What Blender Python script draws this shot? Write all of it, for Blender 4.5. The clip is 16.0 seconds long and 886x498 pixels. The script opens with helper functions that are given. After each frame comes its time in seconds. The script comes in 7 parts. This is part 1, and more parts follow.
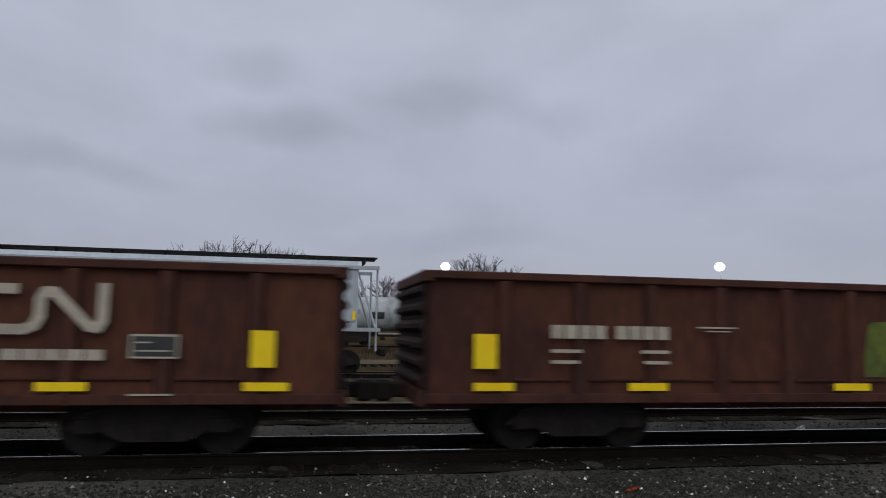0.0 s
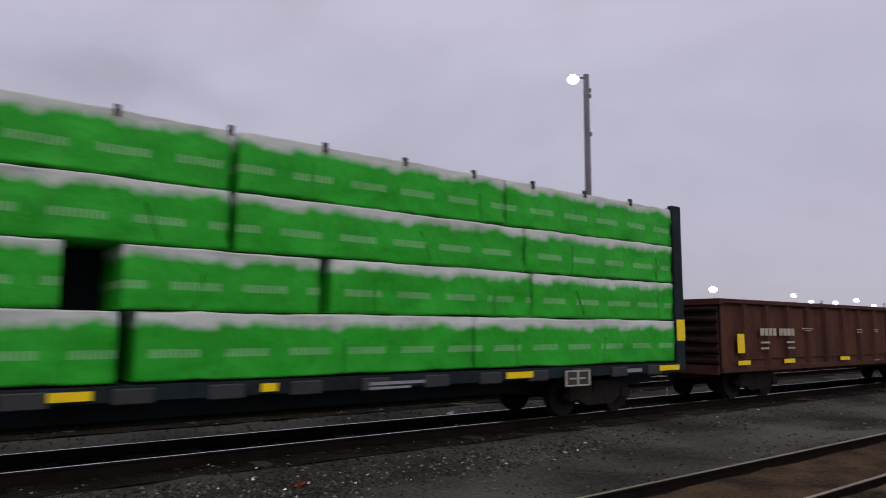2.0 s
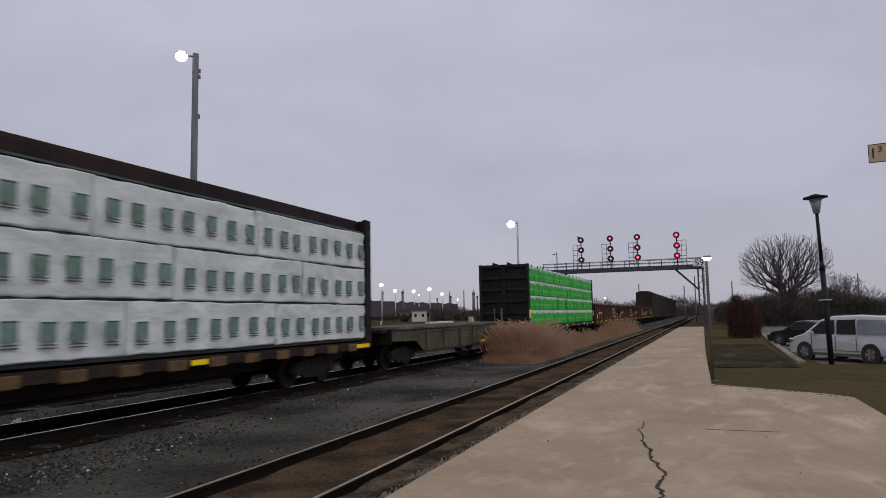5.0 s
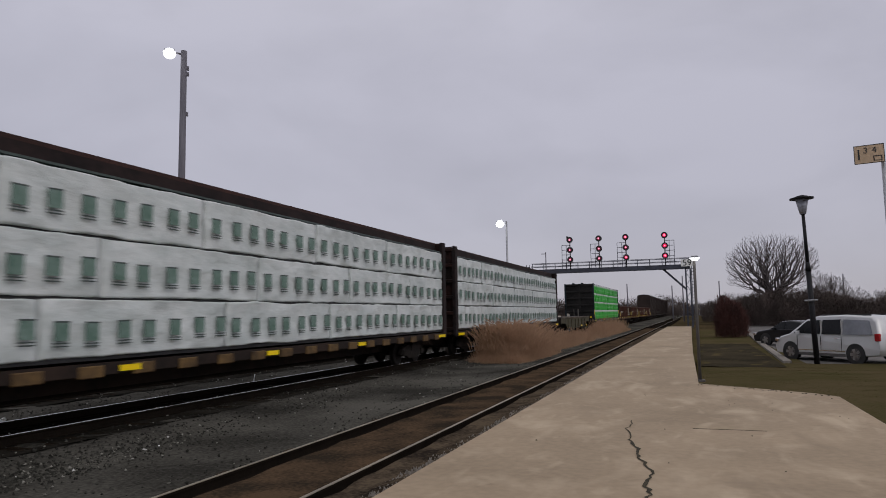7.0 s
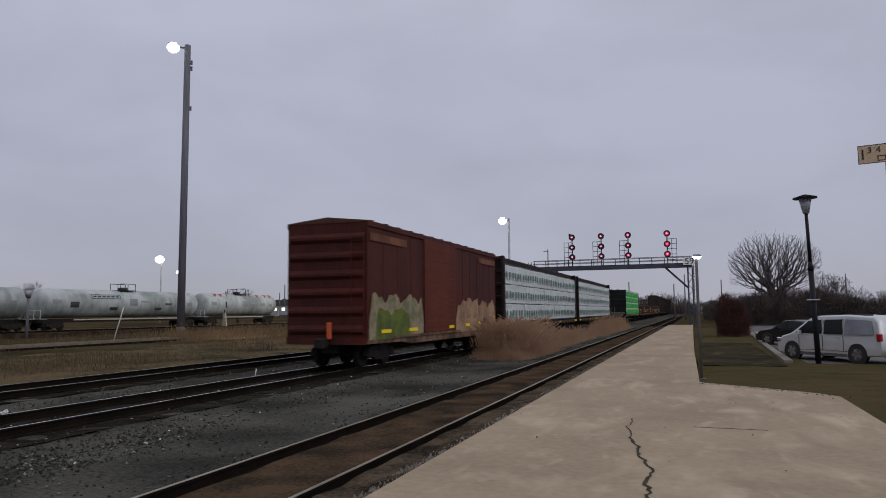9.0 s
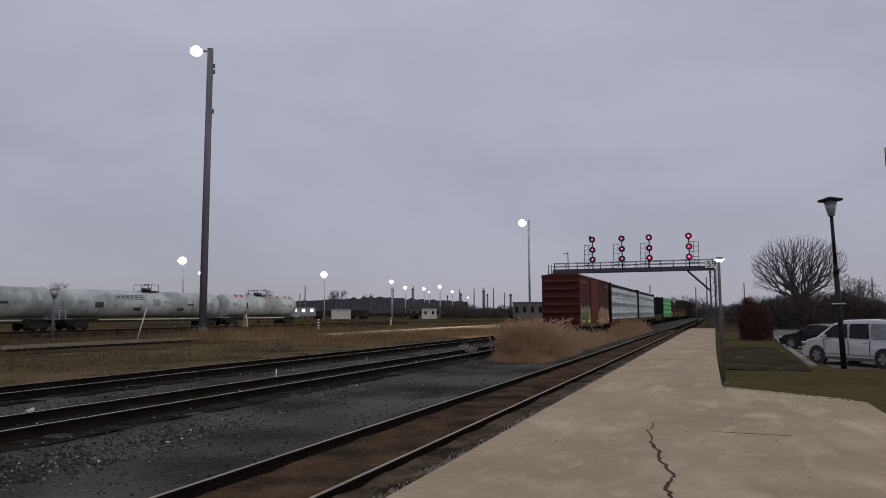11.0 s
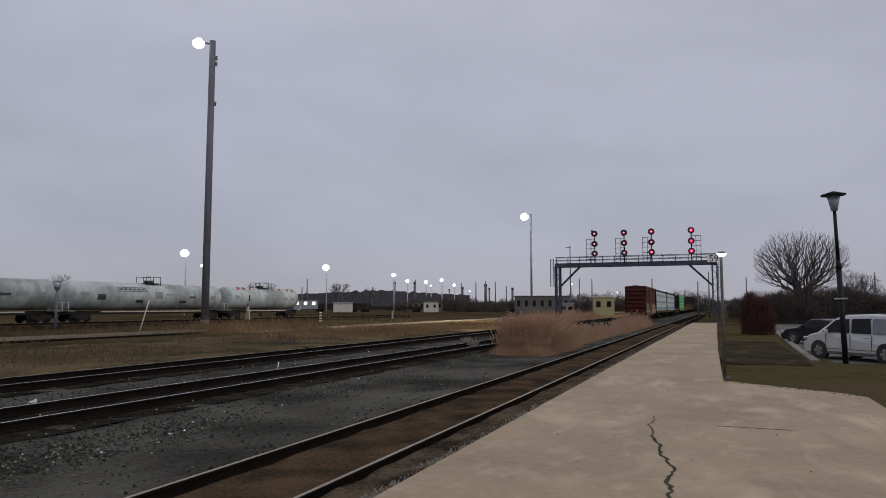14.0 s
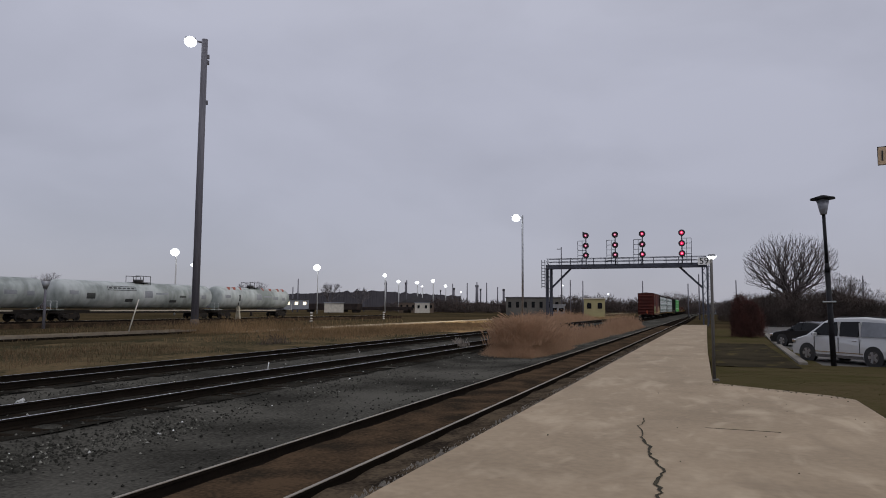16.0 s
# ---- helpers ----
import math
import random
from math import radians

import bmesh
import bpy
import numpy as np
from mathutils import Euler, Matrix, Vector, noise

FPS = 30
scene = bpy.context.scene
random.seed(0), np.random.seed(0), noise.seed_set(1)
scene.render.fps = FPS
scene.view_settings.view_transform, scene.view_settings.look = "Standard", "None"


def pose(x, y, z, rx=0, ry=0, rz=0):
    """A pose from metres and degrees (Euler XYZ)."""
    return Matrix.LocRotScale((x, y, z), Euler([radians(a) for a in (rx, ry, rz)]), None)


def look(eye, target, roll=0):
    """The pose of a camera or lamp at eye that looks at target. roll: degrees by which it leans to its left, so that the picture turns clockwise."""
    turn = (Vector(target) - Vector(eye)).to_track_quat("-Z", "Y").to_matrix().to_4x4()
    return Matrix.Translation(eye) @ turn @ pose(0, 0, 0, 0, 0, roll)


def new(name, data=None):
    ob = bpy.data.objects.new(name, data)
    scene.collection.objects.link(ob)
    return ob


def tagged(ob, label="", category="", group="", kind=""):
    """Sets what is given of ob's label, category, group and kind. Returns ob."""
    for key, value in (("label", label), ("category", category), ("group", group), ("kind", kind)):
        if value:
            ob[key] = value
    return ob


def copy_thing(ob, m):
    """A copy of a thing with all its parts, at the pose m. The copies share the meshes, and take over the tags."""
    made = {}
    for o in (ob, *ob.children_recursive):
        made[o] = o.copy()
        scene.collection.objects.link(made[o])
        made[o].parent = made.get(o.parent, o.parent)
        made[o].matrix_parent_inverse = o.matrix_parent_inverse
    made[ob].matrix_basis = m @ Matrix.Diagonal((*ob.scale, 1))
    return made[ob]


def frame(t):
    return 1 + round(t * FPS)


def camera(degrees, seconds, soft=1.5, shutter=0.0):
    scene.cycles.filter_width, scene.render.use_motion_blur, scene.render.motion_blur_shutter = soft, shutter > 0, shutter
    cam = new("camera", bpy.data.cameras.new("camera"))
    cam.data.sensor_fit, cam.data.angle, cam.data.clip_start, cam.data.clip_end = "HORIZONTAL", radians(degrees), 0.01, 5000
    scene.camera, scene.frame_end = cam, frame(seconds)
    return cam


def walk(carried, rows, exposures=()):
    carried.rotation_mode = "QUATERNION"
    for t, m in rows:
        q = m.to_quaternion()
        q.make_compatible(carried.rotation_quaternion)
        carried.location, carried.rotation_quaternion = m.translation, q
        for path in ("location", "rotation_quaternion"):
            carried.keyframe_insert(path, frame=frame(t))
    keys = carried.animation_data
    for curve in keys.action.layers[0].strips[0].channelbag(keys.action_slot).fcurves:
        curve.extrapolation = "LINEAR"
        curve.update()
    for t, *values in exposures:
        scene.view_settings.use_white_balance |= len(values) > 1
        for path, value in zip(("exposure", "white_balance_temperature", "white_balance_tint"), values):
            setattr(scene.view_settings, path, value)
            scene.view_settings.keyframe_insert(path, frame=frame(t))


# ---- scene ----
cam = camera(65.17, 16.0, soft=0.95, shutter=0.24)
EYE = (0.0, 0.0, 1.83)
PATH = [  # seconds, yaw to the left of the tracks, pitch, lean
    (0, 78.97, 6.53, 0.96), (0.2, 77.28, 6.53, 0.98), (0.5, 73.32, 6.49, 0.73), (0.7, 70.68, 6.61, 0.6),
    (1, 67.5, 6.49, 0.22), (1.2, 65.88, 6.45, 0.12), (1.5, 62.5, 6.82, 0.27), (1.7, 59.08, 7.59, 0.32),
    (2, 52.62, 6.66, 0.23), (2.2, 48.91, 6.95, -1.24), (2.5, 42.77, 6.13, -0.97), (2.7, 38.59, 5.74, -0.38),
    (3, 35.15, 6.62, 0.14), (3.2, 32.87, 7.82, 0.33), (3.5, 27.77, 8.13, -0.59), (3.7, 25.22, 7.15, -0.11),
    (5.8, 19.53, 5.34, -0.83), (6, 19.66, 5.44, -0.14), (6.5, 19.38, 5.31, -0.59), (7, 19.75, 5.43, -0.99),
    (7.4, 19.75, 5.46, -0.67), (7.5, 19.68, 5.37, -0.65), (7.8, 19.59, 5.07, -0.54), (8, 19.75, 5.11, -0.39),
    (8.2, 19.92, 5.14, -0.5), (10.3, 20.09, 5.11, -0.32), (10.5, 20.77, 5.1, -0.35), (11, 21.55, 5.31, -0.18),
    (11.5, 21.71, 5.46, -0.06), (12, 21.88, 6, -0.06), (12.5, 21.67, 5.61, 0.14), (13, 22.01, 4.8, -0.22),
    (13.5, 21.74, 4.61, -0.38), (14, 21.72, 4.77, 0.04), (14.5, 21.53, 4.77, 0.27), (15, 21.54, 4.82, 0.43),
    (15.5, 21.27, 4.49, 0.6), (16, 21.02, 4.84, 0.36),
]
walk(cam, [(t, pose(*EYE, 90 + p, 0, y) @ pose(0, 0, 0, 0, 0, r)) for t, y, p, r in PATH],
     exposures=[(0, -0.04, 6330, 8), (1.0, -0.02, 6550, 5), (1.5, -0.02, 6600, 17), (1.7, 0.04, 6600, 17), (2.5, 0.0, 6600, 18), (3.2, 0.0, 6550, 16), (3.7, 0.0, 6500, 14), (7.0, 0.0, 6750, 11), (8.2, -0.04, 6350, 10), (10.5, -0.2, 6450, 10), (11.5, -0.27, 6500, 10), (12.0, -0.39, 6450, 12), (12.5, -0.46, 6400, 12), (13.0, -0.2, 6450, 9), (14.0, -0.12, 6500, 9), (16.0, -0.10, 6500, 9)])

# ---- light: overcast dusk, with the brighter sky overhead and behind the viewer ----
world = bpy.data.worlds.new("overcast_sky")
scene.world = world
world.use_nodes = True
wt = world.node_tree
wt.nodes.clear()


def wn(kind, **kw):
    n = wt.nodes.new(kind)
    for k, v in kw.items():
        setattr(n, k, v)
    return n


w_out = wn("ShaderNodeOutputWorld")
w_sky = wn("ShaderNodeTexSky", sky_type="NISHITA", sun_disc=False, sun_elevation=radians(40), sun_rotation=radians(115))
w_bg1 = wn("ShaderNodeBackground")
w_bg1.inputs[1].default_value = 0.01
w_bg2 = wn("ShaderNodeBackground")
w_bg2.inputs[1].default_value = 1.0
w_add = wn("ShaderNodeAddShader")
w_tc = wn("ShaderNodeTexCoord")
w_sep = wn("ShaderNodeSeparateXYZ")
w_ramp = wn("ShaderNodeValToRGB")
els = w_ramp.color_ramp.elements
els[0].position, els[0].color = 0.0, (0.385, 0.385, 0.45, 1)
els[1].position, els[1].color = 1.0, (0.72, 0.72, 0.78, 1)
for p, c in ((0.06, (0.405, 0.405, 0.485)), (0.35, (0.465, 0.47, 0.56)), (0.5, (0.50, 0.505, 0.59)), (0.7, (0.62, 0.62, 0.69))):
    e = els.new(p)
    e.color = (*c, 1)
w_map = wn("ShaderNodeMapping")
w_map.inputs["Scale"].default_value = (1.6, 1.6, 3.2)
w_noise = wn("ShaderNodeTexNoise")
w_noise.inputs["Scale"].default_value = 1.9
w_noise.inputs["Detail"].default_value = 5.0
w_noise.inputs["Roughness"].default_value = 0.5
w_noise.inputs["Distortion"].default_value = 0.3
w_range = wn("ShaderNodeMapRange")
for k, v in (("From Min", 0.30), ("From Max", 0.58), ("To Min", 0.90), ("To Max", 1.03)):
    w_range.inputs[k].default_value = v
# a few darker scraps of cloud: direction, breadth, height, depth of tone
w_warp = wn("ShaderNodeTexNoise")
w_warp.inputs["Scale"].default_value = 5.0
w_warp.inputs["Detail"].default_value = 3.0
w_shift = wn("ShaderNodeVectorMath", operation="MULTIPLY_ADD")
w_shift.inputs[1].default_value = (0.22, 0.22, 0.09)
wt.links.new(w_tc.outputs["Generated"], w_warp.inputs[0])
wt.links.new(w_warp.outputs["Color"], w_shift.inputs[0])
wt.links.new(w_tc.outputs["Generated"], w_shift.inputs[2])


def scrap(az, el, breadth, height, depth):
    """How much one scrap of cloud takes from the sky's light."""
    c = Vector((-math.sin(radians(az)) * math.cos(radians(el)) + 0.11, math.cos(radians(az)) * math.cos(radians(el)) + 0.11, math.sin(radians(el)) + 0.045))
    sub, div, ln, fade = wn("ShaderNodeVectorMath", operation="SUBTRACT"), wn("ShaderNodeVectorMath", operation="DIVIDE"), wn("ShaderNodeVectorMath", operation="LENGTH"), wn("ShaderNodeMapRange", interpolation_type="SMOOTHSTEP")
    sub.inputs[1].default_value = c
    div.inputs[1].default_value = (breadth, breadth, height)
    for k, v in (("From Min", 0.15), ("From Max", 1.0), ("To Min", depth), ("To Max", 0.0)):
        fade.inputs[k].default_value = v
    wt.links.new(w_shift.outputs[0], sub.inputs[0])
    wt.links.new(sub.outputs[0], div.inputs[0])
    wt.links.new(div.outputs[0], ln.inputs[0])
    wt.links.new(ln.outputs["Value"], fade.inputs[0])
    return fade.outputs[0]


w_scraps = None
for row in ((94.1, 20.9, 0.11, 0.035, 0.12), (91.5, 16.2, 0.15, 0.045, 0.16), (79.4, 18.3, 0.16, 0.05, 0.13), (69.0, 17.0, 0.10, 0.04, 0.10), (108, 11.4, 0.17, 0.03, 0.12), (52.0, 12.5, 0.2, 0.035, 0.06),
            (80, 7.2, 0.25, 0.022, 0.06), (66, 26, 0.16, 0.06, 0.06), (30, 20, 0.25, 0.05, 0.05), (8, 12, 0.25, 0.03, 0.04)):
    bit = scrap(*row)
    if w_scraps is not None:
        plus = wn("ShaderNodeMath", operation="ADD")
        wt.links.new(w_scraps, plus.inputs[0])
        wt.links.new(bit, plus.inputs[1])
        bit = plus.outputs[0]
    w_scraps = bit
w_low, w_west, w_murk, w_all = wn("ShaderNodeMapRange"), wn("ShaderNodeMapRange"), wn("ShaderNodeMath", operation="MULTIPLY"), wn("ShaderNodeMath", operation="ADD")
for node, rows in ((w_low, (("From Min", 0.30), ("From Max", 0.02), ("To Min", 0.0), ("To Max", 1.0))), (w_west, (("From Min", -0.30), ("From Max", -0.82), ("To Min", 0.0), ("To Max", 0.13)))):
    for k, v in rows:
        node.inputs[k].default_value = v
w_bs = wn("ShaderNodeMath", operation="SUBTRACT")
w_mul = wn("ShaderNodeVectorMath", operation="SCALE")
wl = wt.links.new
wl(w_tc.outputs["Generated"], w_sep.inputs[0])
wl(w_sep.outputs["Z"], w_ramp.inputs[0])
wl(w_tc.outputs["Generated"], w_map.inputs[0])
wl(w_map.outputs[0], w_noise.inputs[0])
wl(w_noise.outputs[0], w_range.inputs[0])
wl(w_ramp.outputs[0], w_mul.inputs[0])
wl(w_range.outputs[0], w_bs.inputs[0])
wl(w_sep.outputs["Z"], w_low.inputs[0])
wl(w_sep.outputs["X"], w_west.inputs[0])
wl(w_low.outputs[0], w_murk.inputs[0])
wl(w_west.outputs[0], w_murk.inputs[1])
wl(w_murk.outputs[0], w_all.inputs[0])
wl(w_scraps, w_all.inputs[1])
wl(w_all.outputs[0], w_bs.inputs[1])
wl(w_bs.outputs[0], w_mul.inputs["Scale"])
wl(w_mul.outputs[0], w_bg2.inputs[0])
wl(w_sky.outputs[0], w_bg1.inputs[0])
wl(w_bg1.outputs[0], w_add.inputs[0])
wl(w_bg2.outputs[0], w_add.inputs[1])
wl(w_add.outputs[0], w_out.inputs[0])

sun = new("sun", bpy.data.lights.new("sun", "SUN"))
sun.data.energy, sun.data.angle, sun.data.color = 0.55, radians(40), (1.0, 0.97, 0.93)
sun.matrix_world = look((30, -14, 28), (0, 0, 0))

# the lit lamp of the slender pole by the far reeds shines on the grass round it
yard_glow = new("yard_glow", bpy.data.lights.new("yard_glow", "SPOT"))
yard_glow.data.spot_size, yard_glow.data.spot_blend, yard_glow.data.shadow_soft_size = radians(86), 0.5, 0.3
yard_glow.data.energy, yard_glow.data.color = 16000, (1.0, 0.93, 0.82)
yard_glow.matrix_world = look((-28.9, 106.2, 15.0), (-46, 94, 0))


# ---- materials ----
def material(name, base, second=None, rough=0.7, metal=0.0, scale=3.0, fine=40.0, amount=0.5, bump=0.15, stretch=(1, 1, 1), emit=None, power=0.0, coat=0.0):
    """Colour that wanders between two tones at a broad and a fine scale, with fine relief."""
    m = bpy.data.materials.new(name)
    m.use_nodes = True
    t = m.node_tree
    b = t.nodes["Principled BSDF"]
    b.inputs["Roughness"].default_value, b.inputs["Metallic"].default_value = rough, metal
    b.inputs["Specular IOR Level"].default_value = 0.2 if rough > 0.65 or name in ("carglass", "greenwrap", "blackpost", "blackpaint") else 0.5
    if name in ("ground", "ballast", "soil", "grassbed", "drygrass", "mulch", "lawn", "edging", "hill", "tie", "dirttie", "stone", "shoulderstone", "rail", "oilbed"):
        b.inputs["Specular IOR Level"].default_value = 0.0
    b.inputs["Coat Weight"].default_value = coat
    if emit:
        b.inputs["Emission Color"].default_value, b.inputs["Emission Strength"].default_value = (*emit, 1), power
    if second is None:
        second = tuple(c * 0.7 for c in base)
    tc, mp = t.nodes.new("ShaderNodeTexCoord"), t.nodes.new("ShaderNodeMapping")
    mp.inputs["Scale"].default_value = stretch
    t.links.new(tc.outputs["Object"], mp.inputs[0])
    oi = t.nodes.new("ShaderNodeObjectInfo")
    shift = t.nodes.new("ShaderNodeVectorMath")
    shift.operation = "SCALE"
    shift.inputs[0].default_value = (37, 53, 71)
    t.links.new(oi.outputs["Random"], shift.inputs["Scale"])
    t.links.new(shift.outputs[0], mp.inputs["Location"])
    n1, n2 = t.nodes.new("ShaderNodeTexNoise"), t.nodes.new("ShaderNodeTexNoise")
    for n, sc in ((n1, scale), (n2, fine)):
        n.inputs["Scale"].default_value, n.inputs["Detail"].default_value = sc, 6.0
        t.links.new(mp.outputs[0], n.inputs[0])
    add = t.nodes.new("ShaderNodeMath")
    add.operation = "MULTIPLY_ADD"
    add.inputs[1].default_value = 0.6
    t.links.new(n2.outputs[0], add.inputs[0])
    t.links.new(n1.outputs[0], add.inputs[2])
    rng = t.nodes.new("ShaderNodeMapRange")
    rng.inputs["From Min"].default_value, rng.inputs["From Max"].default_value = 0.8 - 0.25, 0.8 + 0.25
    rng.inputs["To Min"].default_value, rng.inputs["To Max"].default_value = 0.5 - amount, 0.5 + amount
    t.links.new(add.outputs[0], rng.inputs[0])
    mix = t.nodes.new("ShaderNodeMix")
    mix.data_type = "RGBA"
    mix.inputs["A"].default_value, mix.inputs["B"].default_value = (*base, 1), (*second, 1)
    t.links.new(rng.outputs[0], mix.inputs["Factor"])
    t.links.new(mix.outputs["Result"], b.inputs["Base Color"])
    if bump:
        bp = t.nodes.new("ShaderNodeBump")
        bp.inputs["Strength"].default_value, bp.inputs["Distance"].default_value = bump, 0.03
        t.links.new(add.outputs[0], bp.inputs["Height"])
        t.links.new(bp.outputs[0], b.inputs["Normal"])
    return m


def wrapped(name, low, band, top, height, fade):
    """Printed wrapping film: one colour with a ragged pale band along its upper edge."""
    m = material(name, low, tuple(c * 0.8 for c in low), rough=0.46, scale=1.2, fine=7, amount=0.7, bump=1.0)
    t = m.node_tree
    b = t.nodes["Principled BSDF"]
    old = b.inputs["Base Color"].links[0].from_socket
    tc, sp = t.nodes.new("ShaderNodeTexCoord"), t.nodes.new("ShaderNodeSeparateXYZ")
    t.links.new(tc.outputs["Object"], sp.inputs[0])
    n = t.nodes.new("ShaderNodeTexNoise")
    n.inputs["Scale"].default_value, n.inputs["Detail"].default_value = 2.6, 6
    t.links.new(tc.outputs["Object"], n.inputs[0])
    a = t.nodes.new("ShaderNodeMath")
    a.operation = "MULTIPLY_ADD"
    a.inputs[1].default_value = fade
    t.links.new(n.outputs[0], a.inputs[0])
    t.links.new(sp.outputs["Z"], a.inputs[2])
    r = t.nodes.new("ShaderNodeMapRange")
    r.inputs["From Min"].default_value, r.inputs["From Max"].default_value = top - height + fade * 0.5 - 0.03, top - height + fade * 0.5 + 0.10
    t.links.new(a.outputs[0], r.inputs[0])
    mx = t.nodes.new("ShaderNodeMix")
    mx.data_type = "RGBA"
    mx.inputs["B"].default_value = (*band, 1)
    t.links.new(r.outputs[0], mx.inputs["Factor"])

    # faint paler blocks of print in a row along the film
    def op(kind, x, y, z=None):
        q = t.nodes.new("ShaderNodeMath")
        q.operation = kind
        for s, v in zip(q.inputs, (x, y, z)):
            if v is None:
                continue
            if isinstance(v, (int, float)):
                s.default_value = v
            else:
                t.links.new(v, s)
        return q.outputs[0]
    oi = t.nodes.new("ShaderNodeObjectInfo")
    y = op("MULTIPLY_ADD", oi.outputs["Random"], 3.0, sp.outputs["Y"])
    f = op("FRACT", op("DIVIDE", y, 1.02), 0)
    block = op("MULTIPLY", op("GREATER_THAN", f, 0.12), op("LESS_THAN", f, 0.80))
    stripe = op("MULTIPLY", op("GREATER_THAN", sp.outputs["Z"], -0.16), op("LESS_THAN", sp.outputs["Z"], -0.045))
    letters = op("GREATER_THAN", op("FRACT", op("MULTIPLY", y, 15.0), 0), 0.35)
    fac = op("MULTIPLY", op("MULTIPLY", op("MULTIPLY", block, stripe), letters), 0.55)
    pr = t.nodes.new("ShaderNodeMix")
    pr.data_type = "RGBA"
    pr.inputs["B"].default_value = (0.34, 0.58, 0.32, 1)
    t.links.new(fac, pr.inputs["Factor"])
    t.links.new(old, pr.inputs["A"])
    t.links.new(pr.outputs["Result"], mx.inputs["A"])
    t.links.new(mx.outputs["Result"], b.inputs["Base Color"])
    return m


def worn(name, base, second, pale):
    """Concrete with drawn-out pale worn blotches and darker stains."""
    m = material(name, base, second, rough=0.85, scale=0.5, fine=10, amount=0.6, bump=0.14)
    t = m.node_tree
    b = t.nodes["Principled BSDF"]
    col = b.inputs["Base Color"].links[0].from_socket
    tc = t.nodes.new("ShaderNodeTexCoord")
    for tone, sc, stretch, lo, hi, most in ((pale, 1.15, (1.0, 0.45, 1), 0.54, 0.72, 0.6), (pale, 2.6, (1.0, 0.5, 1), 0.56, 0.74, 0.45), (tuple(c * 0.6 for c in base), 0.8, (1.0, 0.6, 1), 0.60, 0.75, 0.6)):
        mp, n, r, mx = t.nodes.new("ShaderNodeMapping"), t.nodes.new("ShaderNodeTexNoise"), t.nodes.new("ShaderNodeMapRange"), t.nodes.new("ShaderNodeMix")
        mp.inputs["Scale"].default_value, mp.inputs["Location"].default_value = stretch, (sc * 7, sc * 3, 0)
        n.inputs["Scale"].default_value, n.inputs["Detail"].default_value, n.inputs["Distortion"].default_value = sc, 7, 0.6
        for k, v in (("From Min", lo), ("From Max", hi), ("To Max", most)):
            r.inputs[k].default_value = v
        mx.data_type = "RGBA"
        mx.inputs["B"].default_value = (*tone, 1)
        t.links.new(tc.outputs["Object"], mp.inputs[0])
        t.links.new(mp.outputs[0], n.inputs[0])
        t.links.new(n.outputs[0], r.inputs[0])
        t.links.new(r.outputs[0], mx.inputs["Factor"])
        t.links.new(col, mx.inputs["A"])
        col = mx.outputs["Result"]
    t.links.new(col, b.inputs["Base Color"])
    return m


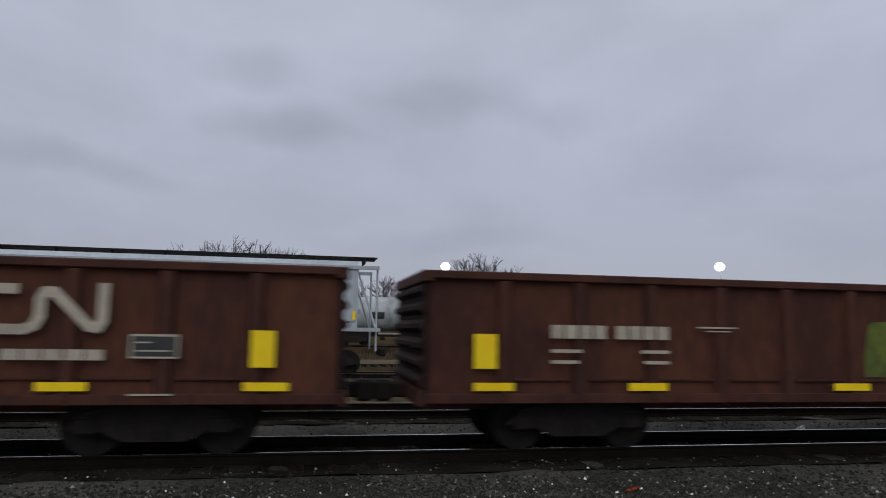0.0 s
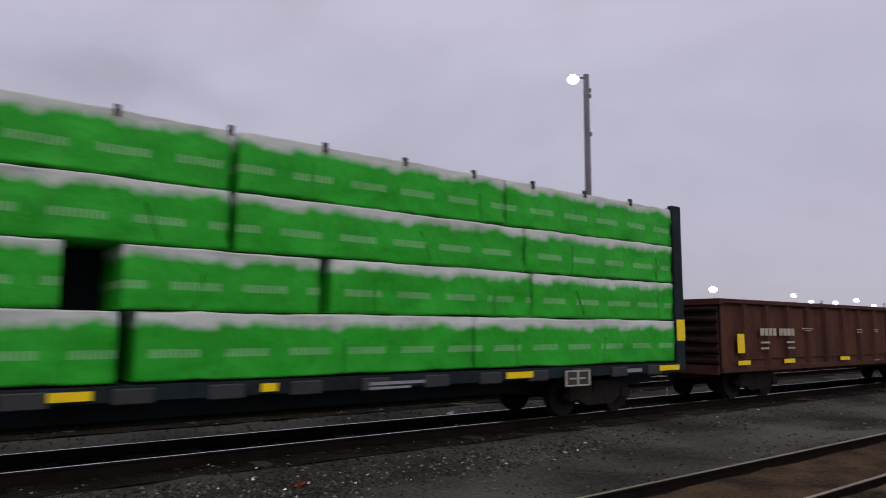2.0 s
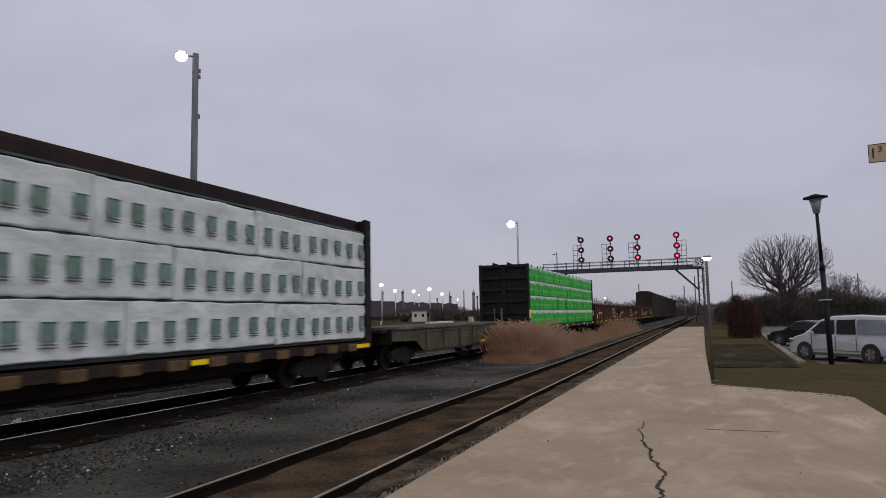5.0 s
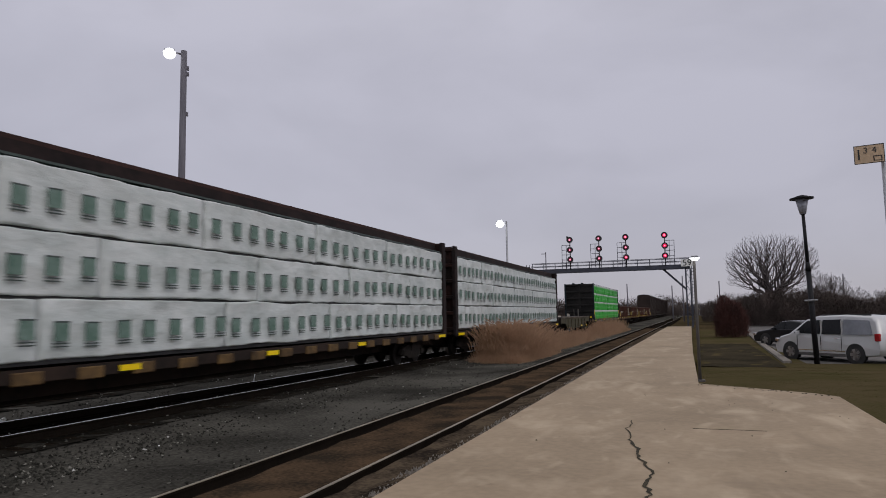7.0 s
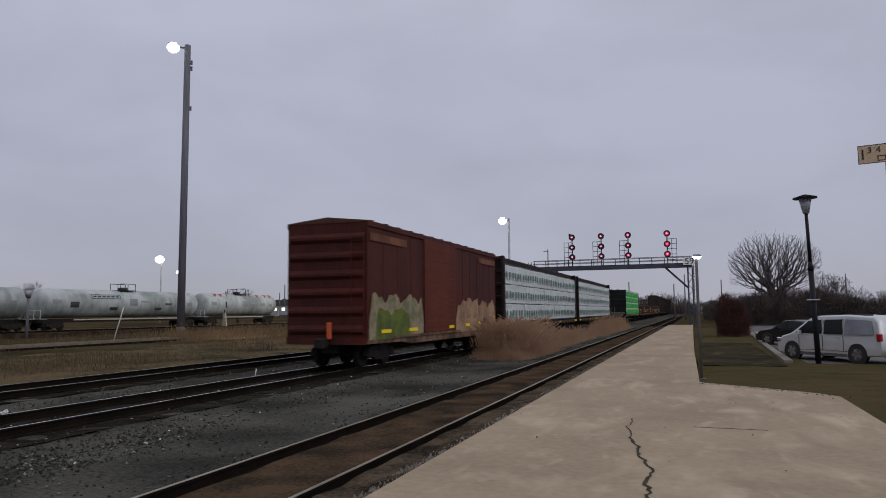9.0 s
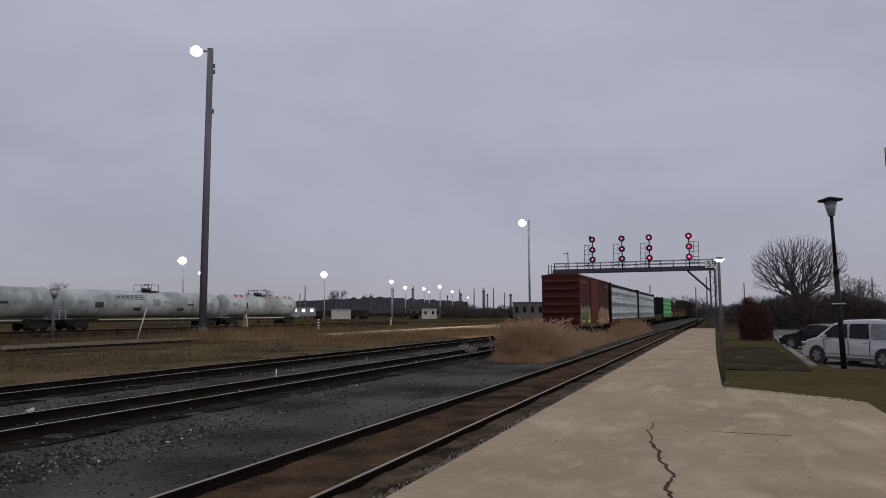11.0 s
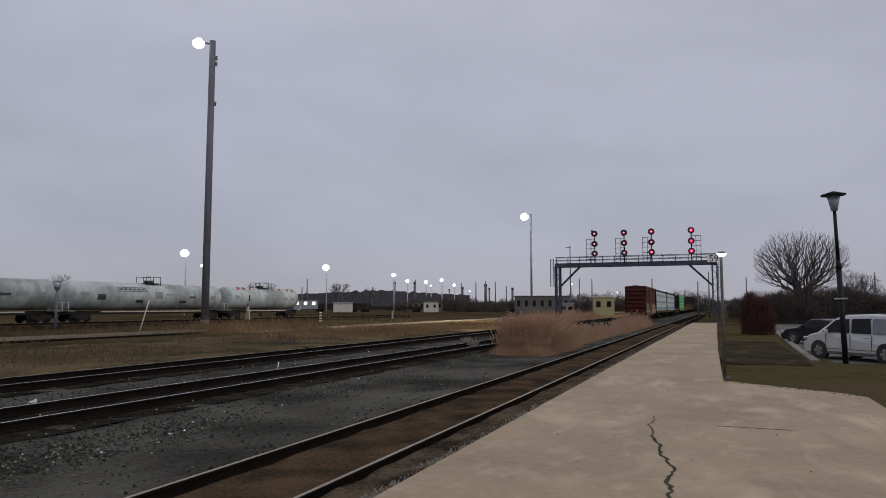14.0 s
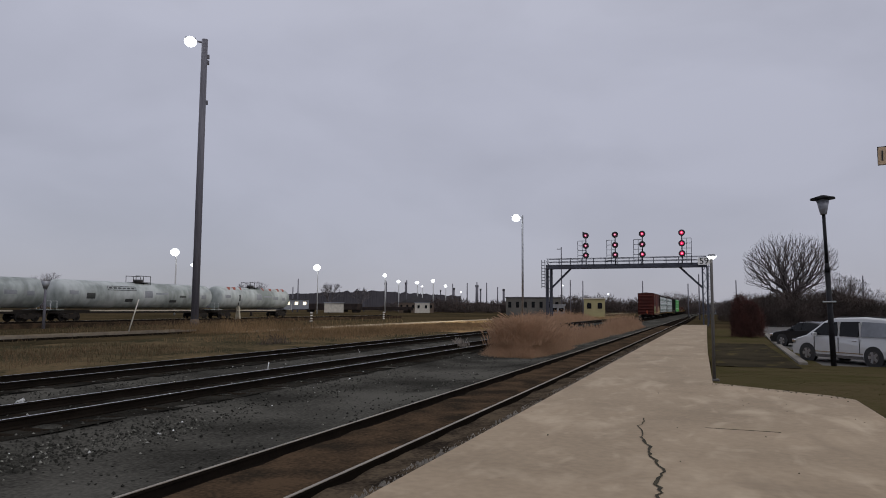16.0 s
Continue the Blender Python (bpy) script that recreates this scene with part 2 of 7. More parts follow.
M = {
    "ballast": material("ballast", (0.033, 0.0316, 0.0275), (0.098, 0.0935, 0.081), rough=0.9, scale=0.35, fine=16, amount=0.75, bump=1.0),
    "stone": material("stone", (0.05, 0.05, 0.053), (0.30, 0.295, 0.285), rough=0.85, scale=3.1, fine=30, amount=0.9, bump=0.4),
    "shoulderstone": material("shoulderstone", (0.05, 0.05, 0.053), (0.2, 0.2, 0.195), rough=0.85, scale=3.1, fine=30, amount=0.9, bump=0.4),
    "oilbed": material("oilbed", (0.014, 0.013, 0.011), (0.034, 0.031, 0.026), rough=0.9, scale=0.8, fine=16, amount=0.8, bump=1.0),
    "soil": material("soil", (0.088, 0.058, 0.036), (0.032, 0.025, 0.018), rough=0.95, scale=1.3, fine=18, amount=0.9, bump=1.0),
    "ground": material("ground", (0.085, 0.062, 0.033), (0.032, 0.027, 0.016), rough=0.95, scale=0.07, fine=2.2, amount=0.8, bump=0.6),
    "drygrass": material("drygrass", (0.30, 0.20, 0.10), (0.12, 0.08, 0.042), rough=0.9, scale=0.22, fine=7, amount=0.9, bump=0.8),
    "grassbed": material("grassbed", (0.125, 0.092, 0.052), (0.042, 0.039, 0.023), rough=0.95, scale=0.3, fine=5, amount=0.9, bump=0.8),
    "reed": material("reed", (0.50, 0.33, 0.215), (0.36, 0.228, 0.145), rough=0.9, scale=0.9, fine=8, amount=0.7, bump=0.0),
    "drystalk": material("drystalk", (0.34, 0.225, 0.12), (0.17, 0.115, 0.062), rough=0.9, scale=0.22, fine=7, amount=0.9, bump=0.0),
    "brownstalk": material("brownstalk", (0.23, 0.155, 0.09), (0.10, 0.08, 0.046), rough=0.95, scale=0.3, fine=5, amount=0.9, bump=0.0),
    "palestalk": material("palestalk", (0.36, 0.32, 0.28), (0.24, 0.205, 0.18), rough=0.9, scale=1, fine=7, amount=0.8, bump=0.0),
    "lawn": material("lawn", (0.062, 0.055, 0.024), (0.085, 0.066, 0.036), rough=0.95, scale=0.35, fine=14, amount=0.9, bump=0.8),
    "mulch": material("mulch", (0.055, 0.046, 0.03), (0.032, 0.028, 0.02), rough=0.95, scale=0.6, fine=12, amount=0.8, bump=1.0),
    "concrete": worn("concrete", (0.365, 0.282, 0.192), (0.27, 0.208, 0.14), (0.52, 0.42, 0.30)),
    "crack": material("crack", (0.03, 0.027, 0.02), (0.06, 0.05, 0.03), rough=1.0, scale=5, fine=40),
    "asphalt": material("asphalt", (0.14, 0.13, 0.12), (0.09, 0.085, 0.08), rough=0.85, scale=0.5, fine=30, bump=0.4),
    "edging": material("edging", (0.10, 0.076, 0.052), (0.025, 0.02, 0.016), rough=0.95, scale=1.6, fine=17, amount=0.9, bump=1.0),
    "postgrey": material("postgrey", (0.13, 0.12, 0.115), (0.085, 0.08, 0.075), rough=0.7, scale=2, fine=15),
    "sprayolive": material("sprayolive", (0.14, 0.17, 0.03), (0.08, 0.10, 0.03), rough=0.7, scale=2, fine=6, amount=0.9, bump=0.0),
    "kerb": material("kerb", (0.24, 0.215, 0.185), (0.15, 0.138, 0.12), rough=0.85, scale=1.5, fine=20),
    "gravelroad": material("gravelroad", (0.40, 0.31, 0.19), (0.26, 0.20, 0.13), rough=0.95, scale=0.4, fine=9),
    # rail brown darkened to stand in for the shadow on the rail's sides
    "rail": material("rail", (0.018, 0.014, 0.011), (0.010, 0.0085, 0.007), rough=0.75, scale=2, fine=25, bump=0.2),
    "railhead": material("railhead", (0.74, 0.73, 0.71), (0.60, 0.58, 0.55), rough=0.2, metal=1.0, scale=2, fine=30, bump=0.02),
    "raildull": material("raildull", (0.34, 0.29, 0.22), (0.20, 0.165, 0.12), rough=0.4, metal=0.45, scale=1.5, fine=25, bump=0.05),
    "tie": material("tie", (0.03, 0.023, 0.017), (0.012, 0.010, 0.008), rough=0.9, scale=2.5, fine=22, amount=0.7, bump=0.6, stretch=(1, 6, 6)),
    "dirttie": material("dirttie", (0.07, 0.05, 0.035), (0.035, 0.027, 0.02), rough=0.9, scale=2.5, fine=22, amount=0.7, bump=0.6, stretch=(1, 6, 6)),
    "rust": material("rust", (0.105, 0.038, 0.021), (0.050, 0.020, 0.014), rough=0.75, scale=0.8, fine=9, amount=0.8, bump=0.25, stretch=(1, 1, 0.35)),
    "rustrib": material("rustrib", (0.085, 0.032, 0.020), (0.044, 0.019, 0.014), rough=0.75, scale=1.1, fine=10, amount=0.8, bump=0.2, stretch=(1, 1, 0.35)),
    "boxred": material("boxred", (0.085, 0.017, 0.011), (0.045, 0.011, 0.009), rough=0.7, scale=0.7, fine=9, amount=0.7, bump=0.2, stretch=(1, 1, 0.3)),
    "boxdoor": material("boxdoor", (0.145, 0.031, 0.014), (0.09, 0.02, 0.011), rough=0.7, scale=0.8, fine=9, amount=0.7, bump=0.2, stretch=(1, 1, 0.3)),
    "nameboard": material("nameboard", (0.21, 0.085, 0.042), (0.12, 0.045, 0.025), rough=0.75, scale=1.0, fine=6, amount=0.8),
    "boxroof": material("boxroof", (0.11, 0.04, 0.027), (0.06, 0.026, 0.02), rough=0.75, scale=0.6, fine=6),
    "tan": material("tan", (0.40, 0.255, 0.155), (0.22, 0.125, 0.075), rough=0.75, scale=1.0, fine=6, amount=0.8),
    "graffiti": material("graffiti", (0.16, 0.16, 0.085), (0.34, 0.27, 0.17), rough=0.7, scale=1.7, fine=5, amount=0.9, bump=0.0),
    "centrebeam": material("centrebeam", (0.078, 0.034, 0.027), (0.042, 0.021, 0.018), rough=0.75, scale=0.8, fine=9, amount=0.7),
    "beamdark": material("beamdark", (0.030, 0.019, 0.018), (0.013, 0.010, 0.010), rough=0.8, scale=0.9, fine=8, amount=0.9),
    # dark red-brown of wagon ends, deepened to stand in for shade between wagons
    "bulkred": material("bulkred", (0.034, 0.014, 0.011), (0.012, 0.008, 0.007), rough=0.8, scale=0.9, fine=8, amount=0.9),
    # light grey; on the yard poles it stands in for lamp light and bloom
    "palepole": material("palepole", (0.62, 0.62, 0.61), (0.48, 0.48, 0.48), rough=0.6, scale=1, fine=9, bump=0.0),
    # lawn tone lifted to offset the shade on upright blades
    "lawnblade": material("lawnblade", (0.075, 0.075, 0.026), (0.09, 0.07, 0.03), rough=0.95, scale=0.45, fine=14, bump=0.0),
    "sillbrown": material("sillbrown", (0.036, 0.023, 0.017), (0.016, 0.012, 0.010), rough=0.8, scale=1.1, fine=8, amount=0.8),
    "ochre": material("ochre", (0.19, 0.115, 0.045), (0.045, 0.03, 0.02), rough=0.75, scale=2, fine=9),
    "teal": material("teal", (0.012, 0.028, 0.035), (0.010, 0.011, 0.011), rough=0.75, scale=0.8, fine=7, amount=0.7),
    # near-black tone of the green wagon's end panels and platforms
    "grime": material("grime", (0.022, 0.021, 0.020), (0.010, 0.010, 0.010), rough=0.85, scale=0.8, fine=7, amount=0.8),
    "deckedge": material("deckedge", (0.17, 0.135, 0.105), (0.07, 0.055, 0.043), rough=0.85, scale=0.9, fine=8, amount=0.9),
    "olive": material("olive", (0.11, 0.10, 0.062), (0.05, 0.045, 0.03), rough=0.75, scale=0.7, fine=6, amount=0.8),
    "deck": material("deck", (0.125, 0.115, 0.105), (0.055, 0.05, 0.046), rough=0.9, scale=0.9, fine=12, amount=0.8, bump=0.5),
    # truck iron and wheels near black, standing in for shade under the wagons
    "truckiron": material("truckiron", (0.015, 0.013, 0.011), (0.028, 0.022, 0.018), rough=0.8, scale=3, fine=20),
    "wheelsteel": material("wheelsteel", (0.022, 0.019, 0.017), (0.013, 0.011, 0.010), rough=0.7, metal=0.2, scale=4, fine=25),
    "darkcar": material("darkcar", (0.024, 0.018, 0.016), (0.045, 0.032, 0.027), rough=0.75, scale=0.6, fine=8, amount=0.7),
    "white": material("white", (0.62, 0.58, 0.50), (0.46, 0.42, 0.36), rough=0.6, scale=2, fine=14, bump=0.0),
    "signwhite": material("signwhite", (0.88, 0.88, 0.86), (0.8, 0.8, 0.78), rough=0.5, bump=0.0),
    "sillrust": material("sillrust", (0.24, 0.15, 0.09), (0.07, 0.042, 0.03), rough=0.8, scale=0.9, fine=6, amount=0.9),
    "filmfold": material("filmfold", (0.015, 0.38, 0.022), (0.012, 0.30, 0.018), rough=0.6, bump=0.0),
    "cream": material("cream", (0.50, 0.46, 0.36), (0.36, 0.32, 0.25), rough=0.7, scale=2, fine=14, amount=0.7, bump=0.0),
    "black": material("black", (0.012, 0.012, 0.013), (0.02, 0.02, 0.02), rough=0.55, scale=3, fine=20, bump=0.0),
    "plate": material("plate", (0.035, 0.04, 0.04), (0.02, 0.022, 0.022), rough=0.5, bump=0.0),
    "yellow": material("yellow", (1.0, 0.76, 0.0), (0.98, 0.66, 0.0), rough=0.35, scale=3, fine=12, amount=0.5, bump=0.0),
    "greenwrap": wrapped("greenwrap", (0.016, 0.43, 0.026), (0.62, 0.66, 0.62), 0.45, 0.19, 0.34),
    "whitewrap": material("whitewrap", (0.68, 0.72, 0.705), (0.52, 0.575, 0.56), rough=0.32, scale=1.3, fine=5.5, amount=0.6, bump=1.0, stretch=(1, 0.7, 1.5)),
    "labelgreen": material("labelgreen", (0.075, 0.155, 0.115), (0.19, 0.28, 0.24), rough=0.5, scale=4, fine=14, bump=0.0),
    "labeldark": material("labeldark", (0.03, 0.05, 0.045), (0.06, 0.08, 0.07), rough=0.5, bump=0.0),
    "tankpaint": material("tankpaint", (0.44, 0.47, 0.465), (0.19, 0.215, 0.20), rough=0.55, scale=0.3, fine=1.3, amount=0.8, bump=0.0, stretch=(1, 1, 0.5)),
    "hopperpaint": material("hopperpaint", (0.50, 0.55, 0.58), (0.36, 0.40, 0.43), rough=0.55, scale=0.4, fine=5, amount=0.7, bump=0.05, stretch=(1, 1, 0.3)),
    "rustred": material("rustred", (0.33, 0.09, 0.06), (0.22, 0.07, 0.05), rough=0.8, scale=2, fine=9),
    "polewood": material("polewood", (0.185, 0.18, 0.205), (0.115, 0.112, 0.13), rough=0.8, scale=1, fine=9, stretch=(4, 4, 0.3), bump=0.4),
    "galv": material("galv", (0.40, 0.41, 0.43), (0.28, 0.29, 0.31), rough=0.5, metal=0.7, scale=2, fine=12),
    "gantry": material("gantry", (0.055, 0.06, 0.085), (0.035, 0.038, 0.052), rough=0.6, scale=1, fine=9),
    "blackpost": material("blackpost", (0.010, 0.010, 0.012), (0.017, 0.017, 0.02), rough=0.6, scale=2, fine=15),
    "lampglass": material("lampglass", (0.34, 0.35, 0.40), (0.25, 0.26, 0.30), rough=0.3, scale=2, fine=10, bump=0.0),
    "glow": material("glow", (1, 1, 1), (1, 1, 1), emit=(0.93, 0.97, 1.0), power=2.4, bump=0.0),
    "redglow": material("redglow", (0.25, 0.01, 0.03), (0.2, 0.01, 0.03), emit=(1.0, 0.02, 0.22), power=0.10, bump=0.0),
    "redbright": material("redbright", (0.4, 0.01, 0.03), (0.4, 0.01, 0.03), emit=(1.0, 0.02, 0.14), power=0.75, bump=0.0),
    "redcore": material("redcore", (0.6, 0.2, 0.25), (0.6, 0.2, 0.25), emit=(1.0, 0.42, 0.62), power=0.85, bump=0.0),
    "warmglow": material("warmglow", (1, 0.9, 0.7), (1, 0.9, 0.7), emit=(1.0, 0.86, 0.62), power=1.4, bump=0.0),
    "silverpaint": material("silverpaint", (0.58, 0.585, 0.59), (0.52, 0.525, 0.53), rough=0.33, metal=0.25, scale=1, fine=30, bump=0.0, coat=0.7),
    "blackpaint": material("blackpaint", (0.012, 0.013, 0.015), (0.016, 0.017, 0.02), rough=0.25, scale=1, fine=30, bump=0.0, coat=0.25),
    "carglass": material("carglass", (0.006, 0.007, 0.008), (0.008, 0.009, 0.01), rough=0.12, bump=0.0),
    # pale grey painted in as the sky's reflection on the van's rear side glass
    "hazeglass": material("hazeglass", (0.22, 0.235, 0.26), (0.15, 0.16, 0.18), rough=0.15, scale=1.2, fine=5, bump=0.0),
    "tyre": material("tyre", (0.02, 0.02, 0.02), (0.03, 0.03, 0.03), rough=0.85, scale=4, fine=40),
    "alloy": material("alloy", (0.5, 0.5, 0.52), (0.4, 0.4, 0.42), rough=0.3, metal=0.9, bump=0.0),
    "taillight": material("taillight", (0.42, 0.015, 0.02), (0.3, 0.01, 0.015), rough=0.2, bump=0.0),
    "chrome": material("chrome", (0.7, 0.7, 0.72), (0.6, 0.6, 0.62), rough=0.15, metal=1.0, bump=0.0),
    "bark": material("bark", (0.065, 0.052, 0.045), (0.035, 0.029, 0.026), rough=0.95, scale=2, fine=15, bump=0.3),
    # twig, brush and hill tones lifted a little to stand in for distance haze
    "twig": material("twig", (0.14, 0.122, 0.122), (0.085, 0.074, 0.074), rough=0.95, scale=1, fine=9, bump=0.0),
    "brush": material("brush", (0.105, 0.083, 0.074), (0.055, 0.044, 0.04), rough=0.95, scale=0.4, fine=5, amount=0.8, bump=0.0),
    "redbrush": material("redbrush", (0.10, 0.043, 0.036), (0.05, 0.026, 0.022), rough=0.95, scale=0.8, fine=6, amount=0.8, bump=0.0),
    "hill": material("hill", (0.06, 0.056, 0.062), (0.042, 0.04, 0.045), rough=1.0, scale=0.02, fine=0.3, bump=0.0),
    "siding": material("siding", (0.30, 0.31, 0.33), (0.22, 0.23, 0.25), rough=0.7, scale=0.5, fine=5),
    "brown": material("brown", (0.16, 0.12, 0.09), (0.10, 0.075, 0.06), rough=0.8, scale=0.5, fine=5),
    "depotgrey": material("depotgrey", (0.15, 0.14, 0.125), (0.09, 0.085, 0.078), rough=0.8, scale=0.3, fine=4),
    "roofing": material("roofing", (0.09, 0.085, 0.09), (0.06, 0.058, 0.06), rough=0.85, scale=0.5, fine=5),
    "paleyellow": material("paleyellow", (0.42, 0.38, 0.20), (0.32, 0.29, 0.16), rough=0.75, scale=0.6, fine=5),
    "signtan": material("signtan", (0.62, 0.46, 0.30), (0.50, 0.37, 0.24), rough=0.5, scale=3, fine=12, bump=0.0),
    "orange": material("orange", (0.6, 0.10, 0.02), (0.4, 0.07, 0.02), rough=0.6, bump=0.0),
}


def thin(mat, share):
    """Dead stems and blades let some light through."""
    t = M[mat].node_tree
    b, out = t.nodes["Principled BSDF"], t.nodes["Material Output"]
    tr, mx = t.nodes.new("ShaderNodeBsdfTranslucent"), t.nodes.new("ShaderNodeMixShader")
    mx.inputs[0].default_value = share
    t.links.new(b.inputs["Base Color"].links[0].from_socket, tr.inputs[0])
    t.links.new(b.outputs[0], mx.inputs[1])
    t.links.new(tr.outputs[0], mx.inputs[2])
    t.links.new(mx.outputs[0], out.inputs[0])


thin("reed", 0.5)
thin("drystalk", 0.5)
thin("brownstalk", 0.5)


# ---- mesh helpers ----
def box(bm, x0, x1, y0, y1, z0, z1, mi=0, bev=0.0):
    vs = [bm.verts.new((x, y, z)) for x in (x0, x1) for y in (y0, y1) for z in (z0, z1)]
    fs = []
    for a, b, c, d in ((0, 1, 3, 2), (4, 6, 7, 5), (0, 4, 5, 1), (2, 3, 7, 6), (0, 2, 6, 4), (1, 5, 7, 3)):
        f = bm.faces.new((vs[a], vs[b], vs[c], vs[d]))
        f.material_index = mi
        fs.append(f)
    if bev:
        es = list({e for f in fs for e in f.edges})
        r = bmesh.ops.bevel(bm, geom=es, offset=bev, segments=1, affect="EDGES", profile=0.5)
        for f in r["faces"]:
            f.material_index = mi
    return vs


def rod(bm, a, b, r0, r1=None, n=8, mi=0, caps=True):
    """A tapered round bar from a to b."""
    r1 = r0 if r1 is None else r1
    a, b = Vector(a), Vector(b)
    d = (b - a).normalized()
    u = d.cross(Vector((0, 0, 1)) if abs(d.z) < 0.9 else Vector((1, 0, 0))).normalized()
    v = d.cross(u)
    ra, rb = [], []
    for i in range(n):
        c, s = math.cos(2 * math.pi * i / n), math.sin(2 * math.pi * i / n)
        ra.append(bm.verts.new(a + (u * c + v * s) * r0))
        rb.append(bm.verts.new(b + (u * c + v * s) * r1))
    for i in range(n):
        j = (i + 1) % n
        f = bm.faces.new((ra[i], ra[j], rb[j], rb[i]))
        f.smooth, f.material_index = n > 6, mi
    if caps:
        bm.faces.new(ra[::-1]).material_index = mi
        bm.faces.new(rb).material_index = mi


def beam(bm, a, b, w, h, mi=0):
    """A square bar from a to b."""
    a, b = Vector(a), Vector(b)
    d = (b - a).normalized()
    u = d.cross(Vector((0, 0, 1)) if abs(d.z) < 0.99 else Vector((0, 1, 0))).normalized()
    v = u.cross(d)
    q = [[bm.verts.new(p + u * w / 2 * i + v * h / 2 * j) for i, j in ((-1, -1), (1, -1), (1, 1), (-1, 1))] for p in (a, b)]
    for i in range(4):
        j = (i + 1) % 4
        bm.faces.new((q[0][i], q[0][j], q[1][j], q[1][i])).material_index = mi
    bm.faces.new(q[0][::-1]).material_index = mi
    bm.faces.new(q[1]).material_index = mi


def prism(bm, outline, x0, x1, axis="x", mi=0):
    """An outline (two numbers a corner) drawn out along an axis."""
    def at(p, d):
        return {"x": (d, p[0], p[1]), "y": (p[0], d, p[1]), "z": (p[0], p[1], d)}[axis]
    a = [bm.verts.new(at(p, x0)) for p in outline]
    b = [bm.verts.new(at(p, x1)) for p in outline]
    fs = [bm.faces.new(a), bm.faces.new(b[::-1])]
    for i in range(len(a)):
        j = (i + 1) % len(a)
        fs.append(bm.faces.new((a[j], a[i], b[i], b[j])))
    for f in fs:
        f.material_index = mi
    return fs


def to_mesh(name, bm, mats):
    bmesh.ops.recalc_face_normals(bm, faces=bm.faces[:])
    me = bpy.data.meshes.new(name)
    bm.to_mesh(me)
    bm.free()
    for m in (mats if isinstance(mats, (list, tuple)) else [mats]):
        me.materials.append(M[m])
    return me


def part(name, bm, mats, parent, label="", at=None):
    """One mesh object under a thing or a part; bm may be a mesh that is shared."""
    me = bm if isinstance(bm, bpy.types.Mesh) else to_mesh(name, bm, mats)
    ob = new(name, me)
    ob.parent = parent
    if at is not None:
        ob.matrix_basis = at if isinstance(at, Matrix) else Matrix.Translation(at)
    return tagged(ob, label)


def thing(name, bm, mats, label, category, group="", kind="", at=None):
    ob = new(name, to_mesh(name, bm, mats) if bm is not None else None)
    if at is not None:
        ob.matrix_basis = at if isinstance(at, Matrix) else Matrix.Translation(at)
    return tagged(ob, label, category, group, kind)


def B():
    return bmesh.new()


def one(fn, *a, **k):
    bm = bmesh.new()
    fn(bm, *a, **k)
    return bm


def sheet(name, x0, x1, y0, y1, z, mats, label, nx=1, ny=1, rough=0.0, seed=0, zfn=None):
    bm = bmesh.new()
    g = [[None] * (ny + 1) for _ in range(nx + 1)]
    for i in range(nx + 1):
        for j in range(ny + 1):
            x, y = x0 + (x1 - x0) * i / nx, y0 + (y1 - y0) * j / ny
            h = z + (zfn(x, y) if zfn else 0) + rough * noise.noise((x * 1.7 + seed, y * 1.7, seed))
            g[i][j] = bm.verts.new((x, y, h))
    for i in range(nx):
        for j in range(ny):
            bm.faces.new((g[i][j], g[i + 1][j], g[i + 1][j + 1], g[i][j + 1])).smooth = True
    return thing(name, bm, mats, label, name.split("_")[0], kind="structure")


T1, T2, T3 = -4.605, -11.36, -16.4

# ---- ground ----
sheet("ground", -1500, 1500, -1500, 1500, -0.34, "ground", "bare brown and dry yellow open ground of the rail yard")


def bedding(x, y):
    """Ballast heaped a little under each track and hollow between them."""
    k = min(abs(x - T1), abs(x - T2), abs(x - T3))
    return 0.06 if k < 1.5 else 0.06 - min(0.10, (k - 1.5) * 0.10)


sheet("ground_ballast", -19.4, -2.95, -40, 60, -0.25, "ballast", "dark grey crushed stone ballast between the tracks", 60, 300, 0.035, 3, bedding)
sheet("ground_ballast_far", -19.4, -4.2, 60, 420, -0.25, "ballast", "dark grey ballast running on into the distance", 24, 60, 0.02, 3, bedding)
# oil-stained strips, blackened further to stand in for shade under the train
for tx in (T2, T3):
    sheet("ground_oily", tx - 1.55, tx + 1.55, -40, 82, -0.178, "oilbed", "oil-stained ballast fines between the rails, blackened for the train's shade", 12, 300, 0.03, 14)
sheet("ground_fill", -5.22, -3.99, -40, 82, -0.105, "soil", "brown dirt and fines filling the platform track", 8, 260, 0.05, 9)
# far strip in a lighter tan that takes in the yard lamps' light
sheet("ground_grass_far", -36, -19.4, 56, 200, -0.26, "drygrass", "tan dead grass strip, lightened to stand in for lamp light", 30, 110, 0.12, 5)
sheet("ground_grass", -33, -19.4, -60, 56, -0.26, "grassbed", "yellow-brown dead grass strip beside the tracks", 30, 90, 0.12, 5)
sheet("road_gravel", -40, -36, 48, 400, -0.3, "gravelroad", "pale gravel service road along the yard")


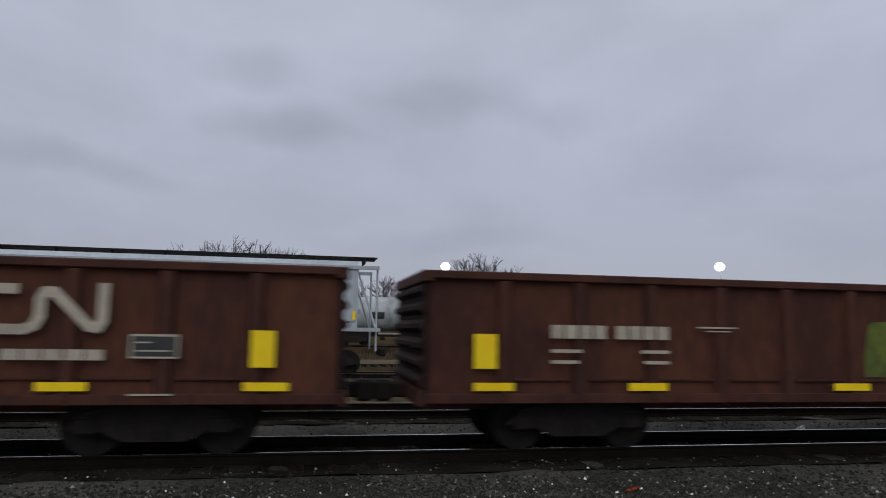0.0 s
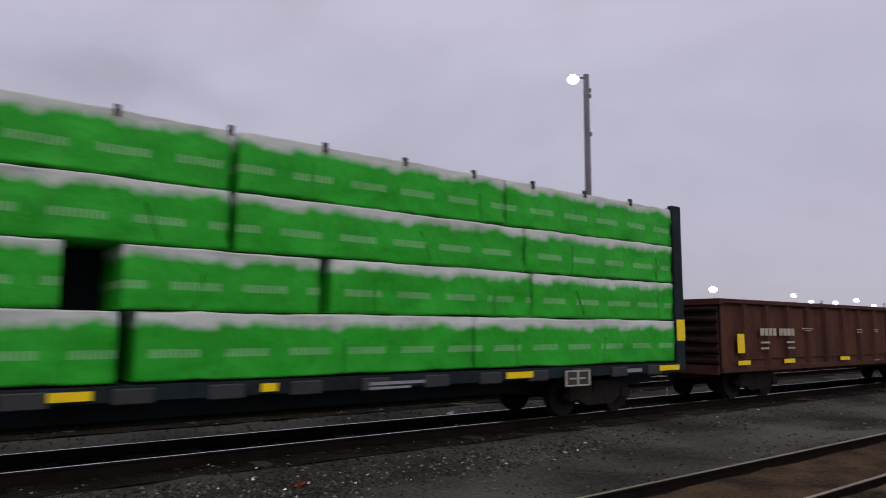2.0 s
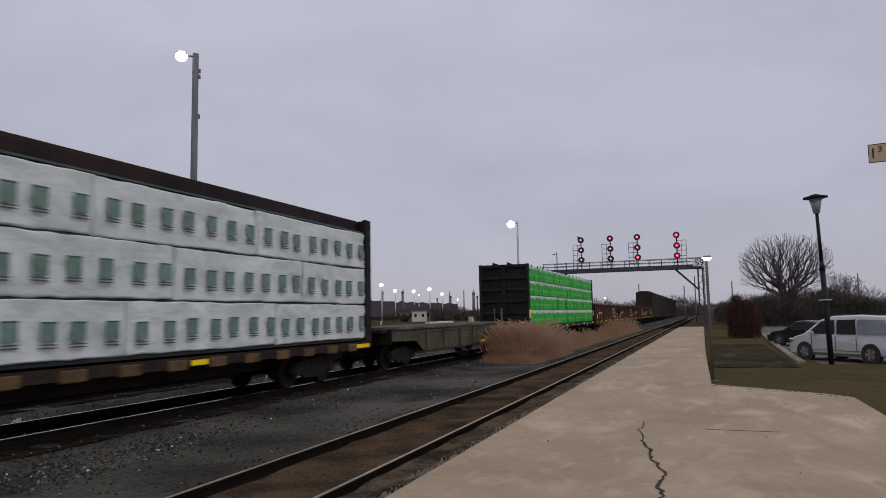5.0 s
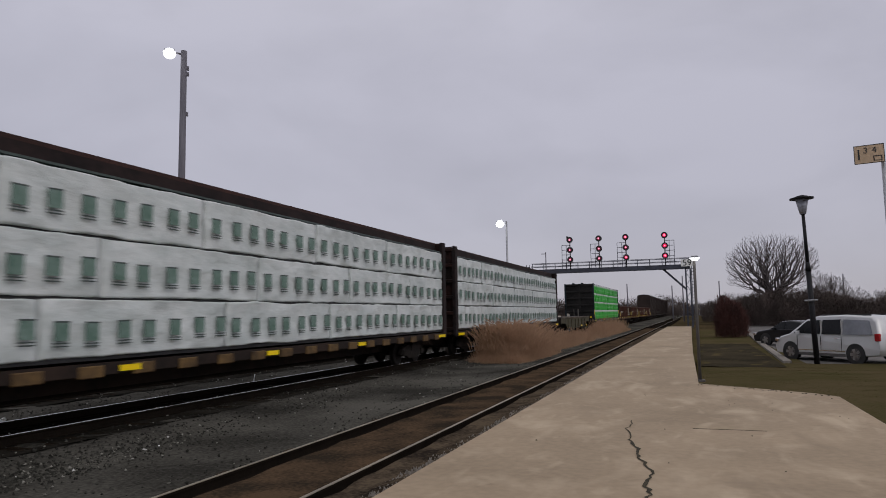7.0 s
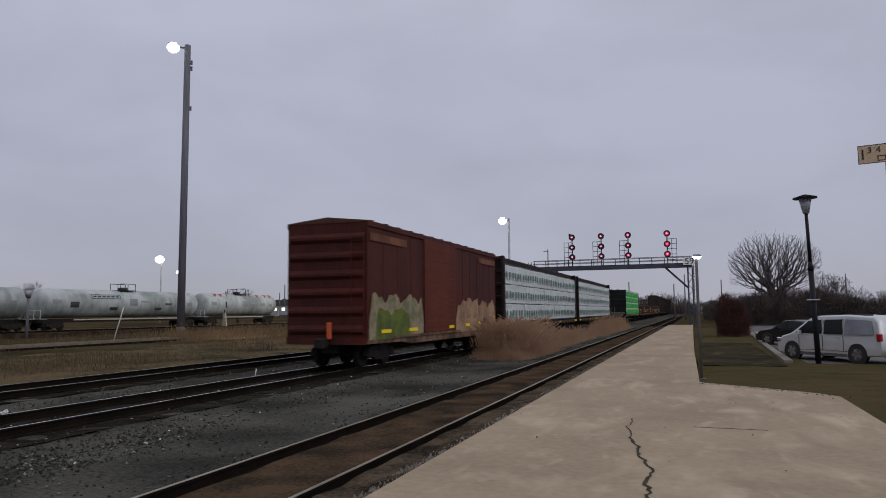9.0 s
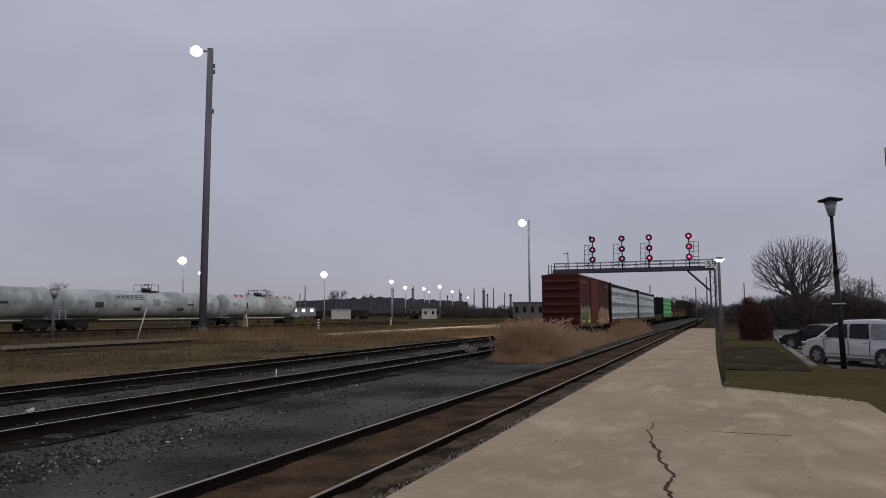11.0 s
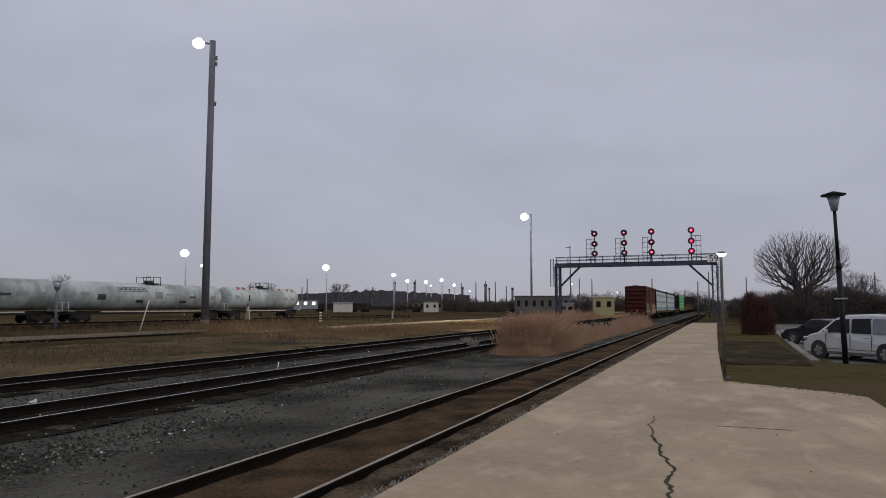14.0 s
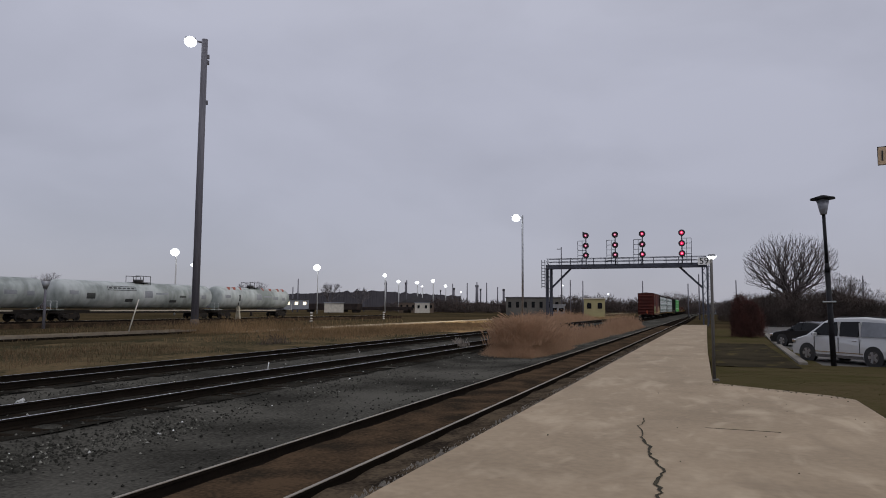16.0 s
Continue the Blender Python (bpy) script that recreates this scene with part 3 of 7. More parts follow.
# ---- platform, lawn, parking ----
def platform():
    bm = B()
    edge = [(2.6, -40), (2.6, 15.6), (2.3, 16.1), (0.02, 17.8), (-0.12, 30), (-0.2, 44), (-0.36, 82), (-2.9, 82), (-2.98, 40), (-3.0, -40)]
    prism(bm, edge, -0.3, 0.1, "z")
    slab = thing("platform", bm, "concrete", "worn tan concrete station platform with cracks and pale patches", "platform", kind="structure")
    rnd = random.Random(5)

    def crack(points, w):
        bm = B()
        pts = []
        for (x0, y0), (x1, y1) in zip(points, points[1:]):
            n = 5
            for i in range(n):
                f = i / n
                pts.append((x0 + (x1 - x0) * f + 0.03 + rnd.gauss(0, 0.018), y0 + (y1 - y0) * f))
        pts.append((points[-1][0] + 0.03, points[-1][1]))
        lv = [bm.verts.new((x - w * rnd.uniform(0.2, 0.7), y, 0.107)) for x, y in pts]
        rv = [bm.verts.new((x + w * rnd.uniform(0.2, 0.7), y, 0.107)) for x, y in pts]
        for i in range(len(pts) - 1):
            bm.faces.new((lv[i], rv[i], rv[i + 1], lv[i + 1]))
        part("crack", bm, "crack", slab, "dark jagged crack")
    crack([(-0.52, 6.0), (-0.49, 6.9), (-0.58, 7.4), (-0.52, 7.9), (-0.72, 8.6), (-0.77, 9.1), (-0.95, 9.9)], 0.038)
    crack([(-0.93, 9.9), (-1.02, 10.8), (-1.05, 11.6)], 0.018)
    bm = B()
    box(bm, -0.1, 0.9, 11.034, 11.046, 0.098, 0.1045)
    part("joint", bm, "crack", slab)
    bm = B()
    for i in range(18):
        x, y = rnd.uniform(-2.9, 2.4), rnd.uniform(5, 17)
        s = rnd.uniform(0.006, 0.02)
        box(bm, x, x + s, y, y + s * 1.4, 0.099, 0.1 + s * 0.5)
    for i in range(55):
        f = rnd.random()
        x, y = 0.05 + 2.45 * f + rnd.uniform(-0.12, 0.06), 17.7 - 1.75 * f + rnd.uniform(-0.35, 0.03)
        s = rnd.uniform(0.01, 0.035)
        box(bm, x, x + s, y, y + s * 1.4, 0.099, 0.1 + s * 0.4)
    tagged(part("debris", bm, "crack", slab, "scattered dark crumbs of grit and leaf litter"), kind="stuff")
    return slab


platform()
sheet("ground_edging", -3.78, -2.96, -40, 82, -0.08, "edging", "crumbled grit and gravel between rail and platform", 7, 420, 0.035, 21, lambda x, y: 0.13 * max(0, (x + 3.5) / 0.54))


def fall(x, y):
    """The lawn falls from the platform to the lower parking lot."""
    k = min(1.0, max(0.0, (y - 18) / 10.0))
    return -0.3 * k * k * (3 - 2 * k)


sheet("ground_lawn", 0.0, 60, 15, 29.6, 0.06, "lawn", "dull green winter lawn beside the platform", 60, 30, 0.04, 8, fall)
sheet("ground_lawn_side", 2.6, 60, -40, 15, 0.06, "lawn", "dull green winter lawn beside the platform", 40, 30, 0.03, 8)
sheet("ground_lawn_strip", -0.3, 3.9, 29.6, 80, 0.06, "lawn", "narrow strip of winter lawn along the parking lot", 10, 60, 0.03, 8, fall)
sheet("ground_mulch", 0.15, 3.0, 27.5, 46, 0.075, "mulch", "dark brown bare planting bed in the lawn", 12, 60, 0.05, 2, fall)
sheet("road_parking", 3.3, 60, 29.6, 130, -0.27, "asphalt", "worn grey asphalt parking lot", 1, 1)


def kerb():
    bm = B()
    pts = [(3.12, 29.7), (3.22, 34), (3.45, 43), (3.8, 54), (4.4, 72)]
    for (x0, y0), (x1, y1) in zip(pts, pts[1:]):
        prism(bm, [(x0, y0), (x0 + 0.3, y0), (x1 + 0.3, y1), (x1, y1)], -0.35, -0.15, "z")
    thing("kerb", bm, "kerb", "pale concrete kerb along the parking lot", "kerb", kind="structure")


kerb()


# ---- tracks ----
def track(name, x, y0, y1, label, ties_to, tie_top):
    ob = thing(name, None, None, label, "railway track", kind="structure", at=(x, 0, 0))
    for sx in (-0.7525, 0.7525):
        bm = B()
        prism(bm, [(sx - 0.07, -0.172), (sx + 0.07, -0.172), (sx + 0.07, -0.158), (sx + 0.012, -0.135), (sx + 0.012, -0.045), (sx + 0.034, -0.035), (sx + 0.034, -0.006), (sx - 0.034, -0.006), (sx - 0.034, -0.035), (sx - 0.012, -0.045), (sx - 0.012, -0.135), (sx - 0.07, -0.158)], y0, y1, "y")
        r = part("rail", bm, "rail", ob, "rusty brown steel rail")
        bm = B()
        box(bm, sx - 0.023, sx + 0.023, y0, y1, -0.006, 0.0)
        part("rail_head", bm, "raildull" if name == "track_platform" else "railhead", r, "worn running surface of the rail")
    rnd = random.Random(int(-x * 10))
    me = to_mesh("tie", one(box, -1.3, 1.3, -0.115, 0.115, -0.18, 0.0, 0, 0.012), "dirttie" if name == "track_platform" else "tie")
    y = -12.0
    while y < ties_to:
        part("tie", me, None, ob, at=pose(rnd.uniform(-0.04, 0.04), y + rnd.uniform(-0.02, 0.02), tie_top + rnd.uniform(-0.012, 0.006), 0, 0, rnd.uniform(-0.6, 0.6)))
        y += 0.52
    bm = B()
    while y < 190:
        box(bm, -1.3, 1.3, y - 0.115, y + 0.115, tie_top - 0.18, tie_top)
        y += 0.52
    tagged(part("far_ties", bm, "tie", ob), kind="stuff")
    return ob


track("track_platform", T1, -60, 420, "platform track with rusty rails bedded in brown dirt", 60, -0.17)
track("track_main", T2, -80, 900, "main line track with shiny steel rails on ballast", 60, -0.172)
track("track_third", T3, -80, 420, "third track with shiny steel rails on ballast", 60, -0.172)


def stones():
    """Loose stones on the ballast near the viewer."""
    rnd = random.Random(11)
    verts, faces = [], []
    base = [(0, 0, 1), (0.9, 0, 0.2), (0.2, 0.9, 0.1), (-0.8, 0.4, 0.2), (-0.5, -0.8, 0.1), (0.5, -0.8, 0.3), (0, 0, -0.5)]
    tris = [(0, 1, 2), (0, 2, 3), (0, 3, 4), (0, 4, 5), (0, 5, 1), (6, 2, 1), (6, 3, 2), (6, 4, 3), (6, 5, 4), (6, 1, 5)]
    n = 0
    while n < 17000:
        x = rnd.uniform(-15.4, -3.05)
        y = -14 + 62 * rnd.random() ** 1.25
        k = min(abs(x - T1), abs(x - T2))
        if k < 0.95 and rnd.random() < (0.75 if abs(x - T1) < 1 else 0.3):
            continue
        if -8.6 < x < -6.0 and rnd.random() < 0.72:
            continue
        if noise.noise((x * 0.6, y * 0.6, 4)) < rnd.uniform(-0.6, 0.3):
            continue
        s = rnd.uniform(0.012, 0.03) * (1.4 if rnd.random() < 0.06 else 1)
        a = rnd.uniform(0, 6.3)
        c, d = math.cos(a) * s, math.sin(a) * s
        z = -0.25 + bedding(x, y) + 0.012
        o = len(verts)
        for px, py, pz in base:
            px, py, pz = px + rnd.uniform(-0.3, 0.3), py + rnd.uniform(-0.3, 0.3), pz * rnd.uniform(0.6, 1.1)
            verts.append((x + px * c - py * d, y + px * d + py * c, z + pz * s))
        faces += [(p + o, q + o, r + o) for p, q, r in tris]
        n += 1
    me = bpy.data.meshes.new("ballast_stones")
    me.from_pydata(verts, [], faces)
    me.materials.append(M["stone"])
    tagged(new("ballast_stones", me), "loose grey crushed stones on the ballast", "stones", kind="stuff")


def speckle(mat, tones):
    """One stone in a few shows a pale face."""
    st = M[mat].node_tree
    gi = st.nodes.new("ShaderNodeNewGeometry")
    cr = st.nodes.new("ShaderNodeValToRGB")
    for k, (p, v) in enumerate(tones):
        e = cr.color_ramp.elements[0] if k == 0 else cr.color_ramp.elements.new(p)
        e.position, e.color = p, (v, v * 0.98, v * 0.85, 1)
    
    st.links.new(gi.outputs["Random Per Island"], cr.inputs[0])
    st.links.new(cr.outputs[0], st.nodes["Principled BSDF"].inputs["Base Color"])


speckle("stone", ((0.0, 0.024), (0.7, 0.045), (0.93, 0.075), (0.99, 0.26)))
speckle("shoulderstone", ((0.0, 0.022), (0.6, 0.042), (0.9, 0.07), (0.988, 0.24)))
stones()


def shoulder():
    """Fresh grey stone heaped along the near shoulder of the main line."""
    r = random.Random(31)
    verts, faces = [], []
    tris = [(0, 1, 2), (0, 2, 3), (0, 3, 4), (0, 4, 5), (0, 5, 1)]
    for i in range(16000):
        y = -9 + 21 * r.random()
        x = r.gauss(-8.85, 0.42)
        if x < -9.75 + 0.1 * noise.noise((y, 0, 1)) or x > -7.7 or r.random() < (y - 2) / 10:
            continue
        s, z = r.uniform(0.013, 0.032), -0.25 + bedding(x, y) + 0.008
        a = r.uniform(0, 6.3)
        ca, sa = math.cos(a) * s, math.sin(a) * s
        o = len(verts)
        for px, py, pz in ((0, 0, 1), (0.9, 0, -0.1), (0.2, 0.9, -0.1), (-0.8, 0.4, -0.1), (-0.5, -0.8, -0.1), (0.5, -0.8, -0.1)):
            px, py, pz = px + r.uniform(-0.3, 0.3), py + r.uniform(-0.3, 0.3), pz * r.uniform(0.6, 1.1)
            verts.append((x + px * ca - py * sa, y + px * sa + py * ca, z + pz * s))
        faces += [(q + o, w + o, v + o) for q, w, v in tris]
    me = bpy.data.meshes.new("shoulder_stones")
    me.from_pydata(verts, [], faces)
    me.materials.append(M["shoulderstone"])
    tagged(new("shoulder_stones", me), "fresh grey crushed stones along the main line's shoulder", "stones", kind="stuff")


shoulder()


def edge_grit():
    """Broken bits of concrete and gravel along the platform's edge."""
    r = random.Random(23)
    verts, faces = [], []
    for i in range(5200):
        x, y = -3.42 + 0.44 * r.random() ** 0.6, -6 + 46 * r.random() ** 1.4
        if noise.noise((x * 2, y * 0.9, 7)) < r.uniform(-0.5, 0.35):
            continue
        s, z = r.uniform(0.008, 0.028), -0.08 + 0.13 * max(0, (x + 3.5) / 0.54)
        o = len(verts)
        for px, py, pz in ((-1, -0.7, 0), (0.8, -0.9, 0), (1, 0.8, 0), (-0.7, 1, 0), (r.uniform(-0.4, 0.4), r.uniform(-0.4, 0.4), 1)):
            verts.append((x + s * px * r.uniform(0.6, 1.2), y + s * py * r.uniform(0.6, 1.2), z + s * pz + (0 if pz else -0.02)))
        faces += [(o, o + 1, o + 4), (o + 1, o + 2, o + 4), (o + 2, o + 3, o + 4), (o + 3, o, o + 4)]
    me = bpy.data.meshes.new("edge_grit")
    me.from_pydata(verts, [], faces)
    me.materials.append(M["kerb"])
    tagged(new("edge_grit", me), "pale crumbs of concrete along the platform edge", "grit", kind="stuff")


edge_grit()


def blades(name, x0, x1, y0, y1, z, h, count, seed, mat, label):
    """Short grass."""
    r = random.Random(seed)
    verts, faces = [], []
    for i in range(count):
        x, y = r.uniform(x0, x1), r.uniform(y0, y1)
        if x < 2.62 and y < 17.8 - max(0, x) * 0.72 or (0.2 < x < 2.95 and 27.8 < y < 45.8 and r.random() < 0.9) or (x > 3.15 and y > 29.5):
            continue
        zg = z + fall(x, y)
        hh, a = h * r.uniform(0.4, 1.2) * (0.7 + 0.8 * abs(noise.noise((x, y, 3)))), r.uniform(0, 6.28)
        cx, cy = math.cos(a), math.sin(a)
        o = len(verts)
        verts += [(x - cx * 0.007, y - cy * 0.007, zg), (x + cx * 0.007, y + cy * 0.007, zg), (x - cy * hh * 0.5, y + cx * hh * 0.5, zg + hh)]
        faces.append((o, o + 1, o + 2))
    me = bpy.data.meshes.new(name)
    me.from_pydata(verts, [], faces)
    me.materials.append(M[mat])
    tagged(new(name, me), label, "grass", kind="stuff")


blades("lawn_grass", -0.1, 10, 13.5, 29.6, 0.05, 0.03, 30000, 3, "lawnblade", "short dull winter grass of the lawn")
blades("lawn_grass", -0.3, 3.9, 29.6, 70, 0.05, 0.04, 9000, 4, "lawnblade", "short dry winter grass of the lawn strip")


# ---- freight train ----
SPEED = 16.8
HALF = 1.53
cars = []  # each moving thing with the place of its origin at the start


def truck(car, y):
    """A two-axle truck: cast side frames, bolster, springs, wheelsets."""
    bm = B()
    for s in (-1, 1):
        x = s * 1.0
        prism(bm, [(y - 1.15, 0.40), (y - 0.95, 0.62), (y - 0.45, 0.72), (y + 0.45, 0.72), (y + 0.95, 0.62), (y + 1.15, 0.40), (y + 0.7, 0.36), (y + 0.4, 0.22), (y - 0.4, 0.22), (y - 0.7, 0.36)], x - 0.07, x + 0.07, "x")
        for k in (-0.875, 0.875):
            box(bm, x - 0.12, x + 0.12, y + k - 0.14, y + k + 0.14, 0.32, 0.56, 0, 0.03)
        for k in (-0.2, 0.0, 0.2):
            rod(bm, (x, y + k, 0.25), (x, y + k, 0.6), 0.08, n=7)
    box(bm, -1.1, 1.1, y - 0.2, y + 0.2, 0.5, 0.74)
    t = part("truck", bm, "truckiron", car, "dark cast steel two-axle truck")
    for k in (-0.875, 0.875):
        bm = B()
        rod(bm, (-1.02, 0, 0), (1.02, 0, 0), 0.075, n=8)
        for s in (-1, 1):
            rod(bm, (s * 0.69, 0, 0), (s * 0.82, 0, 0), 0.42, n=24)
            rod(bm, (s * 0.66, 0, 0), (s * 0.69, 0, 0), 0.45, n=24)
            for j in range(4):
                a = j * math.pi / 2
                box(bm, s * 0.82 - 0.008, s * 0.82 + 0.012, 0.24 * math.cos(a) - 0.05, 0.24 * math.cos(a) + 0.05, 0.24 * math.sin(a) - 0.05, 0.24 * math.sin(a) + 0.05)
        part("wheelset", bm, "wheelsteel", t, "pair of steel wheels on an axle", at=(0, y + k, 0.42))


def coupler(car, y, s, reach):
    bm = B()
    box(bm, -0.12, 0.12, min(y, y + s * reach), max(y, y + s * reach), 0.72, 0.96, 0, 0.03)
    box(bm, -0.2, 0.2, min(y + s * (reach - 0.3), y + s * reach), max(y + s * (reach - 0.3), y + s * reach), 0.66, 1.0, 0, 0.05)
    part("coupler", bm, "truckiron", car, "rusty knuckle coupler")


def mark(car, name, y0, y1, z0, z1, mat, x=HALF, label=""):
    """A flat mark painted or stuck on a car's near side."""
    return part(name, one(box, x - 0.004, x + 0.006, y0, y1, z0, z1), mat, car, label)


def both(fn):
    for s in (1, -1):
        fn(s)


def gondola(logo=True):
    L = 17.76
    car = thing("gondola_wagon", None, None, "rust-brown ribbed steel gondola wagon with yellow reflectors", "wagon", "freight wagons")
    h = L / 2
    for s in (1, -1):
        bm = B()
        x = s * (HALF - 0.11)
        box(bm, min(x, x - s * 0.06), max(x, x - s * 0.06), -h + 0.06, h - 0.06, 0.80, 2.6)
        side = part("side", bm, "rust", car, "weathered brown side plate")
        me = to_mesh("rib", one(prism, [(-0.12, 0), (-0.07, s * 0.10), (0.07, s * 0.10), (0.12, 0)], 0.80, 2.54, "z"), "rustrib")
        me.transform(Matrix(((0, 1, 0, 0), (1, 0, 0, 0), (0, 0, 1, 0), (0, 0, 0, 1))))
        for i in range(14):
            part("rib", me, None, side, at=(x, -h + 1.25 + i * (L - 2.5) / 13, 0))
        for i in range(13):
            y = -h + 1.25 + (i + 0.5) * (L - 2.5) / 13
            bm = B()
            box(bm, min(x, x + s * 0.045), max(x, x + s * 0.045), y - 0.44, y + 0.44, 1.085, 1.115)
            part("ledge", bm, "rustrib", side)
        bm = B()
        xo = s * HALF
        box(bm, min(x - s * 0.1, xo), max(x - s * 0.1, xo), -h, h, 2.55, 2.67, 0, 0.015)
        part("top_chord", bm, "rustrib", car, "dented brown top chord")
        bm = B()
        box(bm, min(x - s * 0.05, xo - s * 0.02), max(x - s * 0.05, xo - s * 0.02), -h + 0.1, h - 0.1, 0.76, 0.9, 0, 0.01)
        part("side_sill", bm, "rustrib", car)
    bm = B()
    box(bm, -1.4, 1.4, -h + 0.1, h - 0.1, 0.9, 0.98)
    box(bm, -0.3, 0.3, -h + 0.3, h - 0.3, 0.55, 0.9)
    for y in (-4, -2, 0, 2, 4):
        box(bm, -1.4, 1.4, y - 0.06, y + 0.06, 0.72, 0.9)
    part("floor", bm, "rust", car)
    for s in (1, -1):
        bm = B()
        y = s * (h - 0.08)
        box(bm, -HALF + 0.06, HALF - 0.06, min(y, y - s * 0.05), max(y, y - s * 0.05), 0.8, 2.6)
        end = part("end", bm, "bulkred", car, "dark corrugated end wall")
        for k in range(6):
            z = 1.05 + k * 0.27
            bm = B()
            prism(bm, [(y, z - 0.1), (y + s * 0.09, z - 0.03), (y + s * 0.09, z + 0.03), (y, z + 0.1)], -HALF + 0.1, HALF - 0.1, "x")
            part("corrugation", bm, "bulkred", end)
        bm = B()
        box(bm, -HALF, HALF, min(y - s * 0.1, y + s * 0.08), max(y - s * 0.1, y + s * 0.08), 2.5, 2.67, 0, 0.015)
        part("end_chord", bm, "rustrib", car)
        bm = B()
        box(bm, -HALF + 0.1, HALF - 0.1, min(y, y + s * 0.1), max(y, y + s * 0.1), 0.72, 0.95)
        part("end_sill", bm, "rustrib", car)
        bm = B()
        xo = HALF
        for z in (1.2, 1.55, 1.9):
            part("grab_iron", one(rod, (1.05, y + s * 0.14, z), (1.45, y + s * 0.14, z), 0.014, n=6), "truckiron", car)
        bm.free()
        coupler(car, s * h, s, 0.52)
        truck(car, s * (h - 2.55))
    for y0, y1 in ((-8.1, -7.5), (-5.7, -5.08), (-2.18, -1.52), (1.4, 2.04), (4.93, 5.55), (7.5, 8.1)):
        mark(car, "reflector", y0, y1, 0.945, 1.06, "yellow", label="bright yellow reflector strip")
    for y0, y1 in ((-8.1, -7.76), (7.58, 7.9)):
        mark(car, "reflector", y0, y1, 1.26, 1.76, "yellow", label="tall bright yellow reflector plate")
    for y0, y1, z0, z1 in ((-6.95, -6.05, 1.71, 1.91), (-5.92, -5.02, 1.71, 1.91)):
        n = 4
        for i in range(n):
            w = (y1 - y0) / n
            mark(car, "number_bar", y0 + i * w + 0.02, y0 + (i + 1) * w - 0.02, z0, z1, "cream")
    for y0, y1, z0, z1 in ((-6.93, -6.45, 1.5, 1.55), (-6.93, -6.5, 1.34, 1.39), (-5.5, -5.04, 1.5, 1.55), (-5.45, -5.04, 1.34, 1.39), (-4.55, -3.87, 1.895, 1.92), (-4.4, -4.0, 1.84, 1.86),
                           (-0.88, -0.48, 1.88, 1.905), (-0.88, -0.48, 1.80, 1.825), (0.45, 0.8, 1.88, 1.905), (0.5, 0.75, 1.83, 1.85), (0.3, 0.75, 0.88, 0.905), (6.05, 6.6, 0.885, 0.91)):
        mark(car, "stencil_bar", y0, y1, z0, z1, "cream")
    if logo:
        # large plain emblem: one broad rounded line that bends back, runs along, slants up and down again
        x, wd = HALF, 0.135
        line = [(4.62, 2.25), (3.96, 2.25)] + [(3.96 - 0.22 * math.sin(k * math.pi / 8), 2.03 + 0.22 * math.cos(k * math.pi / 8)) for k in range(1, 4)]
        line += [(3.74, 2.0), (3.74, 1.95)] + [(3.96 - 0.22 * math.cos(k * math.pi / 8), 1.95 - 0.22 * math.sin(k * math.pi / 8)) for k in range(1, 5)]
        line += [(4.74, 1.73), (4.86, 1.78), (4.92, 1.90), (4.92, 2.12), (4.97, 2.22), (5.08, 2.22), (5.52, 1.78), (5.62, 1.76), (5.68, 1.86), (5.68, 2.32)]
        bm = B()
        for i, (p, q) in enumerate(zip(line, line[1:])):
            d = Vector((q[0] - p[0], q[1] - p[1])).normalized()
            w = Vector((-d.y, d.x)) * wd / 2
            e = d * 0.03
            lift = 0.0004 * (i % 3)
            prism(bm, [(p[0] - e.x + w.x, p[1] - e.y + w.y), (q[0] + e.x + w.x, q[1] + e.y + w.y), (q[0] + e.x - w.x, q[1] + e.y - w.y), (p[0] - e.x - w.x, p[1] - e.y - w.y)], x - 0.004, x + 0.006 + lift, "x")
        part("emblem_line", bm, "cream", car, "large cream painted emblem of one broad bent line")
        for i in range(9):
            if i != 3:
                mark(car, "slogan_bar", 3.5 + i * 0.25, 3.72 + i * 0.25, 1.34, 1.48, "cream")
        mark(car, "data_plate", 6.04, 6.65, 1.37, 1.69, "plate", label="dark data panel with pale border")
        for y0, y1, z0, z1 in ((6.04, 6.65, 1.66, 1.69), (6.04, 6.65, 1.37, 1.395), (6.04, 6.065, 1.37, 1.69), (6.625, 6.65, 1.37, 1.69), (6.12, 6.55, 1.46, 1.48), (6.12, 6.3, 1.57, 1.59)):
            mark(car, "plate_border", y0, y1, z0, z1, "cream", HALF + 0.004)
    return car


def ragged(car, name, y0, y1, z0, z1, mat, seed, x, label):
    """A patch of paint with a bulging ragged upper edge."""
    r = random.Random(seed)
    bm = B()
    pts = [(y0, z0), (y1, z0)]
    n = max(12, int((y1 - y0) * 9))
    for i in range(n + 1):
        y = y1 + (y0 - y1) * i / n
        swell = abs(math.sin(y * 2.1 + seed)) * 0.7 + abs(math.sin(y * 5.3 + seed * 2)) * 0.3
        end = min(1.0, 12 * min(i, n - i) / n + 0.45)
        pts.append((y, z0 + (z1 - z0) * end * (0.72 + 0.28 * swell) - r.uniform(0, 0.05)))
    prism(bm, pts, x - 0.004, x, "x")
    return part(name, bm, mat, car, label)


def place(ob, y0):
    """Stand a thing on the main track, y0 its place along the line when the clip begins."""
    ob.matrix_basis = Matrix.Translation((T2, y0, 0))
    cars.append((ob, T2, y0, 0.0))
    return ob


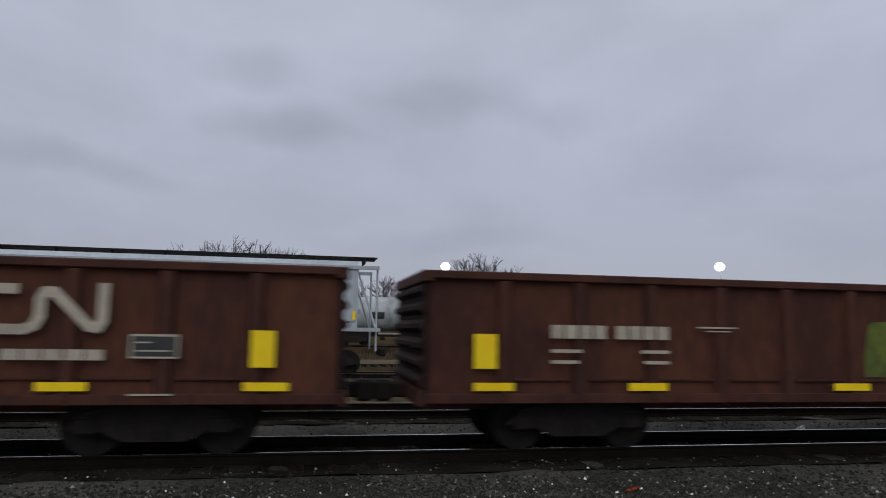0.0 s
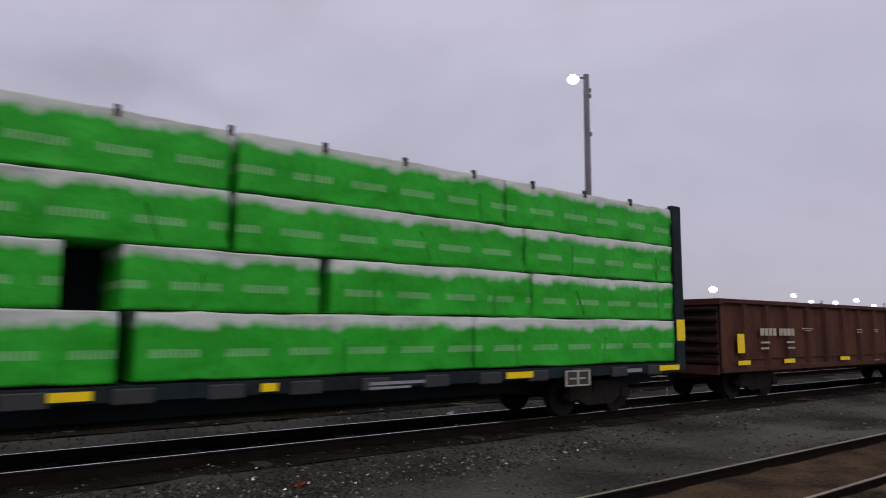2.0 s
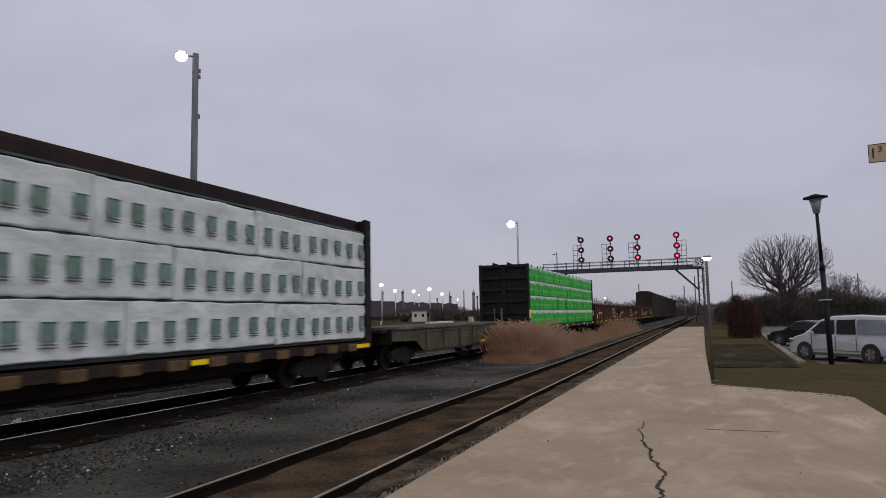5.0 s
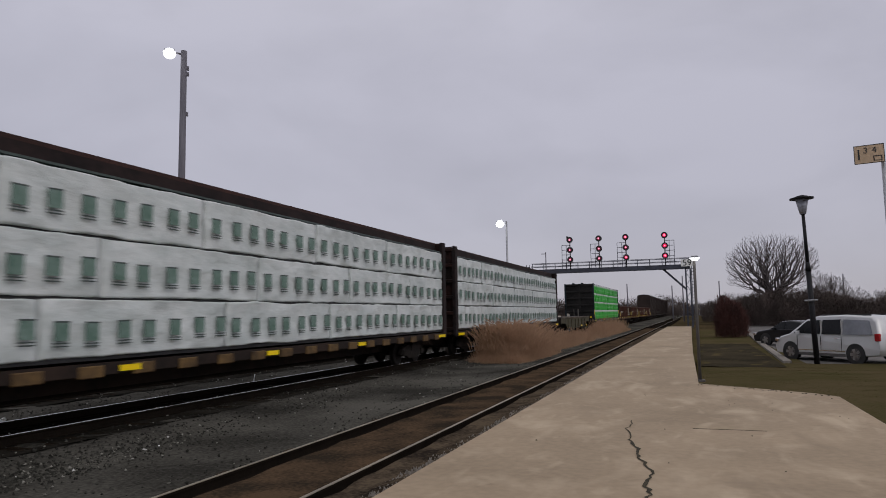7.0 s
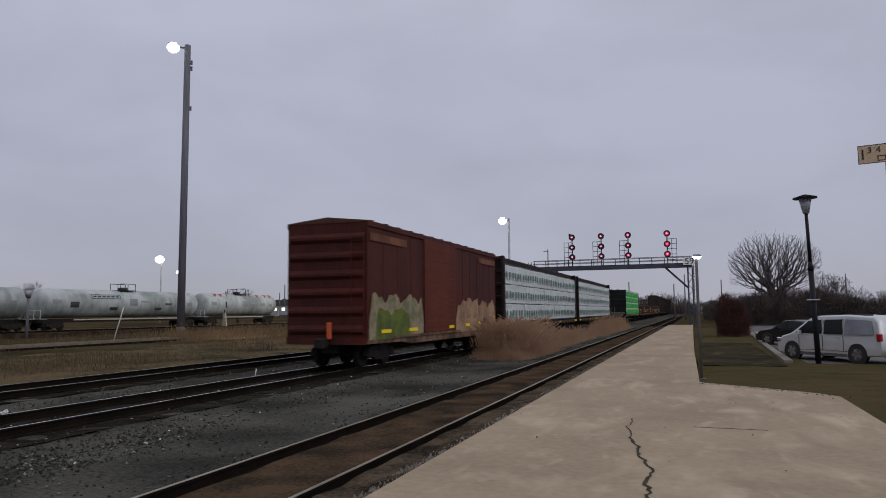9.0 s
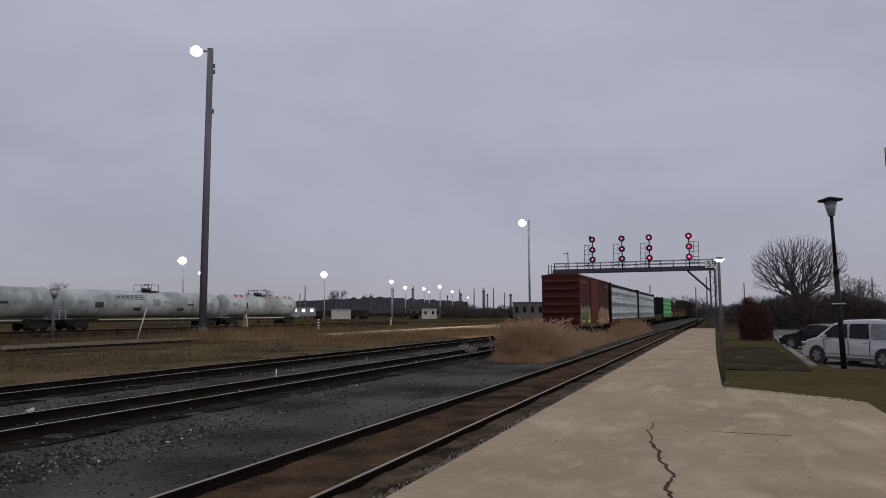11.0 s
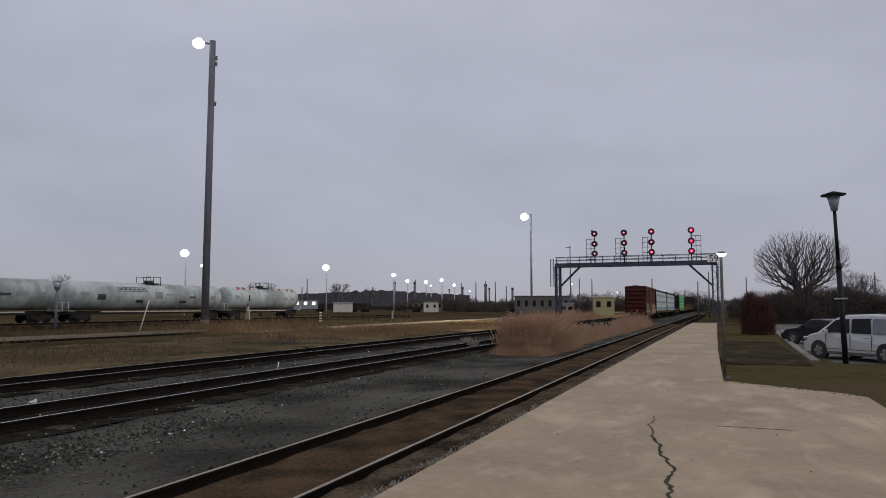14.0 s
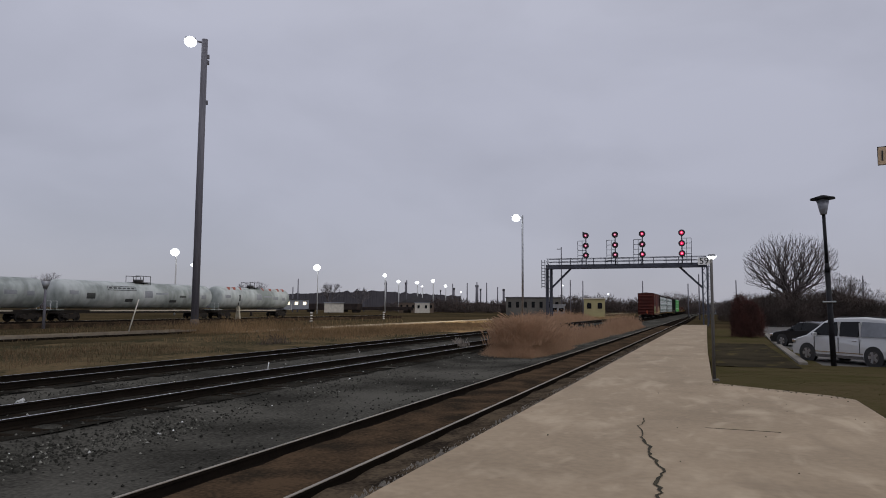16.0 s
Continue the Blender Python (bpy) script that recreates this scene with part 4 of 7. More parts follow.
g2 = place(gondola(), (0.58 - 17.18) / 2)
for i, y in enumerate((10.5, 29.2, 47.9)):
    g = place(tagged(copy_thing(g2, Matrix.Identity(4)), "rust-brown ribbed steel gondola wagon with pale emblem"), y)
    if i == 0:
        ragged(g, "spray_paint", -1.5, 0.5, 1.15, 2.1, "sprayolive", 4, HALF - 0.10, "olive-yellow spray-painted shapes")


def bundle(y0, y1, z0, z1, side, mat, label, seed, droop=1.0):
    """A pack of boards in wrinkled printed film."""
    bm = B()
    hz, hy = (z1 - z0) / 2, (y1 - y0) / 2
    xi, xo = 0.14, 1.5
    hx = (xo - xi) / 2
    n = max(8, int((y1 - y0) * 7))
    r = 0.022
    out = []
    for k in (-hz + r, -hz + 2 * r, -hz * 0.6, -hz * 0.3, 0.0, hz * 0.3, hz * 0.6, hz - 2 * r, hz - r):
        out.append((hx, k))
    out += [(hx - r * 0.3, hz - r * 0.3), (hx - r, hz), (hx - 2 * r, hz + 0.002), (0.0, hz + 0.015), (-hx + r, hz), (-hx, hz - r), (-hx, -hz + r), (-hx + r, -hz), (hx - r, -hz)]
    rows = []
    for i in range(n + 1):
        y = -hy + 2 * hy * i / n
        ring = []
        for j, (px, pz) in enumerate(out):
            k = noise.noise((y * 1.6 + seed * 3.1, pz * 2.6, seed * 1.7)) * 0.042 + noise.noise((y * 3.2 + pz * 5 + seed, pz * 5 - y * 0.7, 2.0)) * 0.044 + noise.noise((y * 7 + pz * 8, pz * 9, seed)) * 0.014
            dx = k if px > 0 else -k
            if i in (0, n):
                dx -= 0.02 if px > 0 else -0.02
            sag = droop * (0.022 * noise.noise((y * 0.7, seed, 4)) + 0.014 * noise.noise((y * 3.1, seed, 9))) - (0.012 if pz < 0 else 0) if pz < -hz * 0.9 or pz > hz * 0.9 else 0
            ring.append(bm.verts.new(((px + dx) * side, y, pz + sag)))
        rows.append(ring)
    m = len(out)
    for a, b in zip(rows, rows[1:]):
        for j in range(m):
            bm.faces.new((a[j], a[(j + 1) % m], b[(j + 1) % m], b[j])).smooth = True
    bm.faces.new(rows[0])
    bm.faces.new(rows[-1][::-1])
    ob = thing("wrapped_lumber", bm, mat, label, "wrapped lumber", "lumber packs on the wagons")
    cy, cx, cz = (y0 + y1) / 2, T2 + side * (xi + xo) / 2, (z0 + z1) / 2
    ob.matrix_basis = Matrix.Translation((cx, cy, cz))
    cars.append((ob, cx, cy, cz))
    return ob, hx


def centre_beam(y_front, y_rear, beam_mat, sill_mat, pocket_mat, load_top, beam_top, label, platform_rear=0.6):
    """Centre-beam flat wagon: bulkheads at both ends, a beam on posts down the middle, a deck on a sill."""
    yc = (y_front + y_rear) / 2
    h = (y_front - y_rear) / 2 + 0.02
    car = thing("centre_beam_wagon", None, None, label, "wagon", "freight wagons")
    bm = B()
    box(bm, -0.1, 0.1, -h, h, beam_top - 0.42, beam_top, 0, 0.02)
    part("top_beam", bm, beam_mat, car)
    bm = B()
    box(bm, -1.2 if beam_top > load_top + 0.2 else -0.45, 1.2 if beam_top > load_top + 0.2 else 0.45, -h, h, beam_top - 0.10, beam_top - 0.02)
    part("top_flange", bm, beam_mat, car)
    if beam_top > load_top + 0.2:
        for s in (1, -1):
            part("flange_lip", one(box, min(s * 1.14, s * 1.2), max(s * 1.14, s * 1.2), -h, h, beam_top - 0.33, beam_top - 0.02), "beamdark", car)
    n = 14
    pm = to_mesh("post", one(box, -0.08, 0.08, -0.06, 0.06, 1.05, beam_top - 0.05), beam_mat)
    for i in range(n):
        part("post", pm, None, car, at=(0, -h + (i + 0.5) * 2 * h / n, 0))
    bm = B()
    box(bm, -1.5, 1.5, -h - 0.3, h + 0.3, 0.96, 1.09, 0, 0.015)
    box(bm, -0.3, 0.3, -h - 0.2, h + 0.2, 0.5, 0.96)
    part("deck", bm, sill_mat, car)
    for s in (1, -1):
        bm = B()
        prism(bm, [(-h - 0.3, 1.09), (h + 0.3, 1.09), (h + 0.3, 0.88), (-h - 0.3, 0.88)], s * 1.5 - 0.02, s * 1.5 + 0.02, "x")
        part("side_sill", bm, sill_mat, car)
    px = to_mesh("winch", one(box, 1.5, 1.56, -0.26, 0.26, 0.84, 1.05, 0, 0.015), pocket_mat)
    for i in range(19):
        part("winch", px, None, car, at=(0, -h + 0.9 + i * (2 * h - 1.8) / 18, 0))
    for s in (1, -1):
        y = s * (h + 0.16)
        bm = B()
        box(bm, -1.42, 1.42, y - 0.05, y + 0.05, 1.05, beam_top - 0.02)
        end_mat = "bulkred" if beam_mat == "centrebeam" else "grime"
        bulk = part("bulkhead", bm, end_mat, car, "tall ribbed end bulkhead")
        for x in (-1.46, 1.46):
            bm = B()
            box(bm, x - 0.08, x + 0.08, y - 0.17, y + 0.17, 0.9, beam_top, 0, 0.02)
            part("corner_post", bm, "beamdark" if beam_mat == "centrebeam" else beam_mat, bulk)
        bm = B()
        box(bm, -0.1, 0.1, min(y, y + s * 0.16), max(y, y + s * 0.16), 1.05, beam_top - 0.05)
        part("centre_post", bm, end_mat, bulk)
        for k in range(6):
            z = 1.2 + k * (beam_top - 1.35) / 5
            bm = B()
            prism(bm, [(y, z - 0.1), (y + s * 0.16, z - 0.06), (y + s * 0.16, z + 0.06), (y, z + 0.1)], -1.4, 1.4, "x")
            part("bulkhead_rib", bm, end_mat, bulk)
        reach = platform_rear if s < 0 else 0.35
        bm = B()
        box(bm, -1.3, 1.3, min(s * (h + 0.3), s * (h + 0.3 + reach)), max(s * (h + 0.3), s * (h + 0.3 + reach)), 0.98, 1.04)
        box(bm, -0.3, 0.3, min(s * (h + 0.2), s * (h + 0.3 + reach)), max(s * (h + 0.2), s * (h + 0.3 + reach)), 0.55, 0.98)
        part("end_platform", bm, "grime" if sill_mat == "teal" else sill_mat, car)
        coupler(car, s * (h + 0.3 + reach), s, 0.5)
        truck(car, s * (h - 2.3))
    place(car, yc)
    return car, h, yc


# green-wrapped load
green, gh, gy = centre_beam(-19.1, -43.3, "teal", "teal", "plate", 4.8, 4.86, "dark teal centre-beam wagon stacked with green-wrapped lumber", 1.0)
for y0, y1 in ((gh - 0.75, gh + 0.02), (6.6, 7.3), (1.75, 2.0), (-1.0, -0.5), (-4.5, -3.9), (-gh - 0.1, -gh + 0.75)):
    mark(green, "reflector", y0, y1, 0.92, 1.04, "yellow", 1.565, "bright yellow reflector strip")
for y in (gh + 0.16, -gh - 0.16):
    mark(green, "reflector", y - 0.16, y + 0.16, 1.6, 2.1, "yellow", 1.545, "tall bright yellow reflector plate")
for x in (-1.2, 1.1):
    part("reflector", one(box, x, x + 0.16, -gh - 0.40, -gh - 0.37, 1.28, 1.4), "yellow", green)
for x in (-0.55, 0.35):
    bm = B()
    prism(bm, [(x - 0.14, 4.84), (x + 0.14, 4.84), (x + 0.14, 4.89), (x - 0.14, 4.99)], -gh - 0.22, -gh - 0.02, "y")
    part("top_tab", bm, "teal", green)
for x, w in ((-0.62, 0.06), (-0.2, 0.11)):
    part("door_bar", one(box, x, x + w, -gh - 0.42, -gh - 0.36, 1.05, 2.2), "depotgrey", green, "dull grey upright bar")
mark(green, "data_plate", 8.2, 8.95, 0.70, 1.02, "plate", 1.575, "dark data panel with pale border")
for y0, y1, z0, z1 in ((8.2, 8.95, 0.99, 1.02), (8.2, 8.95, 0.70, 0.73), (8.2, 8.25, 0.73, 0.99), (8.9, 8.95, 0.73, 0.99), (8.32, 8.8, 0.84, 0.87), (8.55, 8.6, 0.73, 0.99)):
    mark(green, "plate_border", y0, y1, z0, z1, "cream", 1.579)
for y0, y1, z0, z1 in ((3.6, 4.7, 0.93, 0.98), (3.6, 4.4, 0.86, 0.90), (-3.2, -2.2, 0.92, 0.98), (-7.4, -6.6, 0.90, 0.99), (10.2, 10.7, 0.92, 1.0), (-9.6, -9.0, 0.9, 0.98)):
    mark(green, "stencil_bar", y0, y1, z0, z1, "siding", 1.565)
for i in range(30):
    part("strap_clip", one(box, 1.46, 1.53, -0.035, 0.035, 4.68, 4.83), "plate", green, at=(0, -gh + 0.8 + i * (2 * gh - 1.6) / 29, 0)) if i % 2 == 0 else None
levels = (1.12, 2.085, 2.975, 3.865, 4.79)
cuts = {
    3: [(-24.5, -19.1), (-29.88, -24.52), (-35.3, -30.02), (-40.65, -35.32), (-43.3, -40.8)],
    2: [(-24.0, -19.1), (-29.88, -24.02), (-34.8, -30.0), (-40.65, -34.82), (-43.3, -40.8)],
    1: [(-23.8, -19.1), (-28.3, -23.82), (-31.41, -28.5), (-34.73, -32.13), (-40.65, -35.08), (-43.3, -40.75)],
    0: [(-25.3, -19.1), (-31.2, -25.32), (-36.3, -31.42), (-40.5, -36.32), (-43.3, -40.52)],
}
rnd = random.Random(4)
for lv, spans in cuts.items():
    for y0, y1 in spans:
        for side in (1, -1):
            ob, hx = bundle(y0, y1, levels[lv] + 0.012, levels[lv + 1] - 0.022, side, "greenwrap", "lumber pack in wrinkled green film with a ragged white band", rnd.random() * 50)
            hz = (levels[lv + 1] - levels[lv]) / 2
            y = y0 + rnd.uniform(0.8, 1.4)
            while y < y1 - 0.5:
                bm = B()
                k = side * (hx + 0.012)
                prism(bm, [(k - 0.03 * side, -0.022), (k + 0.02 * side, 0), (k - 0.03 * side, 0.022)], -hz + 0.05, hz - rnd.uniform(0.25, 0.4), "z")
                part("film_fold", bm, "filmfold", ob, "upright fold of the green film", at=pose(0, y - (y0 + y1) / 2, 0, rnd.choice((rnd.uniform(-4, 4), rnd.uniform(-30, 30)))))
                y += rnd.uniform(1.8, 3.6)

# added plate; keeps the sky from showing through gaps in the load
part("centre_web", one(box, -0.04, 0.04, -gh, gh, 1.09, 4.5), "teal", green, "dark plate added behind the gaps between the packs")

# empty flat wagon
flat = thing("flat_wagon", None, None, "olive-grey empty flat wagon with a worn plank deck", "wagon", "freight wagons")
fh = 7.65
bm = B()
box(bm, -1.5, 1.5, -fh, fh, 1.36, 1.44, 0, 0.01)
deck = part("deck", bm, "deck", flat, "worn grey plank deck")
pl = to_mesh("plank", one(box, -1.5, 1.5, -0.12, 0.12, 1.44, 1.475, 0, 0.008), "deck")
for i in range(60):
    part("plank", pl, None, deck, at=(0, -fh + 0.13 + i * (2 * fh - 0.26) / 59, rnd.uniform(-0.006, 0.006)))
for s in (1, -1):
    bm = B()
    prism(bm, [(-fh, 1.36), (fh, 1.36), (fh, 1.0), (fh - 2.0, 0.95), (fh - 2.9, 0.5), (-fh + 2.9, 0.5), (-fh + 2.0, 0.95), (-fh, 1.0)], s * 1.44 - 0.02, s * 1.44 + 0.02, "x")
    sill = part("side_sill", bm, "olive", flat, "stained olive side sill")
    part("rub_strip", one(box, min(s * 1.5, s * 1.53), max(s * 1.5, s * 1.53), -fh, fh, 1.385, 1.455), "deckedge", sill, "worn grey-brown edge strip of the deck")
    for z in (1.24, 0.56):
        part("sill_flange", one(box, min(s * 1.44, s * 1.5), max(s * 1.44, s * 1.5), -fh + 2.8, fh - 2.8, z, z + 0.04), "olive", sill)
    for i in range(6):
        y = -fh + 3.0 + i * (2 * fh - 6.0) / 5
        part("stake_pocket", one(box, min(s * 1.44, s * 1.53), max(s * 1.44, s * 1.53), y - 0.09, y + 0.09, 0.6, 1.3), "olive", sill)
    coupler(flat, s * fh, s, 0.6)
    truck(flat, s * (fh - 1.7))
    part("end_platform", one(box, -1.3, 1.3, min(s * (fh + 0.06), s * (fh + 0.5)), max(s * (fh + 0.06), s * (fh + 0.5)), 1.28, 1.40, 0, 0.01), "sillbrown", flat)
    part("end_sill", one(box, -1.45, 1.45, min(s * fh, s * fh + s * 0.06), max(s * fh, s * fh + s * 0.06), 0.9, 1.4), "sillbrown", flat)
bm = B()
box(bm, -0.3, 0.3, -fh + 0.3, fh - 0.3, 0.5, 1.36)
part("centre_sill", bm, "truckiron", flat)
for y0, y1 in ((1.9, 2.65), (4.95, 5.55)):
    mark(flat, "reflector", y0, y1, 0.60, 0.72, "yellow", 1.545, "bright yellow reflector strip")
for z in (0.96, 1.02, 1.08):
    mark(flat, "stencil_bar", 4.3, 4.75, z, z + 0.03, "cream", 1.466)
for x in (1.5,):
    part("reflector", one(box, x - 0.3, x, fh + 0.06, fh + 0.08, 1.2, 1.38), "ochre", flat)
for y0, y1, x in ((0.6, 2.8, -0.6), (3.0, 4.6, -0.9)):
    part("dunnage", one(box, x - 0.12, x + 0.12, y0, y1, 1.475, 1.56, 0, 0.01), "white", flat, "pale timber strip lying on the deck")
bm = B()
prism(bm, [(5.9, 1.475), (6.25, 1.475), (6.05, 1.75), (5.85, 1.75)], -0.4, -0.2, "x")
part("stop_block", bm, "white", flat, "white stop block")
bm = B()
rod(bm, (-0.4, fh - 0.12, 1.4), (-0.4, fh - 0.12, 1.75), 0.025)
rod(bm, (-0.4, fh - 0.2, 1.72), (-0.4, fh - 0.1, 1.72), 0.1, n=12)
part("brake_stand", bm, "truckiron", flat)
place(flat, -47.4 - fh)

# two white-wrapped loads
label_me = B()
box(label_me, 0, 0.008, -0.155, 0.155, 0.13, 0.16, 0)
box(label_me, 0, 0.008, -0.14, 0.14, -0.17, 0.13, 1)
for z in (-0.21, -0.26):
    box(label_me, 0, 0.008, -0.155, 0.155, z - 0.012, z + 0.012, 0)
label_me = to_mesh("label", label_me, ["labeldark", "labelgreen"])
wl_levels = (1.2, 2.235, 3.33, 4.43)
for y_front, y_rear in ((-64.75, -88.35), (-90.3, -114.05)):
    car, h, yc = centre_beam(y_front, y_rear, "centrebeam", "sillbrown", "ochre", 4.4, 4.86, "brown centre-beam wagon stacked with white-wrapped lumber", 0.2)
    for y0, y1 in ((h - 0.7, h + 0.1), (4.0, 4.5), (-0.9, -0.4), (-5.5, -5.0), (-h - 0.1, -h + 0.75)):
        mark(car, "reflector", y0, y1, 0.92, 1.03, "yellow", 1.565, "bright yellow reflector strip")
    n = 5
    # black strips added as painted shade; they close the gaps to daylight
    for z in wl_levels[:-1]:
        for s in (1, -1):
            part("spacer", one(box, min(s * 0.16, s * 1.44), max(s * 0.16, s * 1.44), -h + 0.06, h - 0.06, z - 0.06, z + 0.06), "black", car, "black strip added as the shade in the gap between packs")
    for lv in range(3):
        step = (y_front - y_rear) / n
        off = (0.0, 1.2, -0.8)[lv]
        edges = [y_rear] + [y_rear + k * step + off for k in range(1, n)] + [y_front]
        for y0, y1 in zip(edges, edges[1:]):
            for side in (1, -1):
                ob, hx = bundle(y0 + 0.004, y1 - 0.004, wl_levels[lv] + 0.025, wl_levels[lv + 1] - 0.03, side, "whitewrap", "lumber pack in wrinkled white film with green printed labels", rnd.random() * 50, 1.3)
                if side > 0:
                    k = round((y1 - y0) / 0.69)
                    yv = rnd.uniform(0, 6)
                    sp = (y1 - y0) / k
                    for i in range(k):
                        part("label", label_me, None, ob, at=pose(hx + 0.05, -(k - 1) * sp / 2 + i * sp + rnd.gauss(0, 0.045), -0.02 + 0.025 * math.sin(yv + i * 0.5) + rnd.uniform(-0.02, 0.02), rnd.uniform(-1.5, 1.5)))
    # stretch of dark canvas edge along the top of the load
    part("load_cap", one(box, 0.12, 1.46, -h + 0.05, h - 0.05, 4.43, 4.47), "labeldark", car, "dark strip over the top of the load")


def boxcar():
    y_front, y_rear = -115.9, -131.1
    h = (y_front - y_rear) / 2
    car = thing("boxcar", None, None, "weathered red boxcar with a sliding door and painted-over lower sides", "wagon", "freight wagons")
    top = 4.76
    for s in (1, -1):
        x = s * 1.46
        for y0, y1 in ((-h, -2.65), (1.05, h)):
            bm = B()
            box(bm, min(x, x - s * 0.06), max(x, x - s * 0.06), y0, y1, 0.95, top)
            side = part("side", bm, "boxred", car, "faded red side panel")
            n = int((y1 - y0) / 1.0)
            me = to_mesh("side_seam", one(box, min(x, x + s * 0.025), max(x, x + s * 0.01), -0.035, 0.035, 0.97, top - 0.05), "boxred")
            for i in range(n + 1):
                part("side_seam", me, None, side, at=(0, y0 + 0.05 + i * (y1 - y0 - 0.1) / n, 0))
        bm = B()
        box(bm, min(x, x + s * 0.06), max(x, x + s * 0.06), -2.65, 1.05, 1.02, top - 0.12, 0, 0.01)
        door = part("door", bm, "boxdoor", car, "orange-red ribbed sliding door")
        for k in range(15):
            z = 1.2 + k * 0.22
            part("door_rib", one(box, min(x, x + s * 0.075), max(x, x + s * 0.068), -2.57, 0.97, z, z + 0.05), "boxdoor", door)
        part("door_track", one(box, min(x, x + s * 0.09), max(x, x + s * 0.09), -5.6, 1.6, 0.93, 1.01), "sillrust", car)
        bm = B()
        prism(bm, [(-h, 0.95), (h, 0.95), (h, 0.80), (h - 2.8, 0.78), (h - 3.6, 0.68), (-h + 3.6, 0.68), (-h + 2.8, 0.78), (-h, 0.80)], x - 0.03, x + 0.03, "x")
        part("side_sill", bm, "sillrust", car, "tan-streaked side sill")
        part("side_plate", one(box, min(x, x + s * 0.05), max(x, x + s * 0.05), -h, h, top - 0.14, top), "boxred", car)
    bm = B()
    prism(bm, [(-1.5, top), (1.5, top), (1.5, top + 0.04), (0.0, top + 0.2), (-1.5, top + 0.04)], -h - 0.02, h + 0.02, "y")
    roof = part("roof", bm, "boxroof", car, "low-pitched ribbed metal roof")
    for i in range(14):
        y = -h + 0.4 + i * (2 * h - 0.8) / 13
        bm = B()
        for s in (1, -1):
            beam(bm, (s * 1.5, y, top + 0.05), (0, y, top + 0.21), 0.08, 0.05)
        part("roof_rib", bm, "boxroof", roof)
    part("floor", one(box, -1.4, 1.4, -h, h, 0.85, 0.95), "boxroof", car)
    part("centre_sill", one(box, -0.3, 0.3, -h + 0.2, h - 0.2, 0.5, 0.85), "truckiron", car)
    for s in (1, -1):
        y = s * h
        bm = B()
        box(bm, -1.46, 1.46, min(y, y - s * 0.06), max(y, y - s * 0.06), 0.85, top)
        prism(bm, [(-1.46, top), (1.46, top), (1.46, top + 0.03), (0, top + 0.18), (-1.46, top + 0.03)], min(y, y - s * 0.06), max(y, y - s * 0.06), "y")
        end = part("end", bm, "boxred", car, "red corrugated end wall")
        for k in range(6):
            z = 1.25 + k * 0.6
            bm = B()
            prism(bm, [(y, z - 0.16), (y + s * 0.1, z - 0.04), (y + s * 0.1, z + 0.04), (y, z + 0.16)], -1.38, 1.38, "x")
            part("corrugation", bm, "boxred", end)
        part("end_sill", one(box, -1.46, 1.46, min(y, y + s * 0.08), max(y, y + s * 0.08), 0.78, 1.0), "boxred", car)
        bm = B()
        for k in range(8):
            z = 1.2 + k * 0.42
            rod(bm, (0.95, y + s * 0.13, z), (1.4, y + s * 0.13, z), 0.014, n=6)
        for x in (0.95, 1.4):
            rod(bm, (x, y + s * 0.13, 1.1), (x, y + s * 0.13, 4.3), 0.014, n=6)
        part("ladder", bm, "boxred", car)
        coupler(car, y, s, 0.5)
        truck(car, s * (h - 1.9))
    y = -h
    part("stencil_bar", one(box, 0.35, 1.25, y - 0.01, y + 0.002, 4.12, 4.2), "white", car)
    for z in (3.55, 3.0):
        part("stencil_bar", one(box, 0.5, 0.8, y - 0.01, y + 0.002, z, z + 0.06), "cream", car)
    bm = B()
    box(bm, 0.1, 0.26, y - 0.2, y - 0.08, 0.95, 1.5, 0, 0.03)
    part("end_marker", bm, "orange", car, "small orange end-of-train marker")
    ragged(car, "overpaint", 1.12, h - 0.1, 0.92, 2.4, "tan", 3, 1.497, "tan overpainted patch with a ragged top")
    ragged(car, "overpaint", 2.6, 4.4, 1.5, 2.5, "tan", 5, 1.501, "tan overpainted patch with a ragged top")
    ragged(car, "spray_paint", -h + 0.1, -2.75, 0.92, 2.5, "graffiti", 7, 1.497, "faded grey-green spray-painted shapes")
    ragged(car, "spray_paint", -h + 0.6, -4.1, 0.92, 2.0, "sprayolive", 9, 1.501, "faded olive spray-painted shapes")
    for y0, y1 in ((4.6, h - 0.15), (-h + 0.15, -4.4)):
        mark(car, "name_board", y0, y1, 4.16, 4.42, "nameboard", 1.50, "faded rust-brown painted strip")
    for y0, y1, z0 in ((6.7, 7.1, 1.2), (4.3, 4.75, 1.2), (2.4, 3.0, 1.15), (0.1, 0.7, 1.12), (-4.2, -3.4, 1.12), (-6.6, -5.8, 1.12)):
        mark(car, "reflector", y0, y1, z0, z0 + 0.12, "yellow", 1.545 if y0 == 0.1 else 1.512, "bright yellow reflector strip")
    mark(car, "reflector", 7.05, 7.2, 1.2, 1.55, "yellow", 1.512)
    mark(car, "data_plate", 5.2, 5.7, 1.2, 1.5, "plate", 1.512)
    place(car, (y_front + y_rear) / 2)


boxcar()


